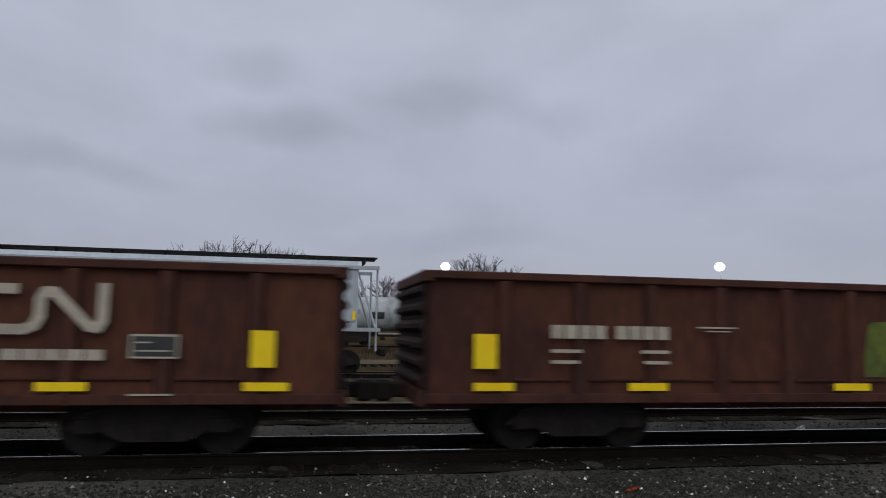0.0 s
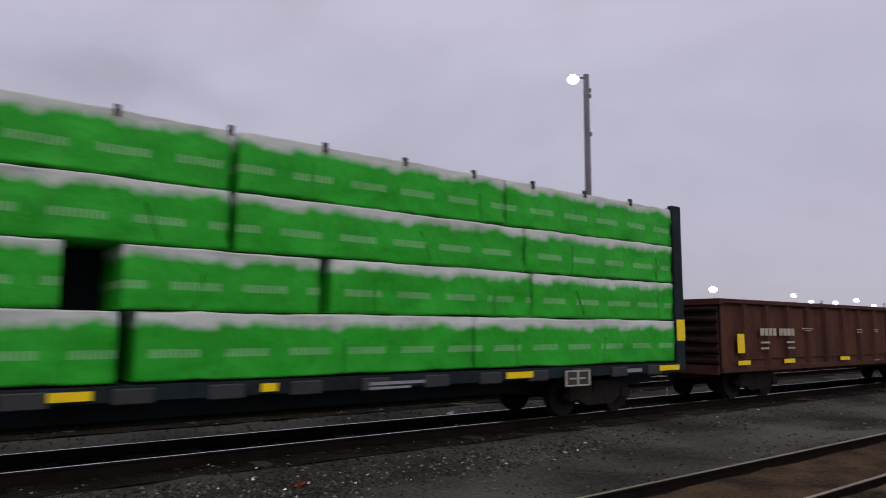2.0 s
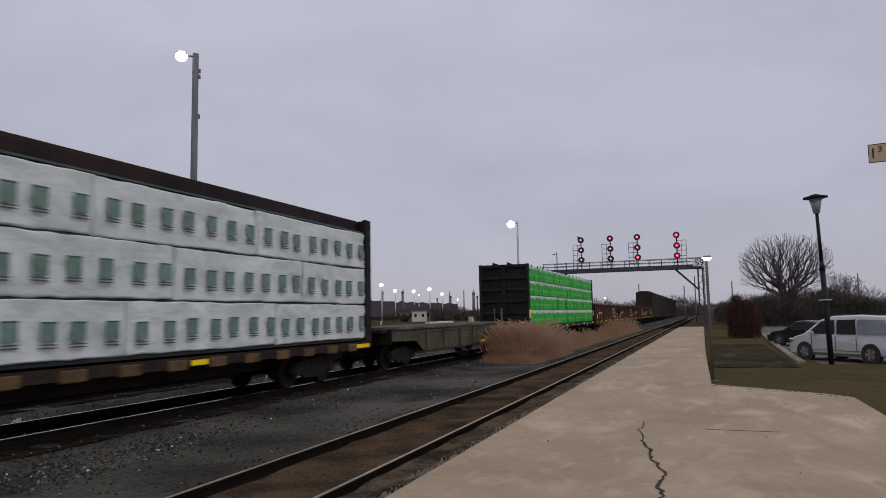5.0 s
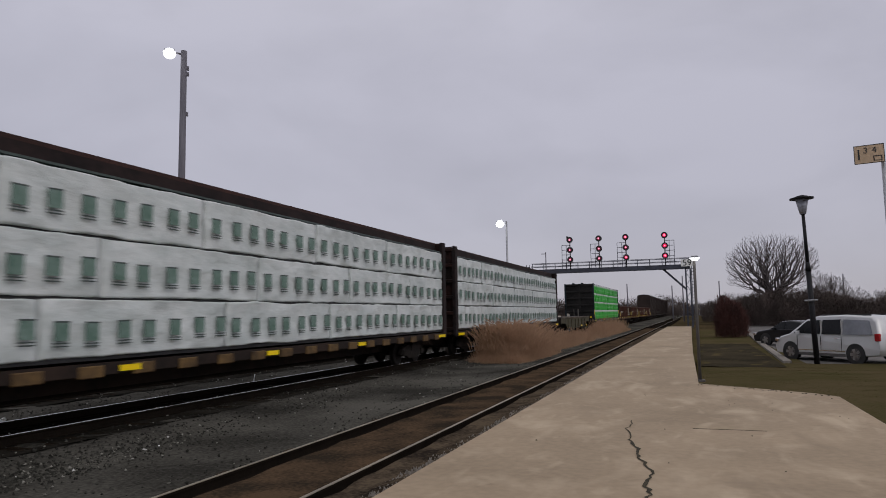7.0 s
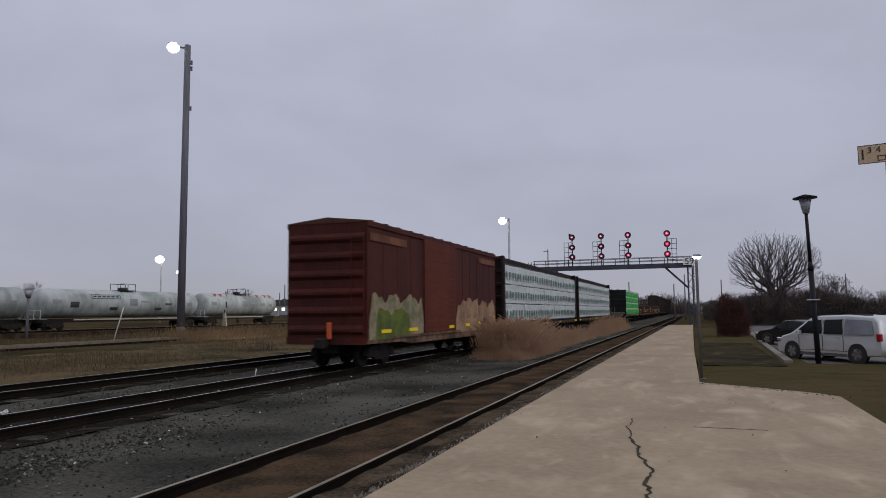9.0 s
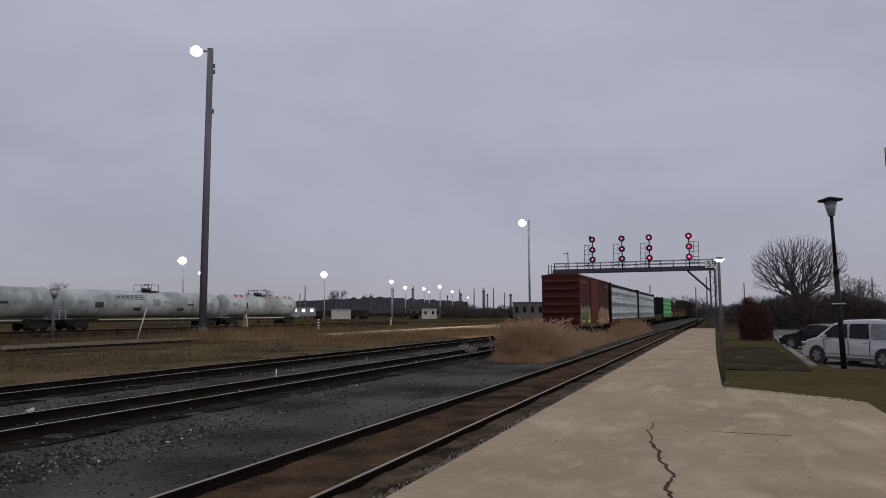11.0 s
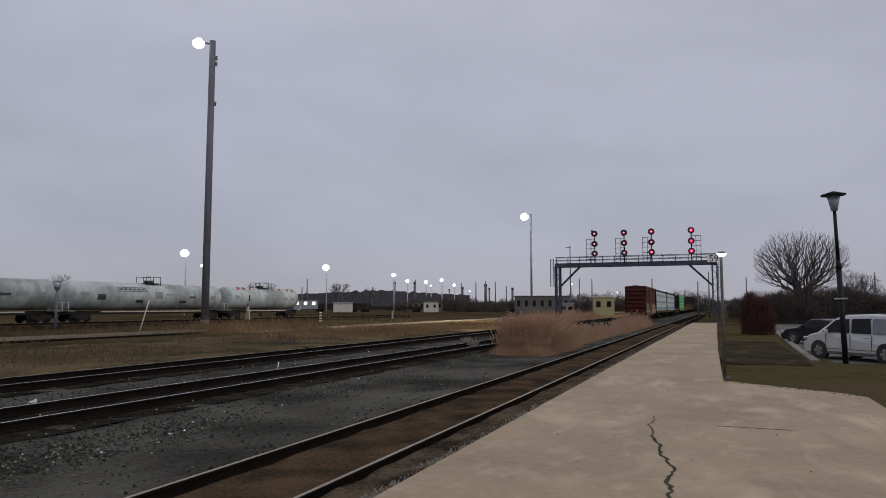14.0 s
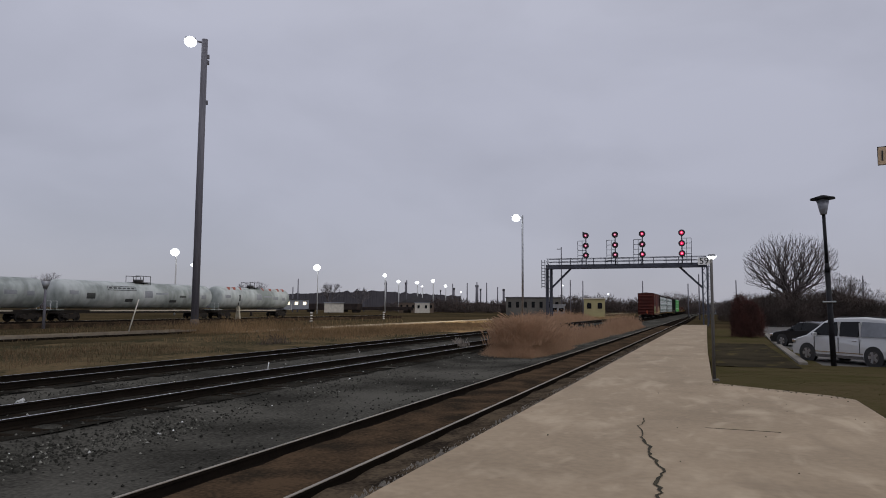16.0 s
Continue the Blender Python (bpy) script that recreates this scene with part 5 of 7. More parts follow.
def autorack():
    L = 27.0
    h = L / 2
    car = thing("autorack_wagon", None, None, "tall dark enclosed ribbed freight wagon", "wagon", "freight wagons")
    for s in (1, -1):
        x = s * 1.48
        bm = B()
        box(bm, min(x, x - s * 0.06), max(x, x - s * 0.06), -h, h, 0.9, 5.6)
        side = part("side", bm, "darkcar", car)
        me = to_mesh("rib", one(box, min(x, x + s * 0.06), max(x, x + s * 0.06), -0.07, 0.07, 0.9, 5.6), "darkcar")
        for i in range(16):
            part("rib", me, None, side, at=(0, -h + 0.1 + i * (L - 0.2) / 15, 0))
        y = s * h
        part("end", one(box, -1.48, 1.48, min(y, y - s * 0.06), max(y, y - s * 0.06), 0.9, 5.7), "darkcar", car)
        coupler(car, y, s, 0.5)
        truck(car, s * (h - 2.8))
    bm = B()
    prism(bm, [(-1.5, 5.6), (1.5, 5.6), (1.0, 5.86), (0, 5.94), (-1.0, 5.86)], -h, h, "y")
    part("roof", bm, "darkcar", car)
    part("floor", one(box, -1.45, 1.45, -h, h, 0.75, 0.95), "darkcar", car)
    return car


ar = place(autorack(), 57.6 + 13.5)
for i in (1, 2, 3):
    place(copy_thing(ar, Matrix.Identity(4)), 57.6 + 13.5 + i * 28.2)


def motions():
    """The whole train rolls away along the main line; the wheels turn with it."""
    times = [2.0 * i for i in range(9)]
    for ob, x, y0, z in cars:
        walk(ob, [(t, Matrix.Translation((x, y0 + SPEED * t, z))) for t in times])
        for o in ob.children_recursive:
            if o.name.startswith("wheelset"):
                base = o.location.copy()
                steps = []
                for i in range(0, 481):
                    a = -SPEED * (i / 30) / 0.42
                    steps.append((i / 30, Matrix.Translation(base) @ Matrix.Rotation(a, 4, "X")))
                walk(o, steps)


# ---- yard lights and poles ----
def at_angle(az, dist):
    """A place on the ground at a bearing to the left of the tracks."""
    return -dist * math.sin(radians(az)), dist * math.cos(radians(az))


def yard_light(az, dist, top, label, r=0.16, head=1.0, arm=1.0, pole_mat="galv", lit=True):
    x, y = at_angle(az, dist)
    ob = thing("yard_light", None, None, label, "light pole", "yard lights", at=pose(x, y, -0.34, 0, 0, az))
    bm = B()
    rod(bm, (0, 0, 0), (0, 0, top + 0.34), r * 1.25, r, n=10)
    part("pole", bm, pole_mat, ob)
    bm = B()
    rod(bm, (0, 0, top), (-arm, 0, top + 0.1), r * 0.3, n=6)
    part("arm", bm, pole_mat, ob)
    bm = B()
    box(bm, -arm - head * 0.6, -arm + head * 0.4, -head * 0.35, head * 0.35, top + 0.1, top + 0.1 + head * 0.22, 0, 0.03)
    hd = part("lamp_head", bm, "galv", ob)
    # lens swollen into a ball whose size stands in for the lamp's glare
    bm = B()
    bmesh.ops.create_icosphere(bm, subdivisions=3, radius=head * 0.62, matrix=Matrix.Translation((-arm - head * 0.1, 0, top - head * 0.06)) @ Matrix.Diagonal((1, 1, 0.88, 1)))
    part("lens", bm, "glow", hd, "glowing white ball, the lamp lens swollen to include its glare")
    return ob


main_pole = yard_light(40.6, 72, 28.6, "tall grey wooden light pole with one lit floodlight", 0.31, 0.98, 1.25, "polewood")
bm = B()
rod(bm, (0, 0, 0), (0, 0, 0.9), 0.5, 0.42, n=10)
part("pole_footing", bm, "brown", main_pole, "brown banded footing")
for z in (26.4, 27.0, 22.3):
    part("pole_box", one(box, 0.3, 0.5, -0.1, 0.1, z, z + 0.4), "polewood", main_pole)
yard_light(14.45, 110, 16.5, "slender steel light pole with a lit lamp", 0.15, 1.1, 0.9)
yard_light(42.1, 176, 15, "distant lit yard light, its pole paled to stand in for bloom", 0.16, 1.7, 0.2, "palepole")
yard_light(40.8, 215, 14.2, "distant yard light, its pole paled to stand in for bloom", 0.2, 0.9, 0.3, "palepole")
yard_light(31.25, 229, 15, "distant lit yard light, its pole paled to stand in for bloom", 0.16, 1.9, 0.1, "palepole")
yard_light(57.0, 144, 15, "distant lit yard light, its pole paled to stand in for bloom", 0.14, 1.6, 0.1, "palepole")
yard_light(78.65, 143, 15, "distant lit yard light, its pole paled to stand in for bloom", 0.14, 1.6, 0.1, "palepole")
for az, el, d in ((25.76, 2.70, 290), (24.64, 2.20, 330), (23.1, 2.12, 340), (21.8, 2.27, 330), (20.77, 1.85, 380), (22.7, 1.8, 420), (19.5, 1.35, 450), (11.2, 1.9, 460), (7.6, 1.2, 520)):
    yard_light(az, d, 1.83 + d * math.tan(radians(el)), "distant lit yard light, its pole paled to stand in for bloom", 0.22, 1.5 if d < 400 else 0.9, 0.05, "palepole")
for az, d, h in ((25.7, 420, 18), (24.0, 430, 19), (20.2, 430, 17), (18.2, 430, 18), (17.4, 410, 17), (27.5, 350, 12), (32.8, 300, 14), (33.2, 320, 11), (16.5, 400, 14), (19.0, 500, 20),
                 (11.3, 160, 16.1), (10.6, 170, 9.0), (9.6, 180, 9.2), (4.95, 190, 9.5), (1.55, 180, 8.4), (0.75, 150, 9.3), (-4.7, 130, 9), (-1.9, 150, 8), (-10.2, 160, 9), (12.2, 140, 10.5)):
    x, y = at_angle(az, d)
    bm = B()
    rod(bm, (0, 0, 0), (0, 0, h), d * 0.0010, d * 0.0007, n=7)
    pole = thing("utility_pole", None, None, "dark bare utility pole far off", "pole", "distant poles", at=(x, y, -0.34))
    part("pole_shaft", bm, "polewood", pole)
    if h > 10 and d < 200:
        part("cross_arm", one(box, -1.0, 0.1, -0.06, 0.06, h - 0.5, h - 0.35), "polewood", pole)


# ---- signal gantry ----
def gantry():
    Y = 95.0
    ob = thing("signal_gantry", None, None, "dark steel signal gantry spanning the tracks with railings and signals", "signal gantry", at=(0, Y, 0))
    xl, xr = -20.7, -0.5
    for x in (xl, xr):
        bm = B()
        for dx, dy in ((-0.28, -0.5), (0.28, -0.5), (-0.28, 0.5), (0.28, 0.5)):
            box(bm, x + dx - 0.09, x + dx + 0.09, dy - 0.09, dy + 0.09, -0.3, 7.3)
        z = 0.3
        while z < 6.8:
            beam(bm, (x - 0.28, -0.5, z), (x + 0.28, -0.5, z + 0.8), 0.07, 0.07)
            beam(bm, (x + 0.28, -0.5, z + 0.8), (x - 0.28, -0.5, z + 1.6), 0.07, 0.07)
            z += 1.6
        part("leg", bm, "gantry", ob, "latticed steel leg")
        s = 1 if x == xl else -1
        bm = B()
        beam(bm, (x + s * 0.2, 0, 4.5), (x + s * 3.0, 0, 7.25), 0.2, 0.25)
        part("knee_brace", bm, "gantry", ob)
    bm = B()
    for y in (-0.6, 0.6):
        box(bm, xl - 0.3, xr + 0.3, y - 0.1, y + 0.1, 7.24, 7.78)
    box(bm, xl - 0.3, xr + 0.3, -0.6, 0.6, 7.72, 7.8)
    part("girder", bm, "gantry", ob)
    for y in (-0.75, 0.75):
        for z in (8.2, 8.62):
            part("handrail", one(beam, (xl - 0.2, y, z), (xr + 0.2, y, z), 0.07, 0.07), "gantry", ob)
    n = 13
    pm = to_mesh("rail_post", one(box, -0.045, 0.045, -0.8, -0.7, 7.7, 8.65), "gantry")
    for i in range(n + 1):
        part("rail_post", pm, None, ob, at=(xl + i * (xr - xl) / n, 0, 0))
    # ladders at both legs
    for x, y, ztop in ((xl - 0.75, -0.3, 8.5), (xr + 0.65, -0.3, 8.4)):
        bm = B()
        for dx in (-0.22, 0.22):
            box(bm, x + dx - 0.04, x + dx + 0.04, y - 0.04, y + 0.04, 0.0 if x > -5 else 4.6, ztop)
        z = 0.5 if x > -5 else 4.8
        while z < ztop:
            box(bm, x - 0.22, x + 0.22, y - 0.03, y + 0.03, z, z + 0.07)
            z += 0.42
        part("ladder", bm, "gantry", ob)
    for k, (x, cage) in enumerate(((-15.48, -1), (-11.6, -1), (-8.1, -1), (-3.18, 1))):
        bm = B()
        rod(bm, (x, -0.7, 7.7), (x, -0.7, 11.8), 0.07, n=8)
        mast = part("signal_mast", bm, "blackpost", ob, "black signal mast")
        bm = B()
        xc = x + cage * 0.85
        for dx in (-0.3, 0.3):
            box(bm, xc + dx - 0.03, xc + dx + 0.03, -0.5, -0.44, 7.8, 11.0)
        for z in (8.3, 9.0, 9.7, 10.35, 11.0):
            box(bm, min(xc - 0.3, x), max(xc + 0.3, x), -0.5, -0.44, z - 0.03, z + 0.03)
        part("service_ladder", bm, "gantry", mast)
        for j, z in enumerate((8.99, 10.3, 11.68)):
            bm = B()
            rod(bm, (x, -0.95, z), (x, -0.80, z), 0.42, n=22)
            if k == 0 and j == 2:
                prism(bm, [(x - 0.42, z + 0.1), (x - 0.42, z + 0.55), (x + 0.1, z + 0.35), (x + 0.3, z + 0.2)], -0.93, -0.82, "y")
            target = part("signal_head", bm, "black", mast, "round black signal target with a red light")
            # outer ring stands in for the lens's glow; pale core for its overexposure
            bm = B()
            rod(bm, (x, -0.985, z), (x, -0.955, z), 0.23 if k == 3 else 0.19, n=18)
            part("lens_rim", bm, "redbright" if k == 3 or (k == 2 and j != 1) else "redglow", target)
            bm = B()
            rod(bm, (x, -1.02, z), (x, -0.99, z), 0.12 if not (k == 3 and j == 1) else 0.08, n=16)
            part("lens", bm, "redcore", target, "glowing red signal lens, its overexposed pinkish-white put into the colour")
    part("number_board", one(box, -1.3, 0.3, -0.98, -0.93, 7.5, 8.42), "signwhite", ob, "white board with black digits")
    return ob


gantry()


def text(name, body, size, mat, at, parent=None, label="", category=""):
    c = bpy.data.curves.new(name, "FONT")
    c.body, c.size, c.extrude = body, size, 0.004
    c.align_x, c.align_y = "CENTER", "CENTER"
    tmp = bpy.data.objects.new("tmp", c)
    scene.collection.objects.link(tmp)
    me = bpy.data.meshes.new_from_object(tmp.evaluated_get(bpy.context.evaluated_depsgraph_get()))
    bpy.data.objects.remove(tmp)
    me.materials.clear()
    me.materials.append(M[mat])
    ob = new(name, me)
    ob.matrix_basis = at
    ob.parent = parent
    return tagged(ob, label, category)


gan = bpy.data.objects["signal_gantry"]
text("digits", "59", 1.15, "black", pose(-0.55, -0.99, 7.94, 90, 0, 0), gan, "black digits fifty-nine")


# ---- platform lamp, lawn lamp post, track sign ----
def platform_lamp():
    ob = thing("platform_light", None, None, "slim grey platform light post with a lit flat lamp", "light post", at=(0.06, 18.8, 0.12))
    bm = B()
    rod(bm, (0, 0, -0.08), (0, 0, 2.98), 0.042, 0.036, n=10)
    part("post", bm, "postgrey", ob)
    part("base_plate", one(box, -0.12, 0.12, -0.12, 0.12, -0.08, -0.02, 0, 0.01), "postgrey", ob)
    bm = B()
    prism(bm, [(-0.09, 3.05), (0.13, 3.05), (0.08, 3.10), (-0.06, 3.10)], -0.09, 0.09, "y")
    hd = part("lamp_head", bm, "galv", ob)
    bm = B()
    prism(bm, [(-0.10, 3.05), (0.14, 3.05), (0.07, 2.98), (-0.04, 2.98)], -0.10, 0.10, "y")
    part("lens", bm, "glow", hd, "glowing white lens")


platform_lamp()


def lawn_lamp():
    ob = thing("lamp_post", None, None, "black leaning lamp post with a wide flat cap and cone shade", "lamp post", at=pose(4.25, 29.5, -0.26, 0, -1.4, 0))
    bm = B()
    rod(bm, (0, 0, 0), (0, 0, 3.5), 0.1, 0.095, n=12)
    rod(bm, (0, 0, 3.5), (0, 0, 3.85), 0.112, 0.07, n=12)
    rod(bm, (0, 0, 3.85), (0, 0, 5.72), 0.066, 0.06, n=12)
    part("post", bm, "blackpost", ob)
    bm = B()
    rod(bm, (0, 0, 5.7), (0, 0, 6.28), 0.11, 0.23, n=14)
    part("shade", bm, "lampglass", ob, "pale grey cone diffuser")
    bm = B()
    rod(bm, (0, 0, 6.28), (0, 0, 6.33), 0.43, 0.43, n=20)
    rod(bm, (0, 0, 6.33), (0, 0, 6.44), 0.40, 0.06, n=20)
    part("cap", bm, "blackpost", ob)
    bm = B()
    rod(bm, (0, 0, 2.36), (0, 0, 2.42), 0.14, 0.14, n=10)
    rod(bm, (-0.24, -0.1, 2.4), (0.2, -0.16, 2.4), 0.035, n=6)
    part("band", bm, "galv", ob, "pale metal clamp band")


lawn_lamp()


def track_sign():
    x, y = at_angle(-12.35, 14.0)
    ob = thing("track_sign", None, None, "tan track number sign on a grey post with dark digits", "sign", at=pose(x, y, 0.05, 0, 0, -12.35))
    bm = B()
    rod(bm, (0.2, 0.05, 0), (0.2, 0.05, 4.5), 0.035, n=10)
    part("post", bm, "galv", ob)
    bd = part("board", one(box, -0.228, 0.228, -0.012, 0.012, 4.275, 4.60, 0, 0.004), "signtan", ob, "tan sign board")
    for x0, x1, z0, z1 in ((-0.228, 0.228, 4.59, 4.60), (-0.228, 0.228, 4.275, 4.285), (-0.228, -0.218, 4.275, 4.6), (0.218, 0.228, 4.275, 4.6)):
        part("border", one(box, x0, x1, -0.016, -0.0125, z0, z1), "black", bd)
    text("digit", "1", 0.26, "black", pose(-0.155, -0.016, 4.43, 90, 0, 0), bd)
    text("digit", "3", 0.15, "plate", pose(-0.05, -0.016, 4.5, 90, 0, 0), bd)
    text("digit", "4", 0.15, "plate", pose(0.08, -0.016, 4.5, 90, 0, 0), bd)
    for x0, x1, z0, z1 in ((0.06, 0.19, 4.385, 4.40), (0.06, 0.19, 4.31, 4.32), (0.06, 0.075, 4.31, 4.4), (0.175, 0.19, 4.31, 4.4)):
        part("frame_bar", one(box, x0, x1, -0.016, -0.0125, z0, z1), "black", bd)


track_sign()


# ---- parked vehicles ----
def vehicle(name, label, at, prof_side, width, paint, wheels, radius, windows, glass_top, extras):
    """A car body lofted across its width from a side outline, with wheels, windows and lamps."""
    ob = thing(name, None, None, label, "car", "parked cars", at=at)
    bm = B()
    rings = []
    w = width / 2
    for x, k in ((-w, 0.0), (-w * 0.96, 0.6), (-w * 0.8, 1.0), (w * 0.8, 1.0), (w * 0.96, 0.6), (w, 0.0)):
        ring = []
        for y, z in prof_side:
            lean = 0.0
            if z > 1.0:
                lean = (z - 1.0) / (glass_top - 1.0) * 0.17
            xx = x * (1 - lean / w * (1 if abs(x) > w * 0.5 else 1))
            zz = z - (1 - k) * 0.07 * (1 if z > 0.5 else -0.6)
            yy = y * (1 - (1 - k) * 0.02)
            ring.append(bm.verts.new((xx, yy, zz)))
        rings.append(ring)
    n = len(prof_side)
    for a, b in zip(rings, rings[1:]):
        for i in range(n):
            bm.faces.new((a[i], a[(i + 1) % n], b[(i + 1) % n], b[i])).smooth = True
    bm.faces.new(rings[0])
    bm.faces.new(rings[-1][::-1])
    part("body", bm, paint, ob)
    for y in wheels:
        for s in (-1, 1):
            xo = s * (w + 0.01)
            bm = B()
            rod(bm, (xo - s * 0.24, y, radius), (xo, y, radius), radius, n=24)
            ty = part("wheel", bm, "tyre", ob, "black tyre")
            bm = B()
            rod(bm, (xo, y, radius), (xo + s * 0.012, y, radius), radius * 0.66, n=20)
            rim = part("rim", bm, "postgrey", ty)
            for j in range(5):
                a = 2 * math.pi * j / 5
                bm = B()
                beam(bm, (xo + s * 0.02, y, radius), (xo + s * 0.02, y + radius * 0.62 * math.cos(a), radius + radius * 0.62 * math.sin(a)), 0.03, 0.10)
                part("spoke", bm, "alloy", ty)
            bm = B()
            rod(bm, (xo + s * 0.006, y, radius), (xo - s * 0.03, y, radius), radius + 0.075, n=24)
            part("wheel_arch", bm, "black", ob)
    for outline in windows:
        for s in (-1, 1):
            bm = B()
            vs, vb = [], []
            for y, z in outline:
                lean = max(0, (z - 1.0) / (glass_top - 1.0) * 0.17)
                xx = s * (w * (1 - lean / w) + 0.012 - 0.0)
                vs.append(bm.verts.new((xx, y, z - 0.0)))
                vb.append(bm.verts.new((xx - s * 0.05, y, z)))
            bm.faces.new(vs)
            bm.faces.new(vb[::-1])
            for i in range(len(vs)):
                j = (i + 1) % len(vs)
                bm.faces.new((vs[i], vs[j], vb[j], vb[i]))
            pale = name == "minivan" and outline[0][0] < -2
            part("side_window", bm, "hazeglass" if pale else "carglass", ob, "rear side window with the sky's reflection painted in pale grey" if pale else "dark side window")
    extras(ob, w)
    return ob


def van_extras(ob, w):
    for s in (-1, 1):
        part("tail_lamp", one(box, s * w - 0.10 if s > 0 else -w - 0.015, s * w + 0.015 if s > 0 else -w + 0.10, -2.56, -2.36, 0.86, 1.14, 0, 0.02), "taillight", ob, "red tail lamp")
        part("head_lamp", one(box, s * w * 0.93 - 0.12, s * w * 0.93 + 0.04, 2.12, 2.32, 0.72, 0.88, 0, 0.03), "chrome", ob)
        part("mirror", one(box, min(s * w, s * (w + 0.2)), max(s * w, s * (w + 0.2)), 1.0, 1.1, 1.02, 1.2, 0, 0.03), "silverpaint", ob)
        part("roof_rail", one(box, s * 0.62 - 0.02, s * 0.62 + 0.02, -2.0, 0.2, 1.80, 1.85, 0, 0.008), "black", ob)
        part("body_trim", one(box, min(s * w, s * (w + 0.012)), max(s * w, s * (w + 0.012)), -1.1, 1.15, 0.42, 0.46), "chrome", ob)
        for y in (1.18, 0.02, -0.94):
            part("door_seam", one(box, min(s * (w - 0.006), s * (w + 0.004)), max(s * (w - 0.006), s * (w + 0.004)), y - 0.012, y + 0.012, 0.42, 1.02), "black", ob)
        for y in (0.12, -0.84):
            part("door_handle", one(box, min(s * w, s * (w + 0.03)), max(s * w, s * (w + 0.03)), y, y + 0.2, 0.90, 0.935, 0, 0.01), "chrome", ob)
        part("rocker_panel", one(box, min(s * (w - 0.02), s * (w + 0.006)), max(s * (w - 0.02), s * (w + 0.006)), -1.1, 1.15, 0.24, 0.34), "postgrey", ob)
        for y in (0.02, -0.94):
            part("pillar", one(box, min(s * (w - 0.1), s * (w - 0.06)), max(s * (w - 0.1), s * (w - 0.06)), y - 0.04, y + 0.04, 1.08, 1.62), "silverpaint", ob)
    bm = B()
    prism(bm, [(-2.47, 1.08), (-2.53, 1.08), (-2.31, 1.62), (-2.25, 1.62)], -0.66, 0.66, "x")
    part("rear_window", bm, "carglass", ob)
    bm = B()
    prism(bm, [(1.54, 1.11), (1.62, 1.11), (0.78, 1.68), (0.70, 1.68)], -0.68, 0.68, "x")
    part("windscreen", bm, "carglass", ob)
    part("licence_plate", one(box, -0.16, 0.16, -2.62, -2.60, 0.75, 0.9), "white", ob)


van_prof = [(-2.55, 0.32), (-2.6, 0.6), (-2.56, 1.0), (-2.38, 1.62), (-2.2, 1.77), (-1.0, 1.84), (0.3, 1.80), (0.75, 1.69), (1.62, 1.10), (2.1, 0.97), (2.3, 0.80), (2.38, 0.5), (2.33, 0.26), (1.0, 0.2), (-1.0, 0.2)]
head = math.degrees(math.atan2(1.91, 2.4))
mx, my = (3.75 + 5.66) / 2, (32.5 + 30.1) / 2
side = Vector((math.cos(radians(head)), math.sin(radians(head))))
vehicle("minivan", "silver minivan parked at the edge of the lot", pose(mx + side.x * 0.98, my + side.y * 0.98, -0.27, 0, 0, head), van_prof, 1.98, "silverpaint", (-1.54, 1.54), 0.34,
        [[(0.08, 1.08), (1.36, 1.10), (0.74, 1.58), (0.08, 1.64)], [(-0.88, 1.08), (-0.04, 1.08), (-0.04, 1.64), (-0.88, 1.66)], [(-2.24, 1.1), (-1.0, 1.08), (-1.0, 1.66), (-2.1, 1.62)]], 1.84, van_extras)


def sedan_extras(ob, w):
    for s in (-1, 1):
        part("head_lamp", one(box, s * w * 0.9 - 0.16, s * w * 0.9 + 0.05, 1.98, 2.22, 0.58, 0.72, 0, 0.03), "chrome", ob, "bright glassy headlamp")
        part("mirror", one(box, min(s * w, s * (w + 0.16)), max(s * w, s * (w + 0.16)), 0.62, 0.72, 0.92, 1.05, 0, 0.03), "blackpaint", ob)
        part("tail_lamp", one(box, s * w * 0.9 - 0.16, s * w * 0.9 + 0.05, -2.3, -2.2, 0.75, 0.9, 0, 0.02), "taillight", ob)
    bm = B()
    prism(bm, [(1.0, 0.97), (1.06, 0.97), (0.32, 1.40), (0.26, 1.40)], -0.62, 0.62, "x")
    part("windscreen", bm, "carglass", ob)


car_prof = [(-2.2, 0.3), (-2.28, 0.6), (-2.24, 0.92), (-1.7, 1.0), (-0.95, 1.38), (-0.3, 1.45), (0.3, 1.41), (1.05, 0.97), (1.9, 0.84), (2.22, 0.66), (2.28, 0.42), (2.2, 0.22), (1.0, 0.18), (-1.0, 0.18)]
vehicle("sedan_car", "black sedan with bright headlamps parked beside the lawn", pose(5.45, 44.6, -0.27, 0, 0, 42), car_prof, 1.8, "blackpaint", (-1.35, 1.35), 0.32,
        [[(0.0, 0.97), (0.92, 0.97), (0.3, 1.35), (0.0, 1.38)], [(-1.5, 1.02), (-0.08, 0.97), (-0.08, 1.38), (-0.9, 1.32)]], 1.45, sedan_extras)


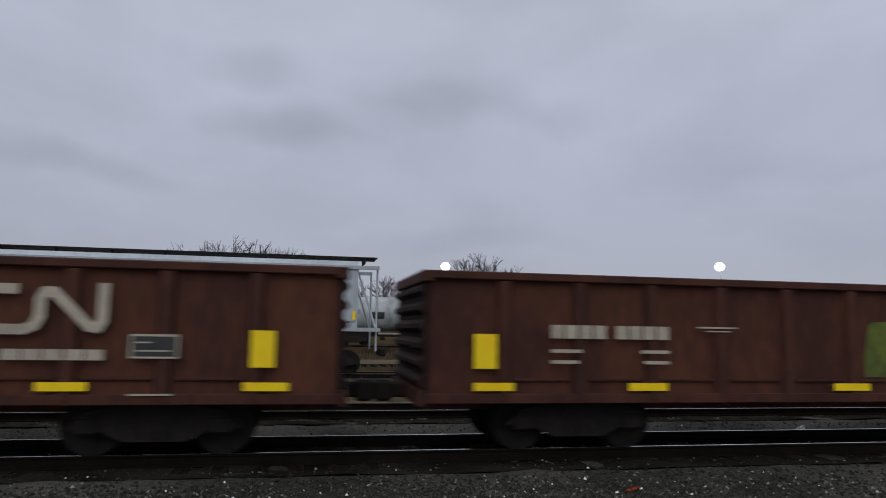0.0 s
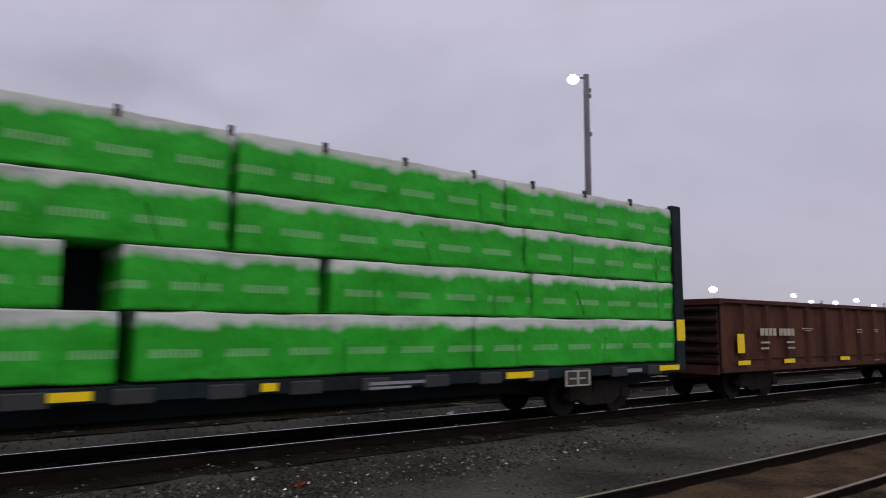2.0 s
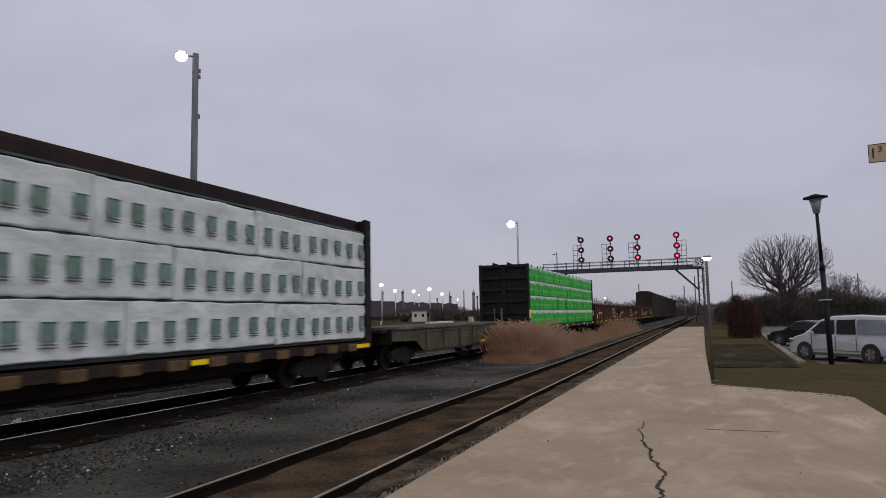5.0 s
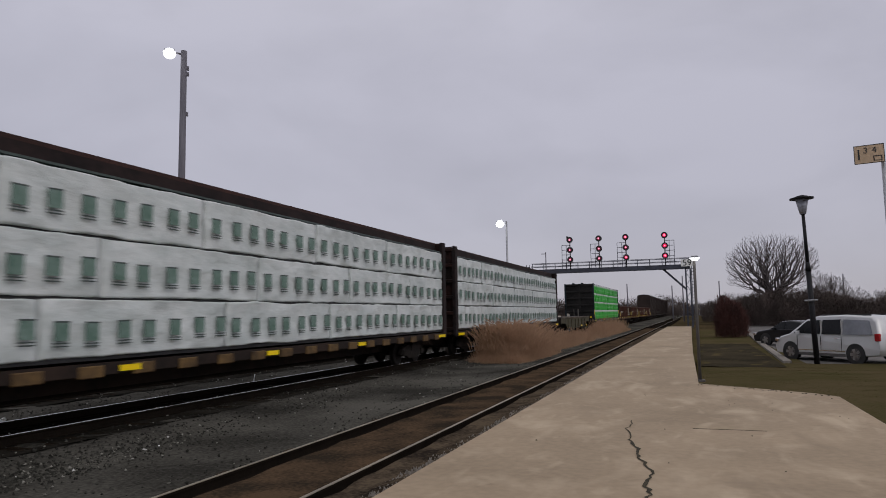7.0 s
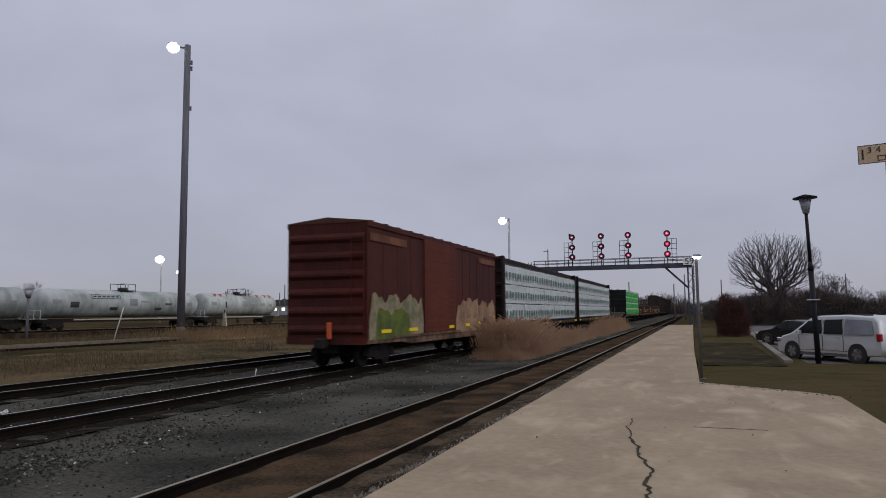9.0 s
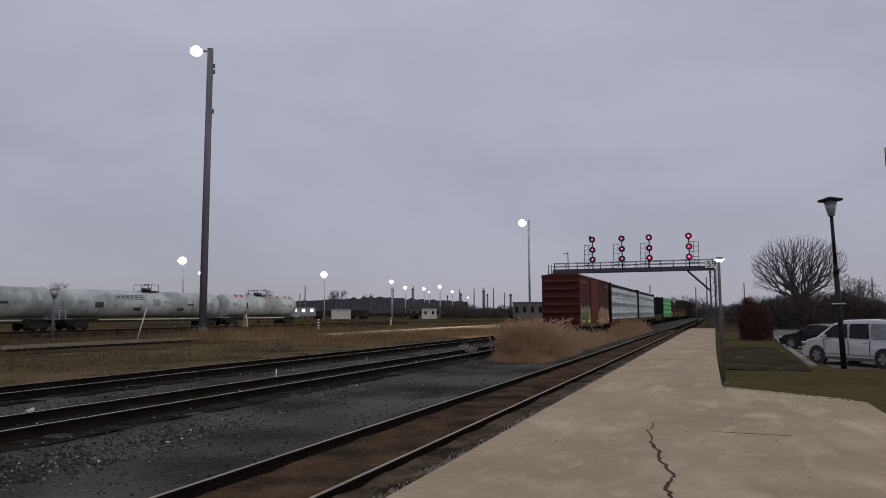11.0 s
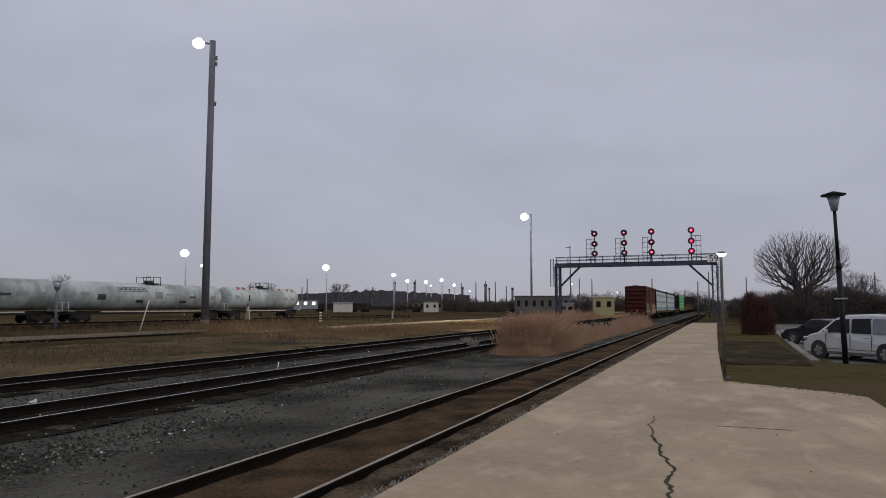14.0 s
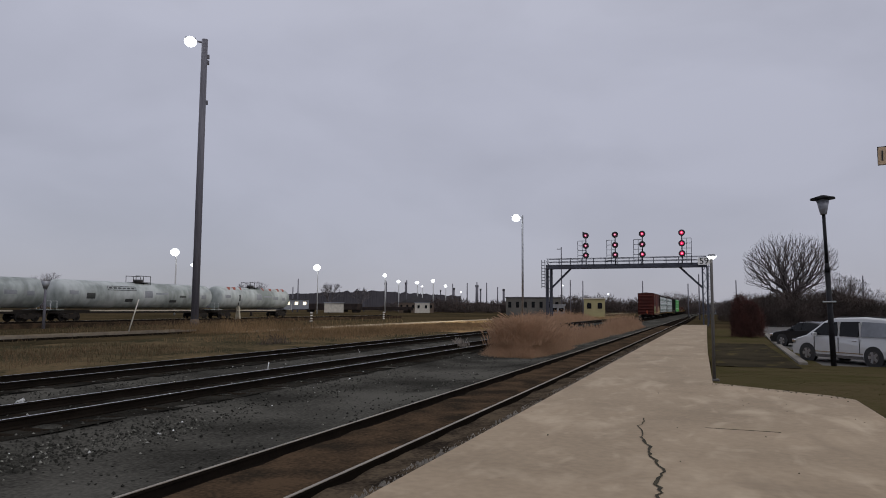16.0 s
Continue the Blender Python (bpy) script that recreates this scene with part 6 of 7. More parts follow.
# ---- yard wagons ----
def tank_car(L, y, x, z, streak):
    ob = thing("tank_wagon", None, None, "white tank wagon with rusty patches standing in the yard" if streak else "grimy white tank wagon standing in the yard", "wagon", "tank wagons", at=(x, y, z))
    h = L / 2 - 0.9
    R, zc = 1.5, 2.75
    bm = B()
    rings = []
    for k, r in ((-h - 0.32, 0.25), (-h - 0.24, 0.72), (-h - 0.08, 0.93), (-h + 0.15, 1.0), (-h / 3, 1.0), (h / 3, 1.0), (h - 0.15, 1.0), (h + 0.08, 0.93), (h + 0.24, 0.72), (h + 0.32, 0.25)):
        rings.append([bm.verts.new((R * r * math.cos(2 * math.pi * i / 24), k, zc + R * r * math.sin(2 * math.pi * i / 24))) for i in range(24)])
    for a, b in zip(rings, rings[1:]):
        for i in range(24):
            bm.faces.new((a[i], a[(i + 1) % 24], b[(i + 1) % 24], b[i])).smooth = True
    bm.faces.new(rings[0])
    bm.faces.new(rings[-1])
    tank = part("tank", bm, "tankpaint", ob, "grimy white cylindrical tank")
    bm = B()
    rod(bm, (0, 0, zc + R - 0.05), (0, 0, zc + R + 0.35), 0.5, n=14)
    part("dome", bm, "black", ob)
    bm = B()
    for xx in (-0.75, 0.75):
        for yy in (-1.1, 0, 1.1):
            rod(bm, (xx, yy, zc + R - 0.25), (xx, yy, zc + R + 0.75), 0.035, n=6)
        rod(bm, (xx, -1.1, zc + R + 0.75), (xx, 1.1, zc + R + 0.75), 0.035, n=6)
    box(bm, -0.85, 0.85, -1.15, 1.15, zc + R - 0.02, zc + R + 0.04)
    part("platform_rail", bm, "truckiron", ob, "dark railed platform on top")
    bm = B()
    box(bm, -0.4, 0.4, -L / 2, L / 2, 0.75, 1.15)
    part("underframe", bm, "truckiron", ob)
    for s in (1, -1):
        part("side_sill", one(box, min(s * 1.3, s * 1.42), max(s * 1.3, s * 1.42), -L / 2 + 4.2, L / 2 - 4.2, 0.98, 1.12), "cream", ob, "pale side sill")
    for s in (1, -1):
        yy = s * (L / 2 - 0.6)
        part("end_platform", one(box, -1.45, 1.45, min(yy - s * 0.4, yy + s * 0.5), max(yy - s * 0.4, yy + s * 0.5), 1.1, 1.18), "tankpaint", ob)
        bm = B()
        for xx in (-1.4, 1.4):
            rod(bm, (xx, yy + s * 0.4, 1.18), (xx, yy + s * 0.4, 2.0), 0.03, n=6)
        rod(bm, (-1.4, yy + s * 0.4, 2.0), (1.4, yy + s * 0.4, 2.0), 0.03, n=6)
        part("end_rail", bm, "palepole", ob)
        truck(ob, s * (L / 2 - 2.2))
        coupler(ob, s * L / 2, s, 0.4)
    if streak:
        rr = random.Random(2)
        for k in (-6.3, -5.1, -3.6, 1.6, 3.3, 5.3, 6.6):
            bm = B()
            y0, wd = k, rr.uniform(0.5, 1.0)
            a0, a1 = radians(46), radians(84)
            q = []
            for i in range(5):
                a = a0 + (a1 - a0) * i / 4
                q.append([bm.verts.new(((R + 0.012) * math.cos(a), y0 + (i * 0.14) + dy, zc + (R + 0.012) * math.sin(a))) for dy in (0, wd * (0.4 + 0.15 * i))])
            for a, b in zip(q, q[1:]):
                bm.faces.new((a[0], a[1], b[1], b[0]))
            part("rust_patch", bm, "rustred", tank, "rust-red worn patch")
    def curved(name, y0, y1, z0, z1, mat):
        bm = B()
        q = []
        for i in range(4):
            zz = z0 + (z1 - z0) * i / 3
            xx = math.sqrt(max(0.01, R * R - (zz - zc) ** 2)) + 0.012
            q.append([bm.verts.new((xx, yv, zz)) for yv in (y0, y1)])
        for a, b in zip(q, q[1:]):
            bm.faces.new((a[0], a[1], b[1], b[0]))
        part(name, bm, mat, tank)
    if not streak:
        for i in range(6):
            curved("emblem_bar", -5.4 + i * 0.62, -4.95 + i * 0.62, 3.42, 3.58, "plate")
        curved("emblem_line", -5.6, -1.6, 3.66, 3.72, "plate")
        curved("emblem_line", -5.6, -1.6, 3.24, 3.31, "plate")
        for k in (-5.6, -1.68):
            curved("emblem_line", k, k + 0.08, 3.31, 3.66, "plate")
        for k, z0, z1 in ((-8.4, 2.3, 2.9), (3.6, 2.0, 2.3), (5.2, 2.6, 2.85), (-3.2, 2.0, 2.35)):
            curved("stain", k, k + 1.1, z0, z1, "plate")
    for y0, y1, z0, z1 in ((L / 2 - 5.2, L / 2 - 3.9, 2.6, 3.0), (L / 2 - 2.9, L / 2 - 2.1, 2.5, 2.95), (-0.4, 0.8, 2.5, 3.3), (1.3, 3.2, 2.9, 3.1), (-L / 2 + 1.5, -L / 2 + 2.6, 2.7, 3.1)):
        curved("stencil_bar", y0, y1, z0, z1, "siding")
    return ob


XT = -62.0
for L, y, st in ((17.6, 83.7, True), (24.0, 62.6, False), (24.0, 38.3, False), (24.0, 14.0, False), (24.0, -10.3, False)):
    tank_car(L, y, XT, 0.25, st)
bm = B()
box(bm, XT - 3, XT + 3, -60, 130, -0.36, 0.08)
thing("track_bed", bm, "soil", "low dirt bank under the yard tracks", "track bed", kind="structure")
for name, x, z in (("track_yard_tank", XT, 0.25), ("track_yard_hopper", -28.6, 0.0), ("track_yard_bare", -40.0, -0.05)):
    y_range = {"track_yard_tank": (-60, 130), "track_yard_hopper": (-80, 13), "track_yard_bare": (-60, 46)}[name]
    ob = thing(name, None, None, "dull yard track with worn rails", "railway track", kind="structure", at=(x, 0, z))
    for sx in (-0.7525, 0.7525):
        r = part("rail", one(box, sx - 0.035, sx + 0.035, *y_range, -0.17, -0.012), "raildull" if z < 0 else "rail", ob)
        part("rail_head", one(box, sx - 0.03, sx + 0.03, *y_range, -0.012, 0.0), "gravelroad" if z < 0 else "raildull", r, "worn running surface of the rail")
    tm = B()
    y = y_range[0]
    while y < y_range[1]:
        box(tm, -1.3, 1.3, y - 0.115, y + 0.115, -0.3, -0.165)
        y += 0.55
    tagged(part("ties", tm, "tie", ob), kind="stuff")


# dark bed added to keep the ground beneath the hopper wagon black
bm = B()
box(bm, -31.4, -26.0, -80, 13, -0.36, -0.17)
thing("track_bed", bm, "ballast", "low dark bed added under the hopper wagon's track", "track bed", kind="structure")


def hopper(y_end, L):
    ob = thing("hopper_wagon", None, None, "pale grey covered hopper wagon standing in the yard", "wagon", at=(-28.6, y_end - L / 2, 0))
    h = L / 2
    bm = B()
    prism(bm, [(-1.5, 1.75), (-1.5, 4.1), (-1.2, 4.4), (1.2, 4.4), (1.5, 4.1), (1.5, 1.75)], -h + 0.9, h - 0.9, "y")
    body = part("body", bm, "hopperpaint", ob, "pale grey slab side body")
    for s in (1, -1):
        part("top_chord", one(box, min(s * 1.4, s * 1.56), max(s * 1.4, s * 1.56), -h + 0.1, h - 0.1, 4.06, 4.2), "hopperpaint", body)
        part("side_sill", one(box, min(s * 1.4, s * 1.56), max(s * 1.4, s * 1.56), -h, h, 1.66, 1.8), "hopperpaint", body)
        bm = B()
        for x in (-1.35, 1.35):
            rod(bm, (x, s * (h - 0.15), 0.9), (x, s * (h - 0.15), 4.2), 0.04, n=6)
            rod(bm, (x, s * (h - 0.15), 1.7), (x, s * (h - 0.95), 4.1), 0.04, n=6)
        for k in range(8):
            rod(bm, (0.9, s * (h - 0.15), 1.1 + k * 0.38), (1.35, s * (h - 0.15), 1.1 + k * 0.38), 0.02, n=6)
        part("end_ladder", bm, "hopperpaint", ob)
        truck(ob, s * (h - 2.0))
        coupler(ob, s * h, s, 0.4)
        # chutes take near-black truck iron in place of the body's pale paint
        bm = B()
        prism(bm, [(s * (h - 0.9), 1.75), (s * (h - 3.6), 0.8), (s * (h - 4.6), 0.8), (s * (h - 5.4), 1.75)], -1.2, 1.2, "x")
        part("chute", bm, "truckiron", ob)
    bm = B()
    for k in (-1.5, 1.5):
        prism(bm, [(k - 1.9, 1.75), (k - 0.5, 0.6), (k + 0.5, 0.6), (k + 1.9, 1.75)], -1.2, 1.2, "x")
    part("chute", bm, "truckiron", ob)
    bm = B()
    for x in (-0.45, 0.45):
        box(bm, x - 0.25, x + 0.25, -h + 0.2, h - 0.1, 4.58, 4.63)
    part("roof_walk", bm, "truckiron", ob, "dark running board along the roof")
    rw = to_mesh("walk_bracket", one(box, -0.7, 0.7, -0.03, 0.03, 4.38, 4.58), "truckiron")
    for i in range(10):
        part("walk_bracket", rw, None, ob, at=(0, -h + 0.6 + i * (L - 1.2) / 9, 0))
    for y0 in (h - 5.9, h - 3.6, h - 1.1):
        part("reflector", one(box, 1.565, 1.575, y0, y0 + 0.12, 2.1, 2.45), "yellow", ob)
    part("stencil_bar", one(box, 1.5, 1.508, h - 4.9, h - 4.0, 2.55, 2.8), "siding", ob)


hopper(2.85, 18.5)


# ---- yard clutter ----
def rod_marker():
    x, y = at_angle(45.3, 56.5)
    ob = thing("marker_rod", None, None, "thin leaning white marker rod in the grass", "marker", at=pose(x, y, -0.34, 0, 14, 45))
    part("rod", one(rod, (0, 0, 0), (0, 0, 2.75), 0.05, 0.04), "white", ob)


rod_marker()


def striped_post(az, d, h):
    x, y = at_angle(az, d)
    ob = thing("marker_post", None, None, "low dark post with pale bands in the yard", "marker", "marker posts", at=(x, y, -0.34))
    part("post", one(rod, (0, 0, 0), (0, 0, h), 0.07), "brown", ob)
    for k in range(4):
        part("band", one(rod, (0, 0, h * (0.16 + 0.24 * k)), (0, 0, h * (0.25 + 0.24 * k)), 0.16), "signwhite", ob)


striped_post(31.7, 93, 1.5)
striped_post(25.86, 120, 1.4)


def switch_stand():
    x, y = at_angle(37.4, 100)
    ob = thing("switch_stand", None, None, "small pale switch stand with a dark target", "switch stand", at=(x, y, 0.0))
    bm = B()
    prism(bm, [(-0.45, -0.34), (0.45, -0.34), (0.15, 1.9), (-0.15, 1.9)], -0.12, 0.12, "y")
    part("stand", bm, "cream", ob)
    bm = B()
    rod(bm, (0, 0, 1.9), (0.1, 0, 3.0), 0.06)
    part("spindle", bm, "blackpost", ob)
    part("target", one(box, -0.1, 0.35, -0.05, 0.05, 2.6, 3.4, 0, 0.03), "black", ob)


switch_stand()


def scrap_film(x, y, sx, sy, high, mat, label, seed):
    """A crumpled scrap lying on the stones."""
    r = random.Random(seed)
    bm = B()
    n = 6
    top = [[bm.verts.new((sx * (i / n - 0.5) + r.uniform(-0.02, 0.02), sy * (j / n - 0.5) + r.uniform(-0.02, 0.02), 0.03 + high * r.random() * (1 - abs(i / n - 0.5)))) for j in range(n + 1)] for i in range(n + 1)]
    for i in range(n):
        for j in range(n):
            bm.faces.new((top[i][j], top[i + 1][j], top[i + 1][j + 1], top[i][j + 1]))
    rim = list(bm.faces)
    bmesh.ops.solidify(bm, geom=rim, thickness=0.012)
    thing("litter", bm, mat, label, "litter", at=pose(x, y, -0.25 + bedding(x, y), 0, 0, 35))


scrap_film(-13.85, 10.85, 0.14, 0.22, 0.10, "signwhite", "crumpled white plastic scrap lying on the ballast", 3)
scrap_film(-8.85, 4.35, 0.06, 0.3, 0.03, "orange", "faded orange scrap lying on the ballast", 5)


def stub_post():
    ob = thing("stub_post", None, None, "short thin white stub post between the tracks", "marker", at=pose(-13.9, 19.85, -0.3, 0, 8, 0))
    part("post", one(rod, (0, 0, 0), (0, 0, 0.28), 0.02, 0.016), "signwhite", ob)


stub_post()


def yard_engine():
    """A small red engine with its lamps lit, far off among the yard lights."""
    x, y = at_angle(19.75, 330)
    ob = thing("yard_engine", None, None, "small red switching engine with lit lamps far off", "locomotive", at=pose(x, y, -0.34, 0, 0, 70))
    part("underframe", one(box, -1.4, 1.4, -5.0, 5.0, 0.9, 1.3), "truckiron", ob)
    part("hood", one(box, -0.95, 0.95, -0.8, 4.7, 1.3, 3.3, 0, 0.12), "rustred", ob, "dull red hood")
    cab = part("cab", one(box, -1.4, 1.4, -4.0, -0.8, 1.3, 4.2, 0, 0.1), "rustred", ob, "dull red cab")
    part("cab_window", one(box, 1.395, 1.43, -3.4, -1.4, 2.9, 3.7), "carglass", cab)
    part("cab_window", one(box, -1.43, -1.395, -3.4, -1.4, 2.9, 3.7), "carglass", cab)
    part("chimney", one(rod, (0, 2.4, 3.25), (0, 2.4, 3.9), 0.22), "truckiron", ob)
    for k in (-3.2, 3.2):
        part("truck", one(box, -1.2, 1.2, k - 1.2, k + 1.2, 0.0, 0.9, 0, 0.1), "truckiron", ob)
    for k in (-0.5, 0.5):
        part("lamp", one(rod, (k, -4.0, 3.9), (k, -4.1, 3.9), 0.22, n=12), "glow", ob, "lit white lamp")


yard_engine()


def bell_post():
    x, y = at_angle(50.8, 74)
    ob = thing("bell_post", None, None, "dark post with a cone top beside the yard track", "post", at=(x, y, -0.34))
    part("post", one(rod, (0, 0, 0), (0, 0, 3.9), 0.14, 0.10), "polewood", ob)
    part("cone_top", one(rod, (0, 0, 3.7), (0, 0, 4.4), 0.18, 0.42, n=12), "galv", ob)


bell_post()


def hut(name, az, d, w, hgt, depth, wall, roof, label, category, z0=-0.34, lit=0, pitched=0.0, roof_h=0.25):
    x, y = at_angle(az, d)
    ob = thing(name, None, None, label, category, at=pose(x, y, z0, 0, 0, az))
    part("wall", one(box, -w / 2, w / 2, -depth / 2, depth / 2, 0, hgt), wall, ob)
    bm = B()
    if pitched:
        prism(bm, [(-w / 2 - 0.4, hgt), (w / 2 + 0.4, hgt), (0, hgt + pitched)], -depth / 2 - 0.3, depth / 2 + 0.3, "y")
    else:
        box(bm, -w / 2 - 0.2, w / 2 + 0.2, -depth / 2 - 0.2, depth / 2 + 0.2, hgt, hgt + roof_h)
    part("roof", bm, roof, ob)
    n = 0 if category == "trailer" else max(2, int(w / 2.2))
    for i in range(n):
        cx = -w / 2 + (i + 0.5) * w / n
        win = part("window", one(box, cx - 0.45, cx + 0.45, -depth / 2 - 0.04, -depth / 2 - 0.006, hgt * 0.45, hgt * 0.78), "warmglow" if i < lit else "carglass", ob, "lit window" if i < lit else "dark window")
    return ob


hut("yard_office", 32.9, 200, 6.8, 2.6, 3.0, "siding", "roofing", "low grey yard office with lit windows", "building", z0=1.2, lit=3)
hut("trailer", 29.9, 200, 5.4, 2.6, 2.6, "white", "siding", "white trailer parked in the yard", "trailer", z0=0.3)
hut("yard_shed", 23.2, 300, 15, 4.2, 10, "brown", "roofing", "brown gabled yard shed far off", "building", pitched=3.0)
hut("white_garage", 22.7, 285, 6, 4.0, 4, "white", "siding", "small bright white garage", "building")
hut("brick_depot", 13.6, 210, 16, 5.2, 8, "depotgrey", "roofing", "grey-brown flat-roofed depot building", "building", lit=0)
hut("yellow_hut", 8.7, 150, 4.3, 3.6, 3, "paleyellow", "white", "pale yellow equipment hut with a white roof edge", "building", z0=0.2)
hut("grey_bungalow", 11.6, 140, 2.6, 2.2, 2, "siding", "siding", "small pale signal bungalow", "bungalow", z0=0.2)
hut("far_warehouse", -0.1, 330, 14, 4.4, 6, "siding", "white", "distant pale building with lit front", "building", lit=4)
for az, d, L in ((19.0, 340, 30), (17.4, 330, 22), (20.6, 350, 20), (26.6, 300, 40), (30.0, 290, 30)):
    x, y = at_angle(az, d)
    ob = thing("stored_wagon", None, None, "dark stored freight wagon far off in the yard", "wagon", "stored wagons", at=pose(x, y, -0.34, 0, 0, 75))
    part("body", one(box, -1.5, 1.5, -L / 2, L / 2, 1.0, 3.6 if L != 40 else 2.4, 0, 0.1), "darkcar", ob)
    for k in (-L / 2 + 2, L / 2 - 2):
        part("truck", one(box, -1.2, 1.2, k - 1.2, k + 1.2, 0.0, 1.0, 0, 0.1), "truckiron", ob)


def tank_farm():
    for az, d, h, r in ((25.72, 700, 27, 1.2), (24.05, 720, 28, 1.2), (18.2, 700, 25, 1.4), (17.9, 720, 22, 0.8), (20.1, 730, 23, 1.0), (16.0, 650, 20, 1.0), (21.2, 740, 21, 0.7)):
        x, y = at_angle(az, d)
        ob = thing("chimney_stack", None, None, "distant grey industrial stack", "chimney", "stacks", at=(x, y, -0.34))
        part("shaft", one(rod, (0, 0, 0), (0, 0, h), r * 1.2, r), "polewood", ob)
        part("stack_rim", one(rod, (0, 0, h - 2), (0, 0, h), r * 1.25, r * 1.25), "roofing", ob)


tank_farm()


def ridge(name, az0, az1, d, z_of, mat, label):
    """A far wooded rise: a thick strip with an uneven crest."""
    bm = B()
    n = int(abs(az1 - az0) * 14)
    rows = []
    for i in range(n + 1):
        az = az0 + (az1 - az0) * i / n
        z = z_of(az) * (1 + 0.10 * noise.noise((az * 2.3, 1, d))) + 0.6 * noise.noise((az * 11, 2, d)) * d / 400
        a, b, c = at_angle(az, d), at_angle(az, d + 12), at_angle(az, d + 60)
        rows.append([bm.verts.new((*a, -0.5)), bm.verts.new((*b, z)), bm.verts.new((*c, -0.5))])
    for a, b in zip(rows, rows[1:]):
        for j in range(2):
            bm.faces.new((a[j], b[j], b[j + 1], a[j + 1]))
    bm.faces.new(rows[0])
    bm.faces.new(rows[-1])
    return thing(name, bm, mat, label, "backdrop", kind="structure")


ridge("backdrop_ridge", 36, 19.5, 520, lambda a: 14.5 - 0.5 * abs(a - 27), "hill", "dark low wooded rise beyond the yard")
ridge("backdrop_ridge_far", 130, -40, 900, lambda a: 7.5, "hill", "far dark line of woods on the horizon")


# ---- plants ----
def bare_tree(x, y, height, spread, seed, label, levels=6, z0=-0.34):
    r = random.Random(seed)
    ob = thing("bare_tree", None, None, label, "tree", "bare trees", at=(x, y, z0))
    trunk, crown = B(), B()

    def grow(bm, p, d, length, rad, lv):
        q = p + d * length
        rod(bm, p, q, rad, rad * 0.7, n=5 if lv > 3 else 3, caps=False)
        if lv <= 0:
            return
        for i in range(r.choice((2, 2, 3) if lv > 4 else (2, 3, 3))):
            a = Vector((r.gauss(0, 1), r.gauss(0, 1), r.gauss(0.15, 0.6)))
            e = (d + a * spread * (0.5 if lv > 4 else 0.8)).normalized()
            e = (e + Vector((0, 0, 0.06))).normalized()
            grow(crown, q, e, length * r.uniform(0.74, 0.95), rad * 0.67, lv - 1)
    n0 = 5 if levels > 5 else 4
    tl = height * 0.16
    rod(trunk, (0, 0, 0), (0, 0, tl), height * 0.035, height * 0.028, n=8)
    for i in range(n0):
        a = 2 * math.pi * (i + r.random() * 0.5) / n0
        grow(crown, Vector((0, 0, tl * 0.95)), Vector((math.cos(a) * (0.35 + 0.55 * (i % 2)), math.sin(a) * (0.35 + 0.55 * (i % 2)), 0.9)).normalized(), height * 0.165, height * 0.014, levels)
    part("trunk", trunk, "bark", ob)
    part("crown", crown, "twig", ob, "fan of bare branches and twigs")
    return ob


def dome_tree(x, y, height, width, seed, label, ends=5200, z0=-0.34):
    """A spreading bare tree: twig ends fill a dome and each joins the nearest limb."""
    r = random.Random(seed)
    ob = thing("bare_tree", None, None, label, "tree", "bare trees", at=(x, y, z0))
    tl = height * 0.24
    pts = [Vector((0, 0, tl * 0.7)), Vector((0, 0, tl))]
    back, run = [None, 0], [0.0, tl * 0.3]
    goals = []
    while len(goals) < ends:
        a, rho = r.uniform(0, 6.283), math.sqrt(r.random())
        edge = 0.96 + 0.22 * noise.noise((math.cos(a) * 1.7, math.sin(a) * 1.7, seed))
        top = tl + (height - tl) * (1 - 0.26 * rho ** 2.4) * (1 + 0.11 * noise.noise((math.cos(a) * rho * 4, math.sin(a) * rho * 4, seed + 2))) * r.uniform(0.93, 1.02)
        low = tl * 1.15 + 0.22 * (height - tl) * rho
        g = Vector((math.cos(a) * rho * edge * width / 2, math.sin(a) * rho * edge * width / 2, low + (top - low) * r.random() ** 0.62))
        goals.append(g)
    goals.sort(key=lambda g: (g - pts[1]).length)
    arr = np.zeros((ends * 4 + 4, 3))
    arr[0], arr[1] = pts[0], pts[1]
    cost = np.zeros(ends * 4 + 4)
    cost[0], cost[1] = 9.0, 0.0
    for g in goals:
        n = len(pts)
        dist = np.sqrt(((arr[:n] - np.array(g)) ** 2).sum(1)) + 0.62 * cost[:n]
        j = int(dist.argmin())
        a = pts[j]
        span = (g - a).length
        m = 3 if span > 1.2 else 2 if span > 0.5 else 1
        prev = j
        for i in range(1, m + 1):
            f = i / m
            bow = Vector((r.gauss(0, 1), r.gauss(0, 1), 0.5 + r.gauss(0, 1))) * span * 0.045 * (1 - f)
            q = a + (g - a) * f + bow
            cost[len(pts)] = cost[prev] + (q - pts[prev]).length
            arr[len(pts)] = q
            pts.append(q)
            back.append(prev)
            prev = len(pts) - 1
    load = [0.0] * len(pts)
    for i in range(len(pts) - 1, 0, -1):
        load[i] += 1.0
        load[back[i]] += load[i]
    crown = B()
    for i in range(2, len(pts)):
        k = 0.0058 * load[i] ** 0.58 + 0.001
        rod(crown, pts[back[i]], pts[i], k * 1.15, k, n=6 if k > 0.08 else 3, caps=False)
    trunk = B()
    rod(trunk, (0, 0, 0), (0, 0, tl * 0.5), height * 0.045, height * 0.036, n=10)
    rod(trunk, (0, 0, tl * 0.5), (0, 0, tl), height * 0.036, height * 0.032, n=10)
    part("trunk", trunk, "bark", ob)
    part("crown", crown, "twig", ob, "broad dome of bare limbs and fine twigs")
    return ob


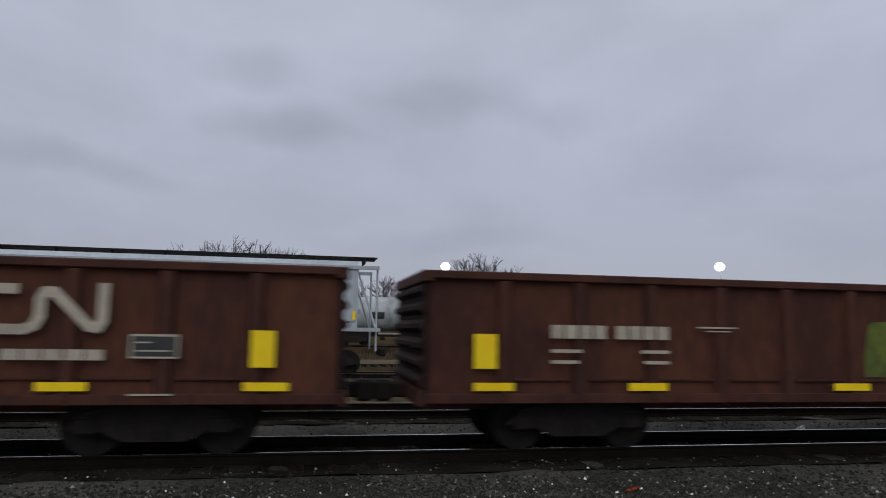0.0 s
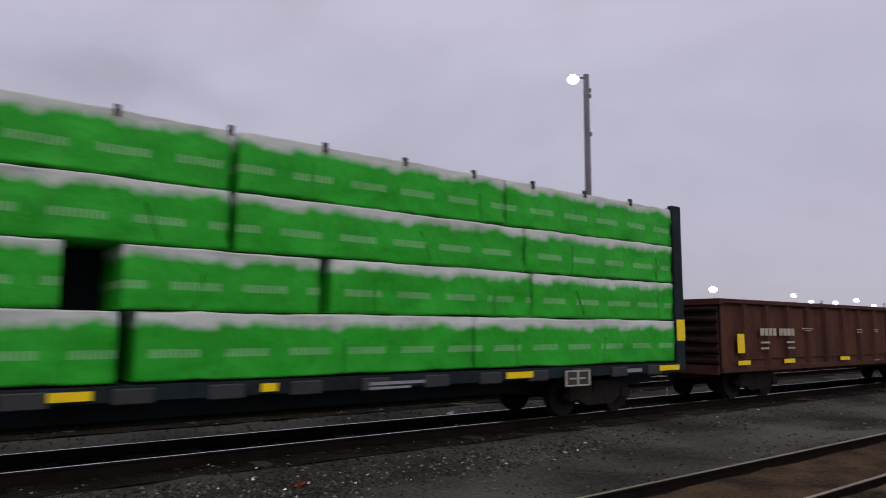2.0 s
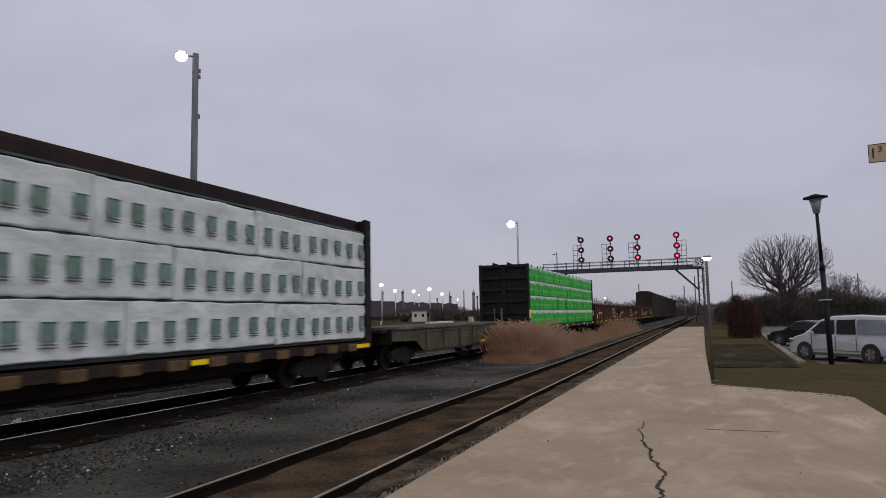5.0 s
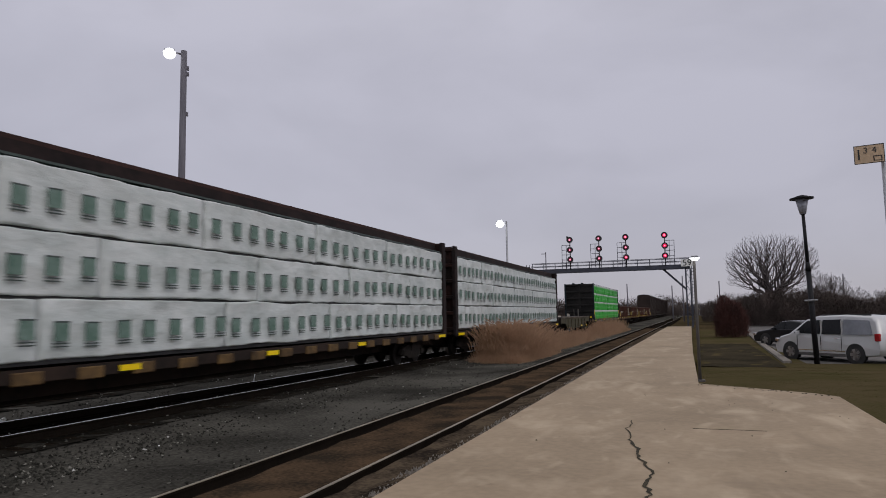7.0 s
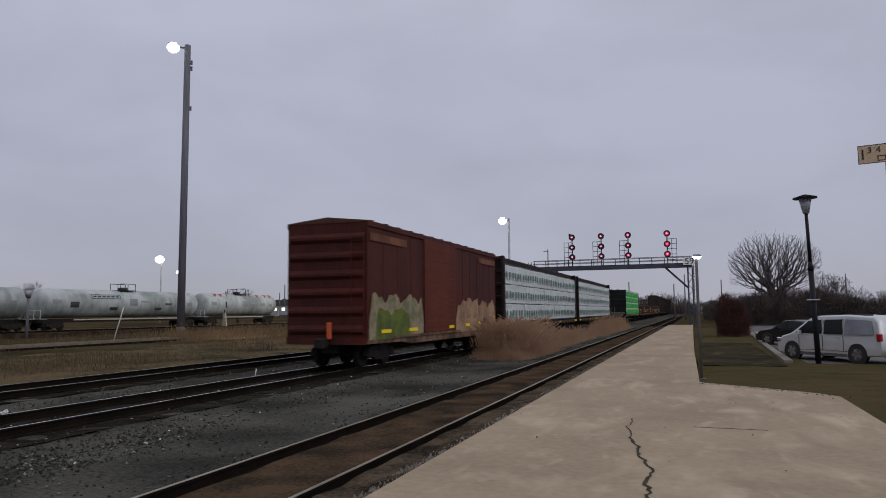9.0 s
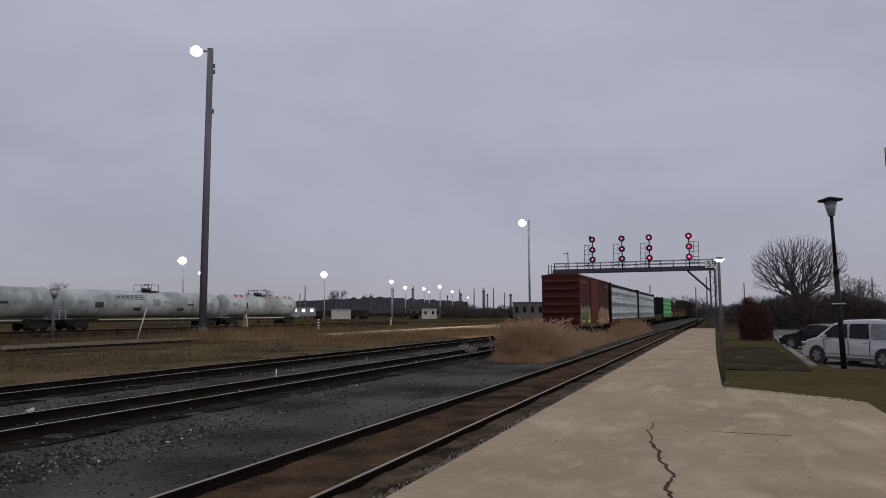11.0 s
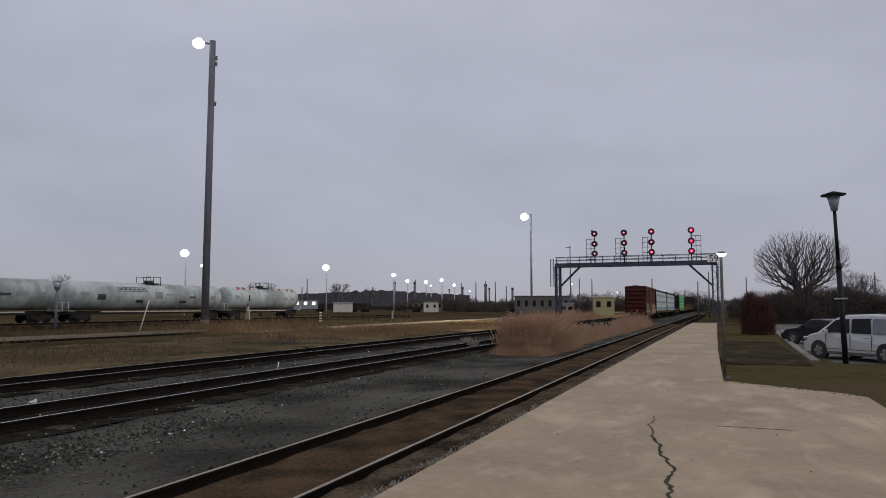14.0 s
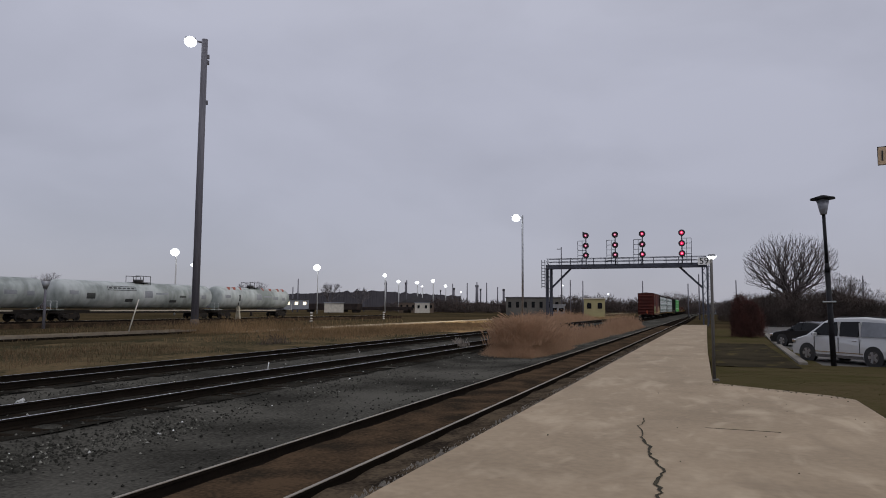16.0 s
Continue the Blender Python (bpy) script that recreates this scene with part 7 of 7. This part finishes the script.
def twig_mass(name, x, y, sx, sy, h, count, mat, seed, label, thick=0.02, z0=-0.34, twig=0.22):
    """Dense leafless brush: short crossing twigs that fill an uneven mound."""
    r = random.Random(seed)
    verts, faces = [], []
    for i in range(count):
        a, k = r.uniform(0, 6.28), math.sqrt(r.random())
        px, py = x + math.cos(a) * k * sx, y + math.sin(a) * k * sy
        top = h * (0.82 + 0.34 * noise.noise((px * 0.3, py * 0.3, seed)) + 0.16 * noise.noise((px * 1.3, py * 1.3, seed))) * (0.35 + 0.65 * math.sqrt(max(0, 1 - k ** 2.5)))
        zb = z0 + top * r.random() ** 0.8
        ln = h * twig * r.uniform(0.4, 1.2)
        v = Vector((r.gauss(0, 0.6), r.gauss(0, 0.6), abs(r.gauss(0.7, 0.5)))).normalized() * ln
        o = len(verts)
        t = thick * r.uniform(0.5, 1.5)
        an = r.uniform(0, 3.14)
        cx, cy = math.cos(an) * t, math.sin(an) * t
        verts += [(px - cx, py - cy, zb), (px + cx, py + cy, zb), (px - cy, py + cx, zb + t), (px + v.x, py + v.y, zb + v.z)]
        faces += [(o, o + 1, o + 3), (o + 1, o + 2, o + 3), (o + 2, o, o + 3)]
    me = bpy.data.meshes.new(name)
    me.from_pydata(verts, [], faces)
    me.materials.append(M[mat])
    return tagged(new(name, me), label, "brush", kind="stuff")


dome_tree(*at_angle(-5.6, 105), 12.7, 12.6, 3, "wide bare winter tree behind the parking lot")
for az, d, hgt, sd in ((-9.2, 150, 9.4, 8), (-10.6, 155, 7.4, 12), (-12.6, 150, 6.6, 15), (-13.9, 150, 6.8, 25), (-3.2, 160, 6.5, 21)):
    bare_tree(*at_angle(az, d), hgt, 0.56, sd, "bare winter tree in the hedge line", 6 if hgt > 9 else 5)
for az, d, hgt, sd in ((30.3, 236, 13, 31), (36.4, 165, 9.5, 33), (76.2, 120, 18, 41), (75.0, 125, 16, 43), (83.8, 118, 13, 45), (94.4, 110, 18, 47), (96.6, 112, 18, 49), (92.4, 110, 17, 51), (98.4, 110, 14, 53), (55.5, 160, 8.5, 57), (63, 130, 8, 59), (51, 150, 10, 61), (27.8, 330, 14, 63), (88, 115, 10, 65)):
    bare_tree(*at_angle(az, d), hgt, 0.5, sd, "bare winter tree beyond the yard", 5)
# hedge and woods behind the parking lot
for az, d, sx, sy, hgt, n, sd in ((-5.4, 98, 5.0, 3, 5.0, 22000, 1), (-8.6, 100, 5.0, 3, 5.0, 22000, 2), (-11.6, 100, 5.0, 3, 3.9, 16000, 3), (-14.7, 100, 5.0, 3, 3.7, 12000, 4), (-3.2, 112, 3.4, 3, 4.4, 11000, 5), (-1.8, 135, 3.0, 3, 4.6, 6000, 6)):
    twig_mass("hedge", *at_angle(az, d), sx, sy, hgt, n, "brush", sd, "dense leafless hedge behind the parking lot", 0.02)
twig_mass("red_bush", 2.6, 57.5, 1.15, 1.2, 3.3, 10000, "redbrush", 7, "dense reddish-brown leafless bush at the lawn's end", 0.014, -0.25, 0.16)
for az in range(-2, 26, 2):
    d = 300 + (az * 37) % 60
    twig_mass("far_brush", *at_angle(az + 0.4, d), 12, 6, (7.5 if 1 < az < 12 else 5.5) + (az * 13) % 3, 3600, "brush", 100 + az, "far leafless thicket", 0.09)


def reeds(name, x0, x1, y0, y1, h, count, seed, label, lean=0.24, wide=0.008, mat="reed"):
    r = random.Random(seed)
    verts, faces = [], []
    for i in range(count):
        u, v = r.random(), r.random()
        x, y = x0 + (x1 - x0) * u, y0 + (y1 - y0) * v
        edge = min(1.0, 2.6 * min(u, 1 - u) + 0.22) * min(1.0, 3.2 * min(v, 1 - v) + 0.25)
        if r.random() > edge * 1.15 + 0.5 * noise.noise((x * 1.1, y * 0.8, seed + 5)):
            continue
        clump = 0.75 + 0.5 * noise.noise((x * 0.8, y * 0.5, seed))
        hh = h * edge * clump * (0.12 + 1.0 * r.random())
        if hh < 0.12:
            continue
        a = r.uniform(0, 6.28)
        lx, ly = math.cos(a) * lean * hh * r.random() * 1.6, math.sin(a) * lean * hh * r.random() * 1.6
        wx, wy = math.cos(a + 1.3) * wide, math.sin(a + 1.3) * wide
        o = len(verts)
        z = -0.3
        verts += [(x - wx, y - wy, z), (x + wx, y + wy, z), (x + lx * 0.4 + wx * 0.8, y + ly * 0.4 + wy * 0.8, z + hh * 0.6), (x + lx * 0.4 - wx * 0.8, y + ly * 0.4 - wy * 0.8, z + hh * 0.6), (x + lx, y + ly, z + hh)]
        faces += [(o, o + 1, o + 2, o + 3), (o + 3, o + 2, o + 4)]
        if hh > h * 0.3 and r.random() < 0.3:
            o = len(verts)
            k = 0.018
            verts += [(x + lx - k, y + ly, z + hh - 0.02), (x + lx + k, y + ly, z + hh - 0.02), (x + lx * 1.25, y + ly * 1.25, z + hh + 0.16), (x + lx, y + ly + k, z + hh + 0.05)]
            faces += [(o, o + 1, o + 2), (o, o + 3, o + 2)]
    me = bpy.data.meshes.new(name)
    me.from_pydata(verts, [], faces)
    me.materials.append(M[mat])
    return tagged(new(name, me), label, "reeds", kind="stuff")


reeds("reeds", -9.7, -6.5, 28.8, 37.6, 1.75, 70000, 1, "tall tan dry reeds growing between the tracks", 0.5, 0.003)
reeds("reeds", -9.2, -7.0, 36, 57, 1.0, 16000, 2, "tan dry reeds growing between the tracks", 0.42, 0.006)
reeds("reeds", -9.3, -6.8, 56, 86, 1.5, 20000, 3, "tan dry reeds growing between the tracks", 0.36, wide=0.008)
reeds("reeds", -25, -18.4, 72, 135, 1.9, 22000, 8, "tan dry reeds beside the far track", 0.3, wide=0.016)
reeds("dry_grass", -25.8, -19.3, -20, 13, 0.34, 12000, 12, "dead brown grass beside the tracks", 0.6, 0.010, "brownstalk")
reeds("dry_grass", -31, -19.3, 13, 30, 0.34, 11000, 4, "dead brown grass beside the tracks", 0.6, 0.010, "brownstalk")
reeds("dry_grass", -33, -19.3, 30, 90, 0.42, 40000, 5, "dead yellow grass beside the tracks", 0.6, 0.013, "drystalk")
reeds("dry_grass", -54, -36, 36, 76, 0.7, 9000, 6, "dead brown grass round the light pole", 0.5, 0.016, "brownstalk")
reeds("tall_grass", -44, -32, 42, 60, 1.3, 5000, 11, "tall dead grass before the light pole", 0.35, 0.014, "drystalk")
reeds("dry_grass", -58, -34, -10, 40, 0.4, 8000, 9, "dead brown grass before the yard track", 0.5, 0.016, "brownstalk")
reeds("tall_grass", -30, -23, 40, 62, 1.25, 2600, 10, "thin tall dead stalks in the grass", 0.3, 0.010, "drystalk")
reeds("grass_tuft", -12.4, -11.6, 33.5, 34.6, 0.62, 900, 21, "pale dry grass tuft beside the rail", 0.7, 0.006, "palestalk")
reeds("weeds", -23.6, -22.2, 32, 34.5, 0.9, 300, 7, "dark low weeds in the dead grass", 0.5, 0.012, "brush")


motions()
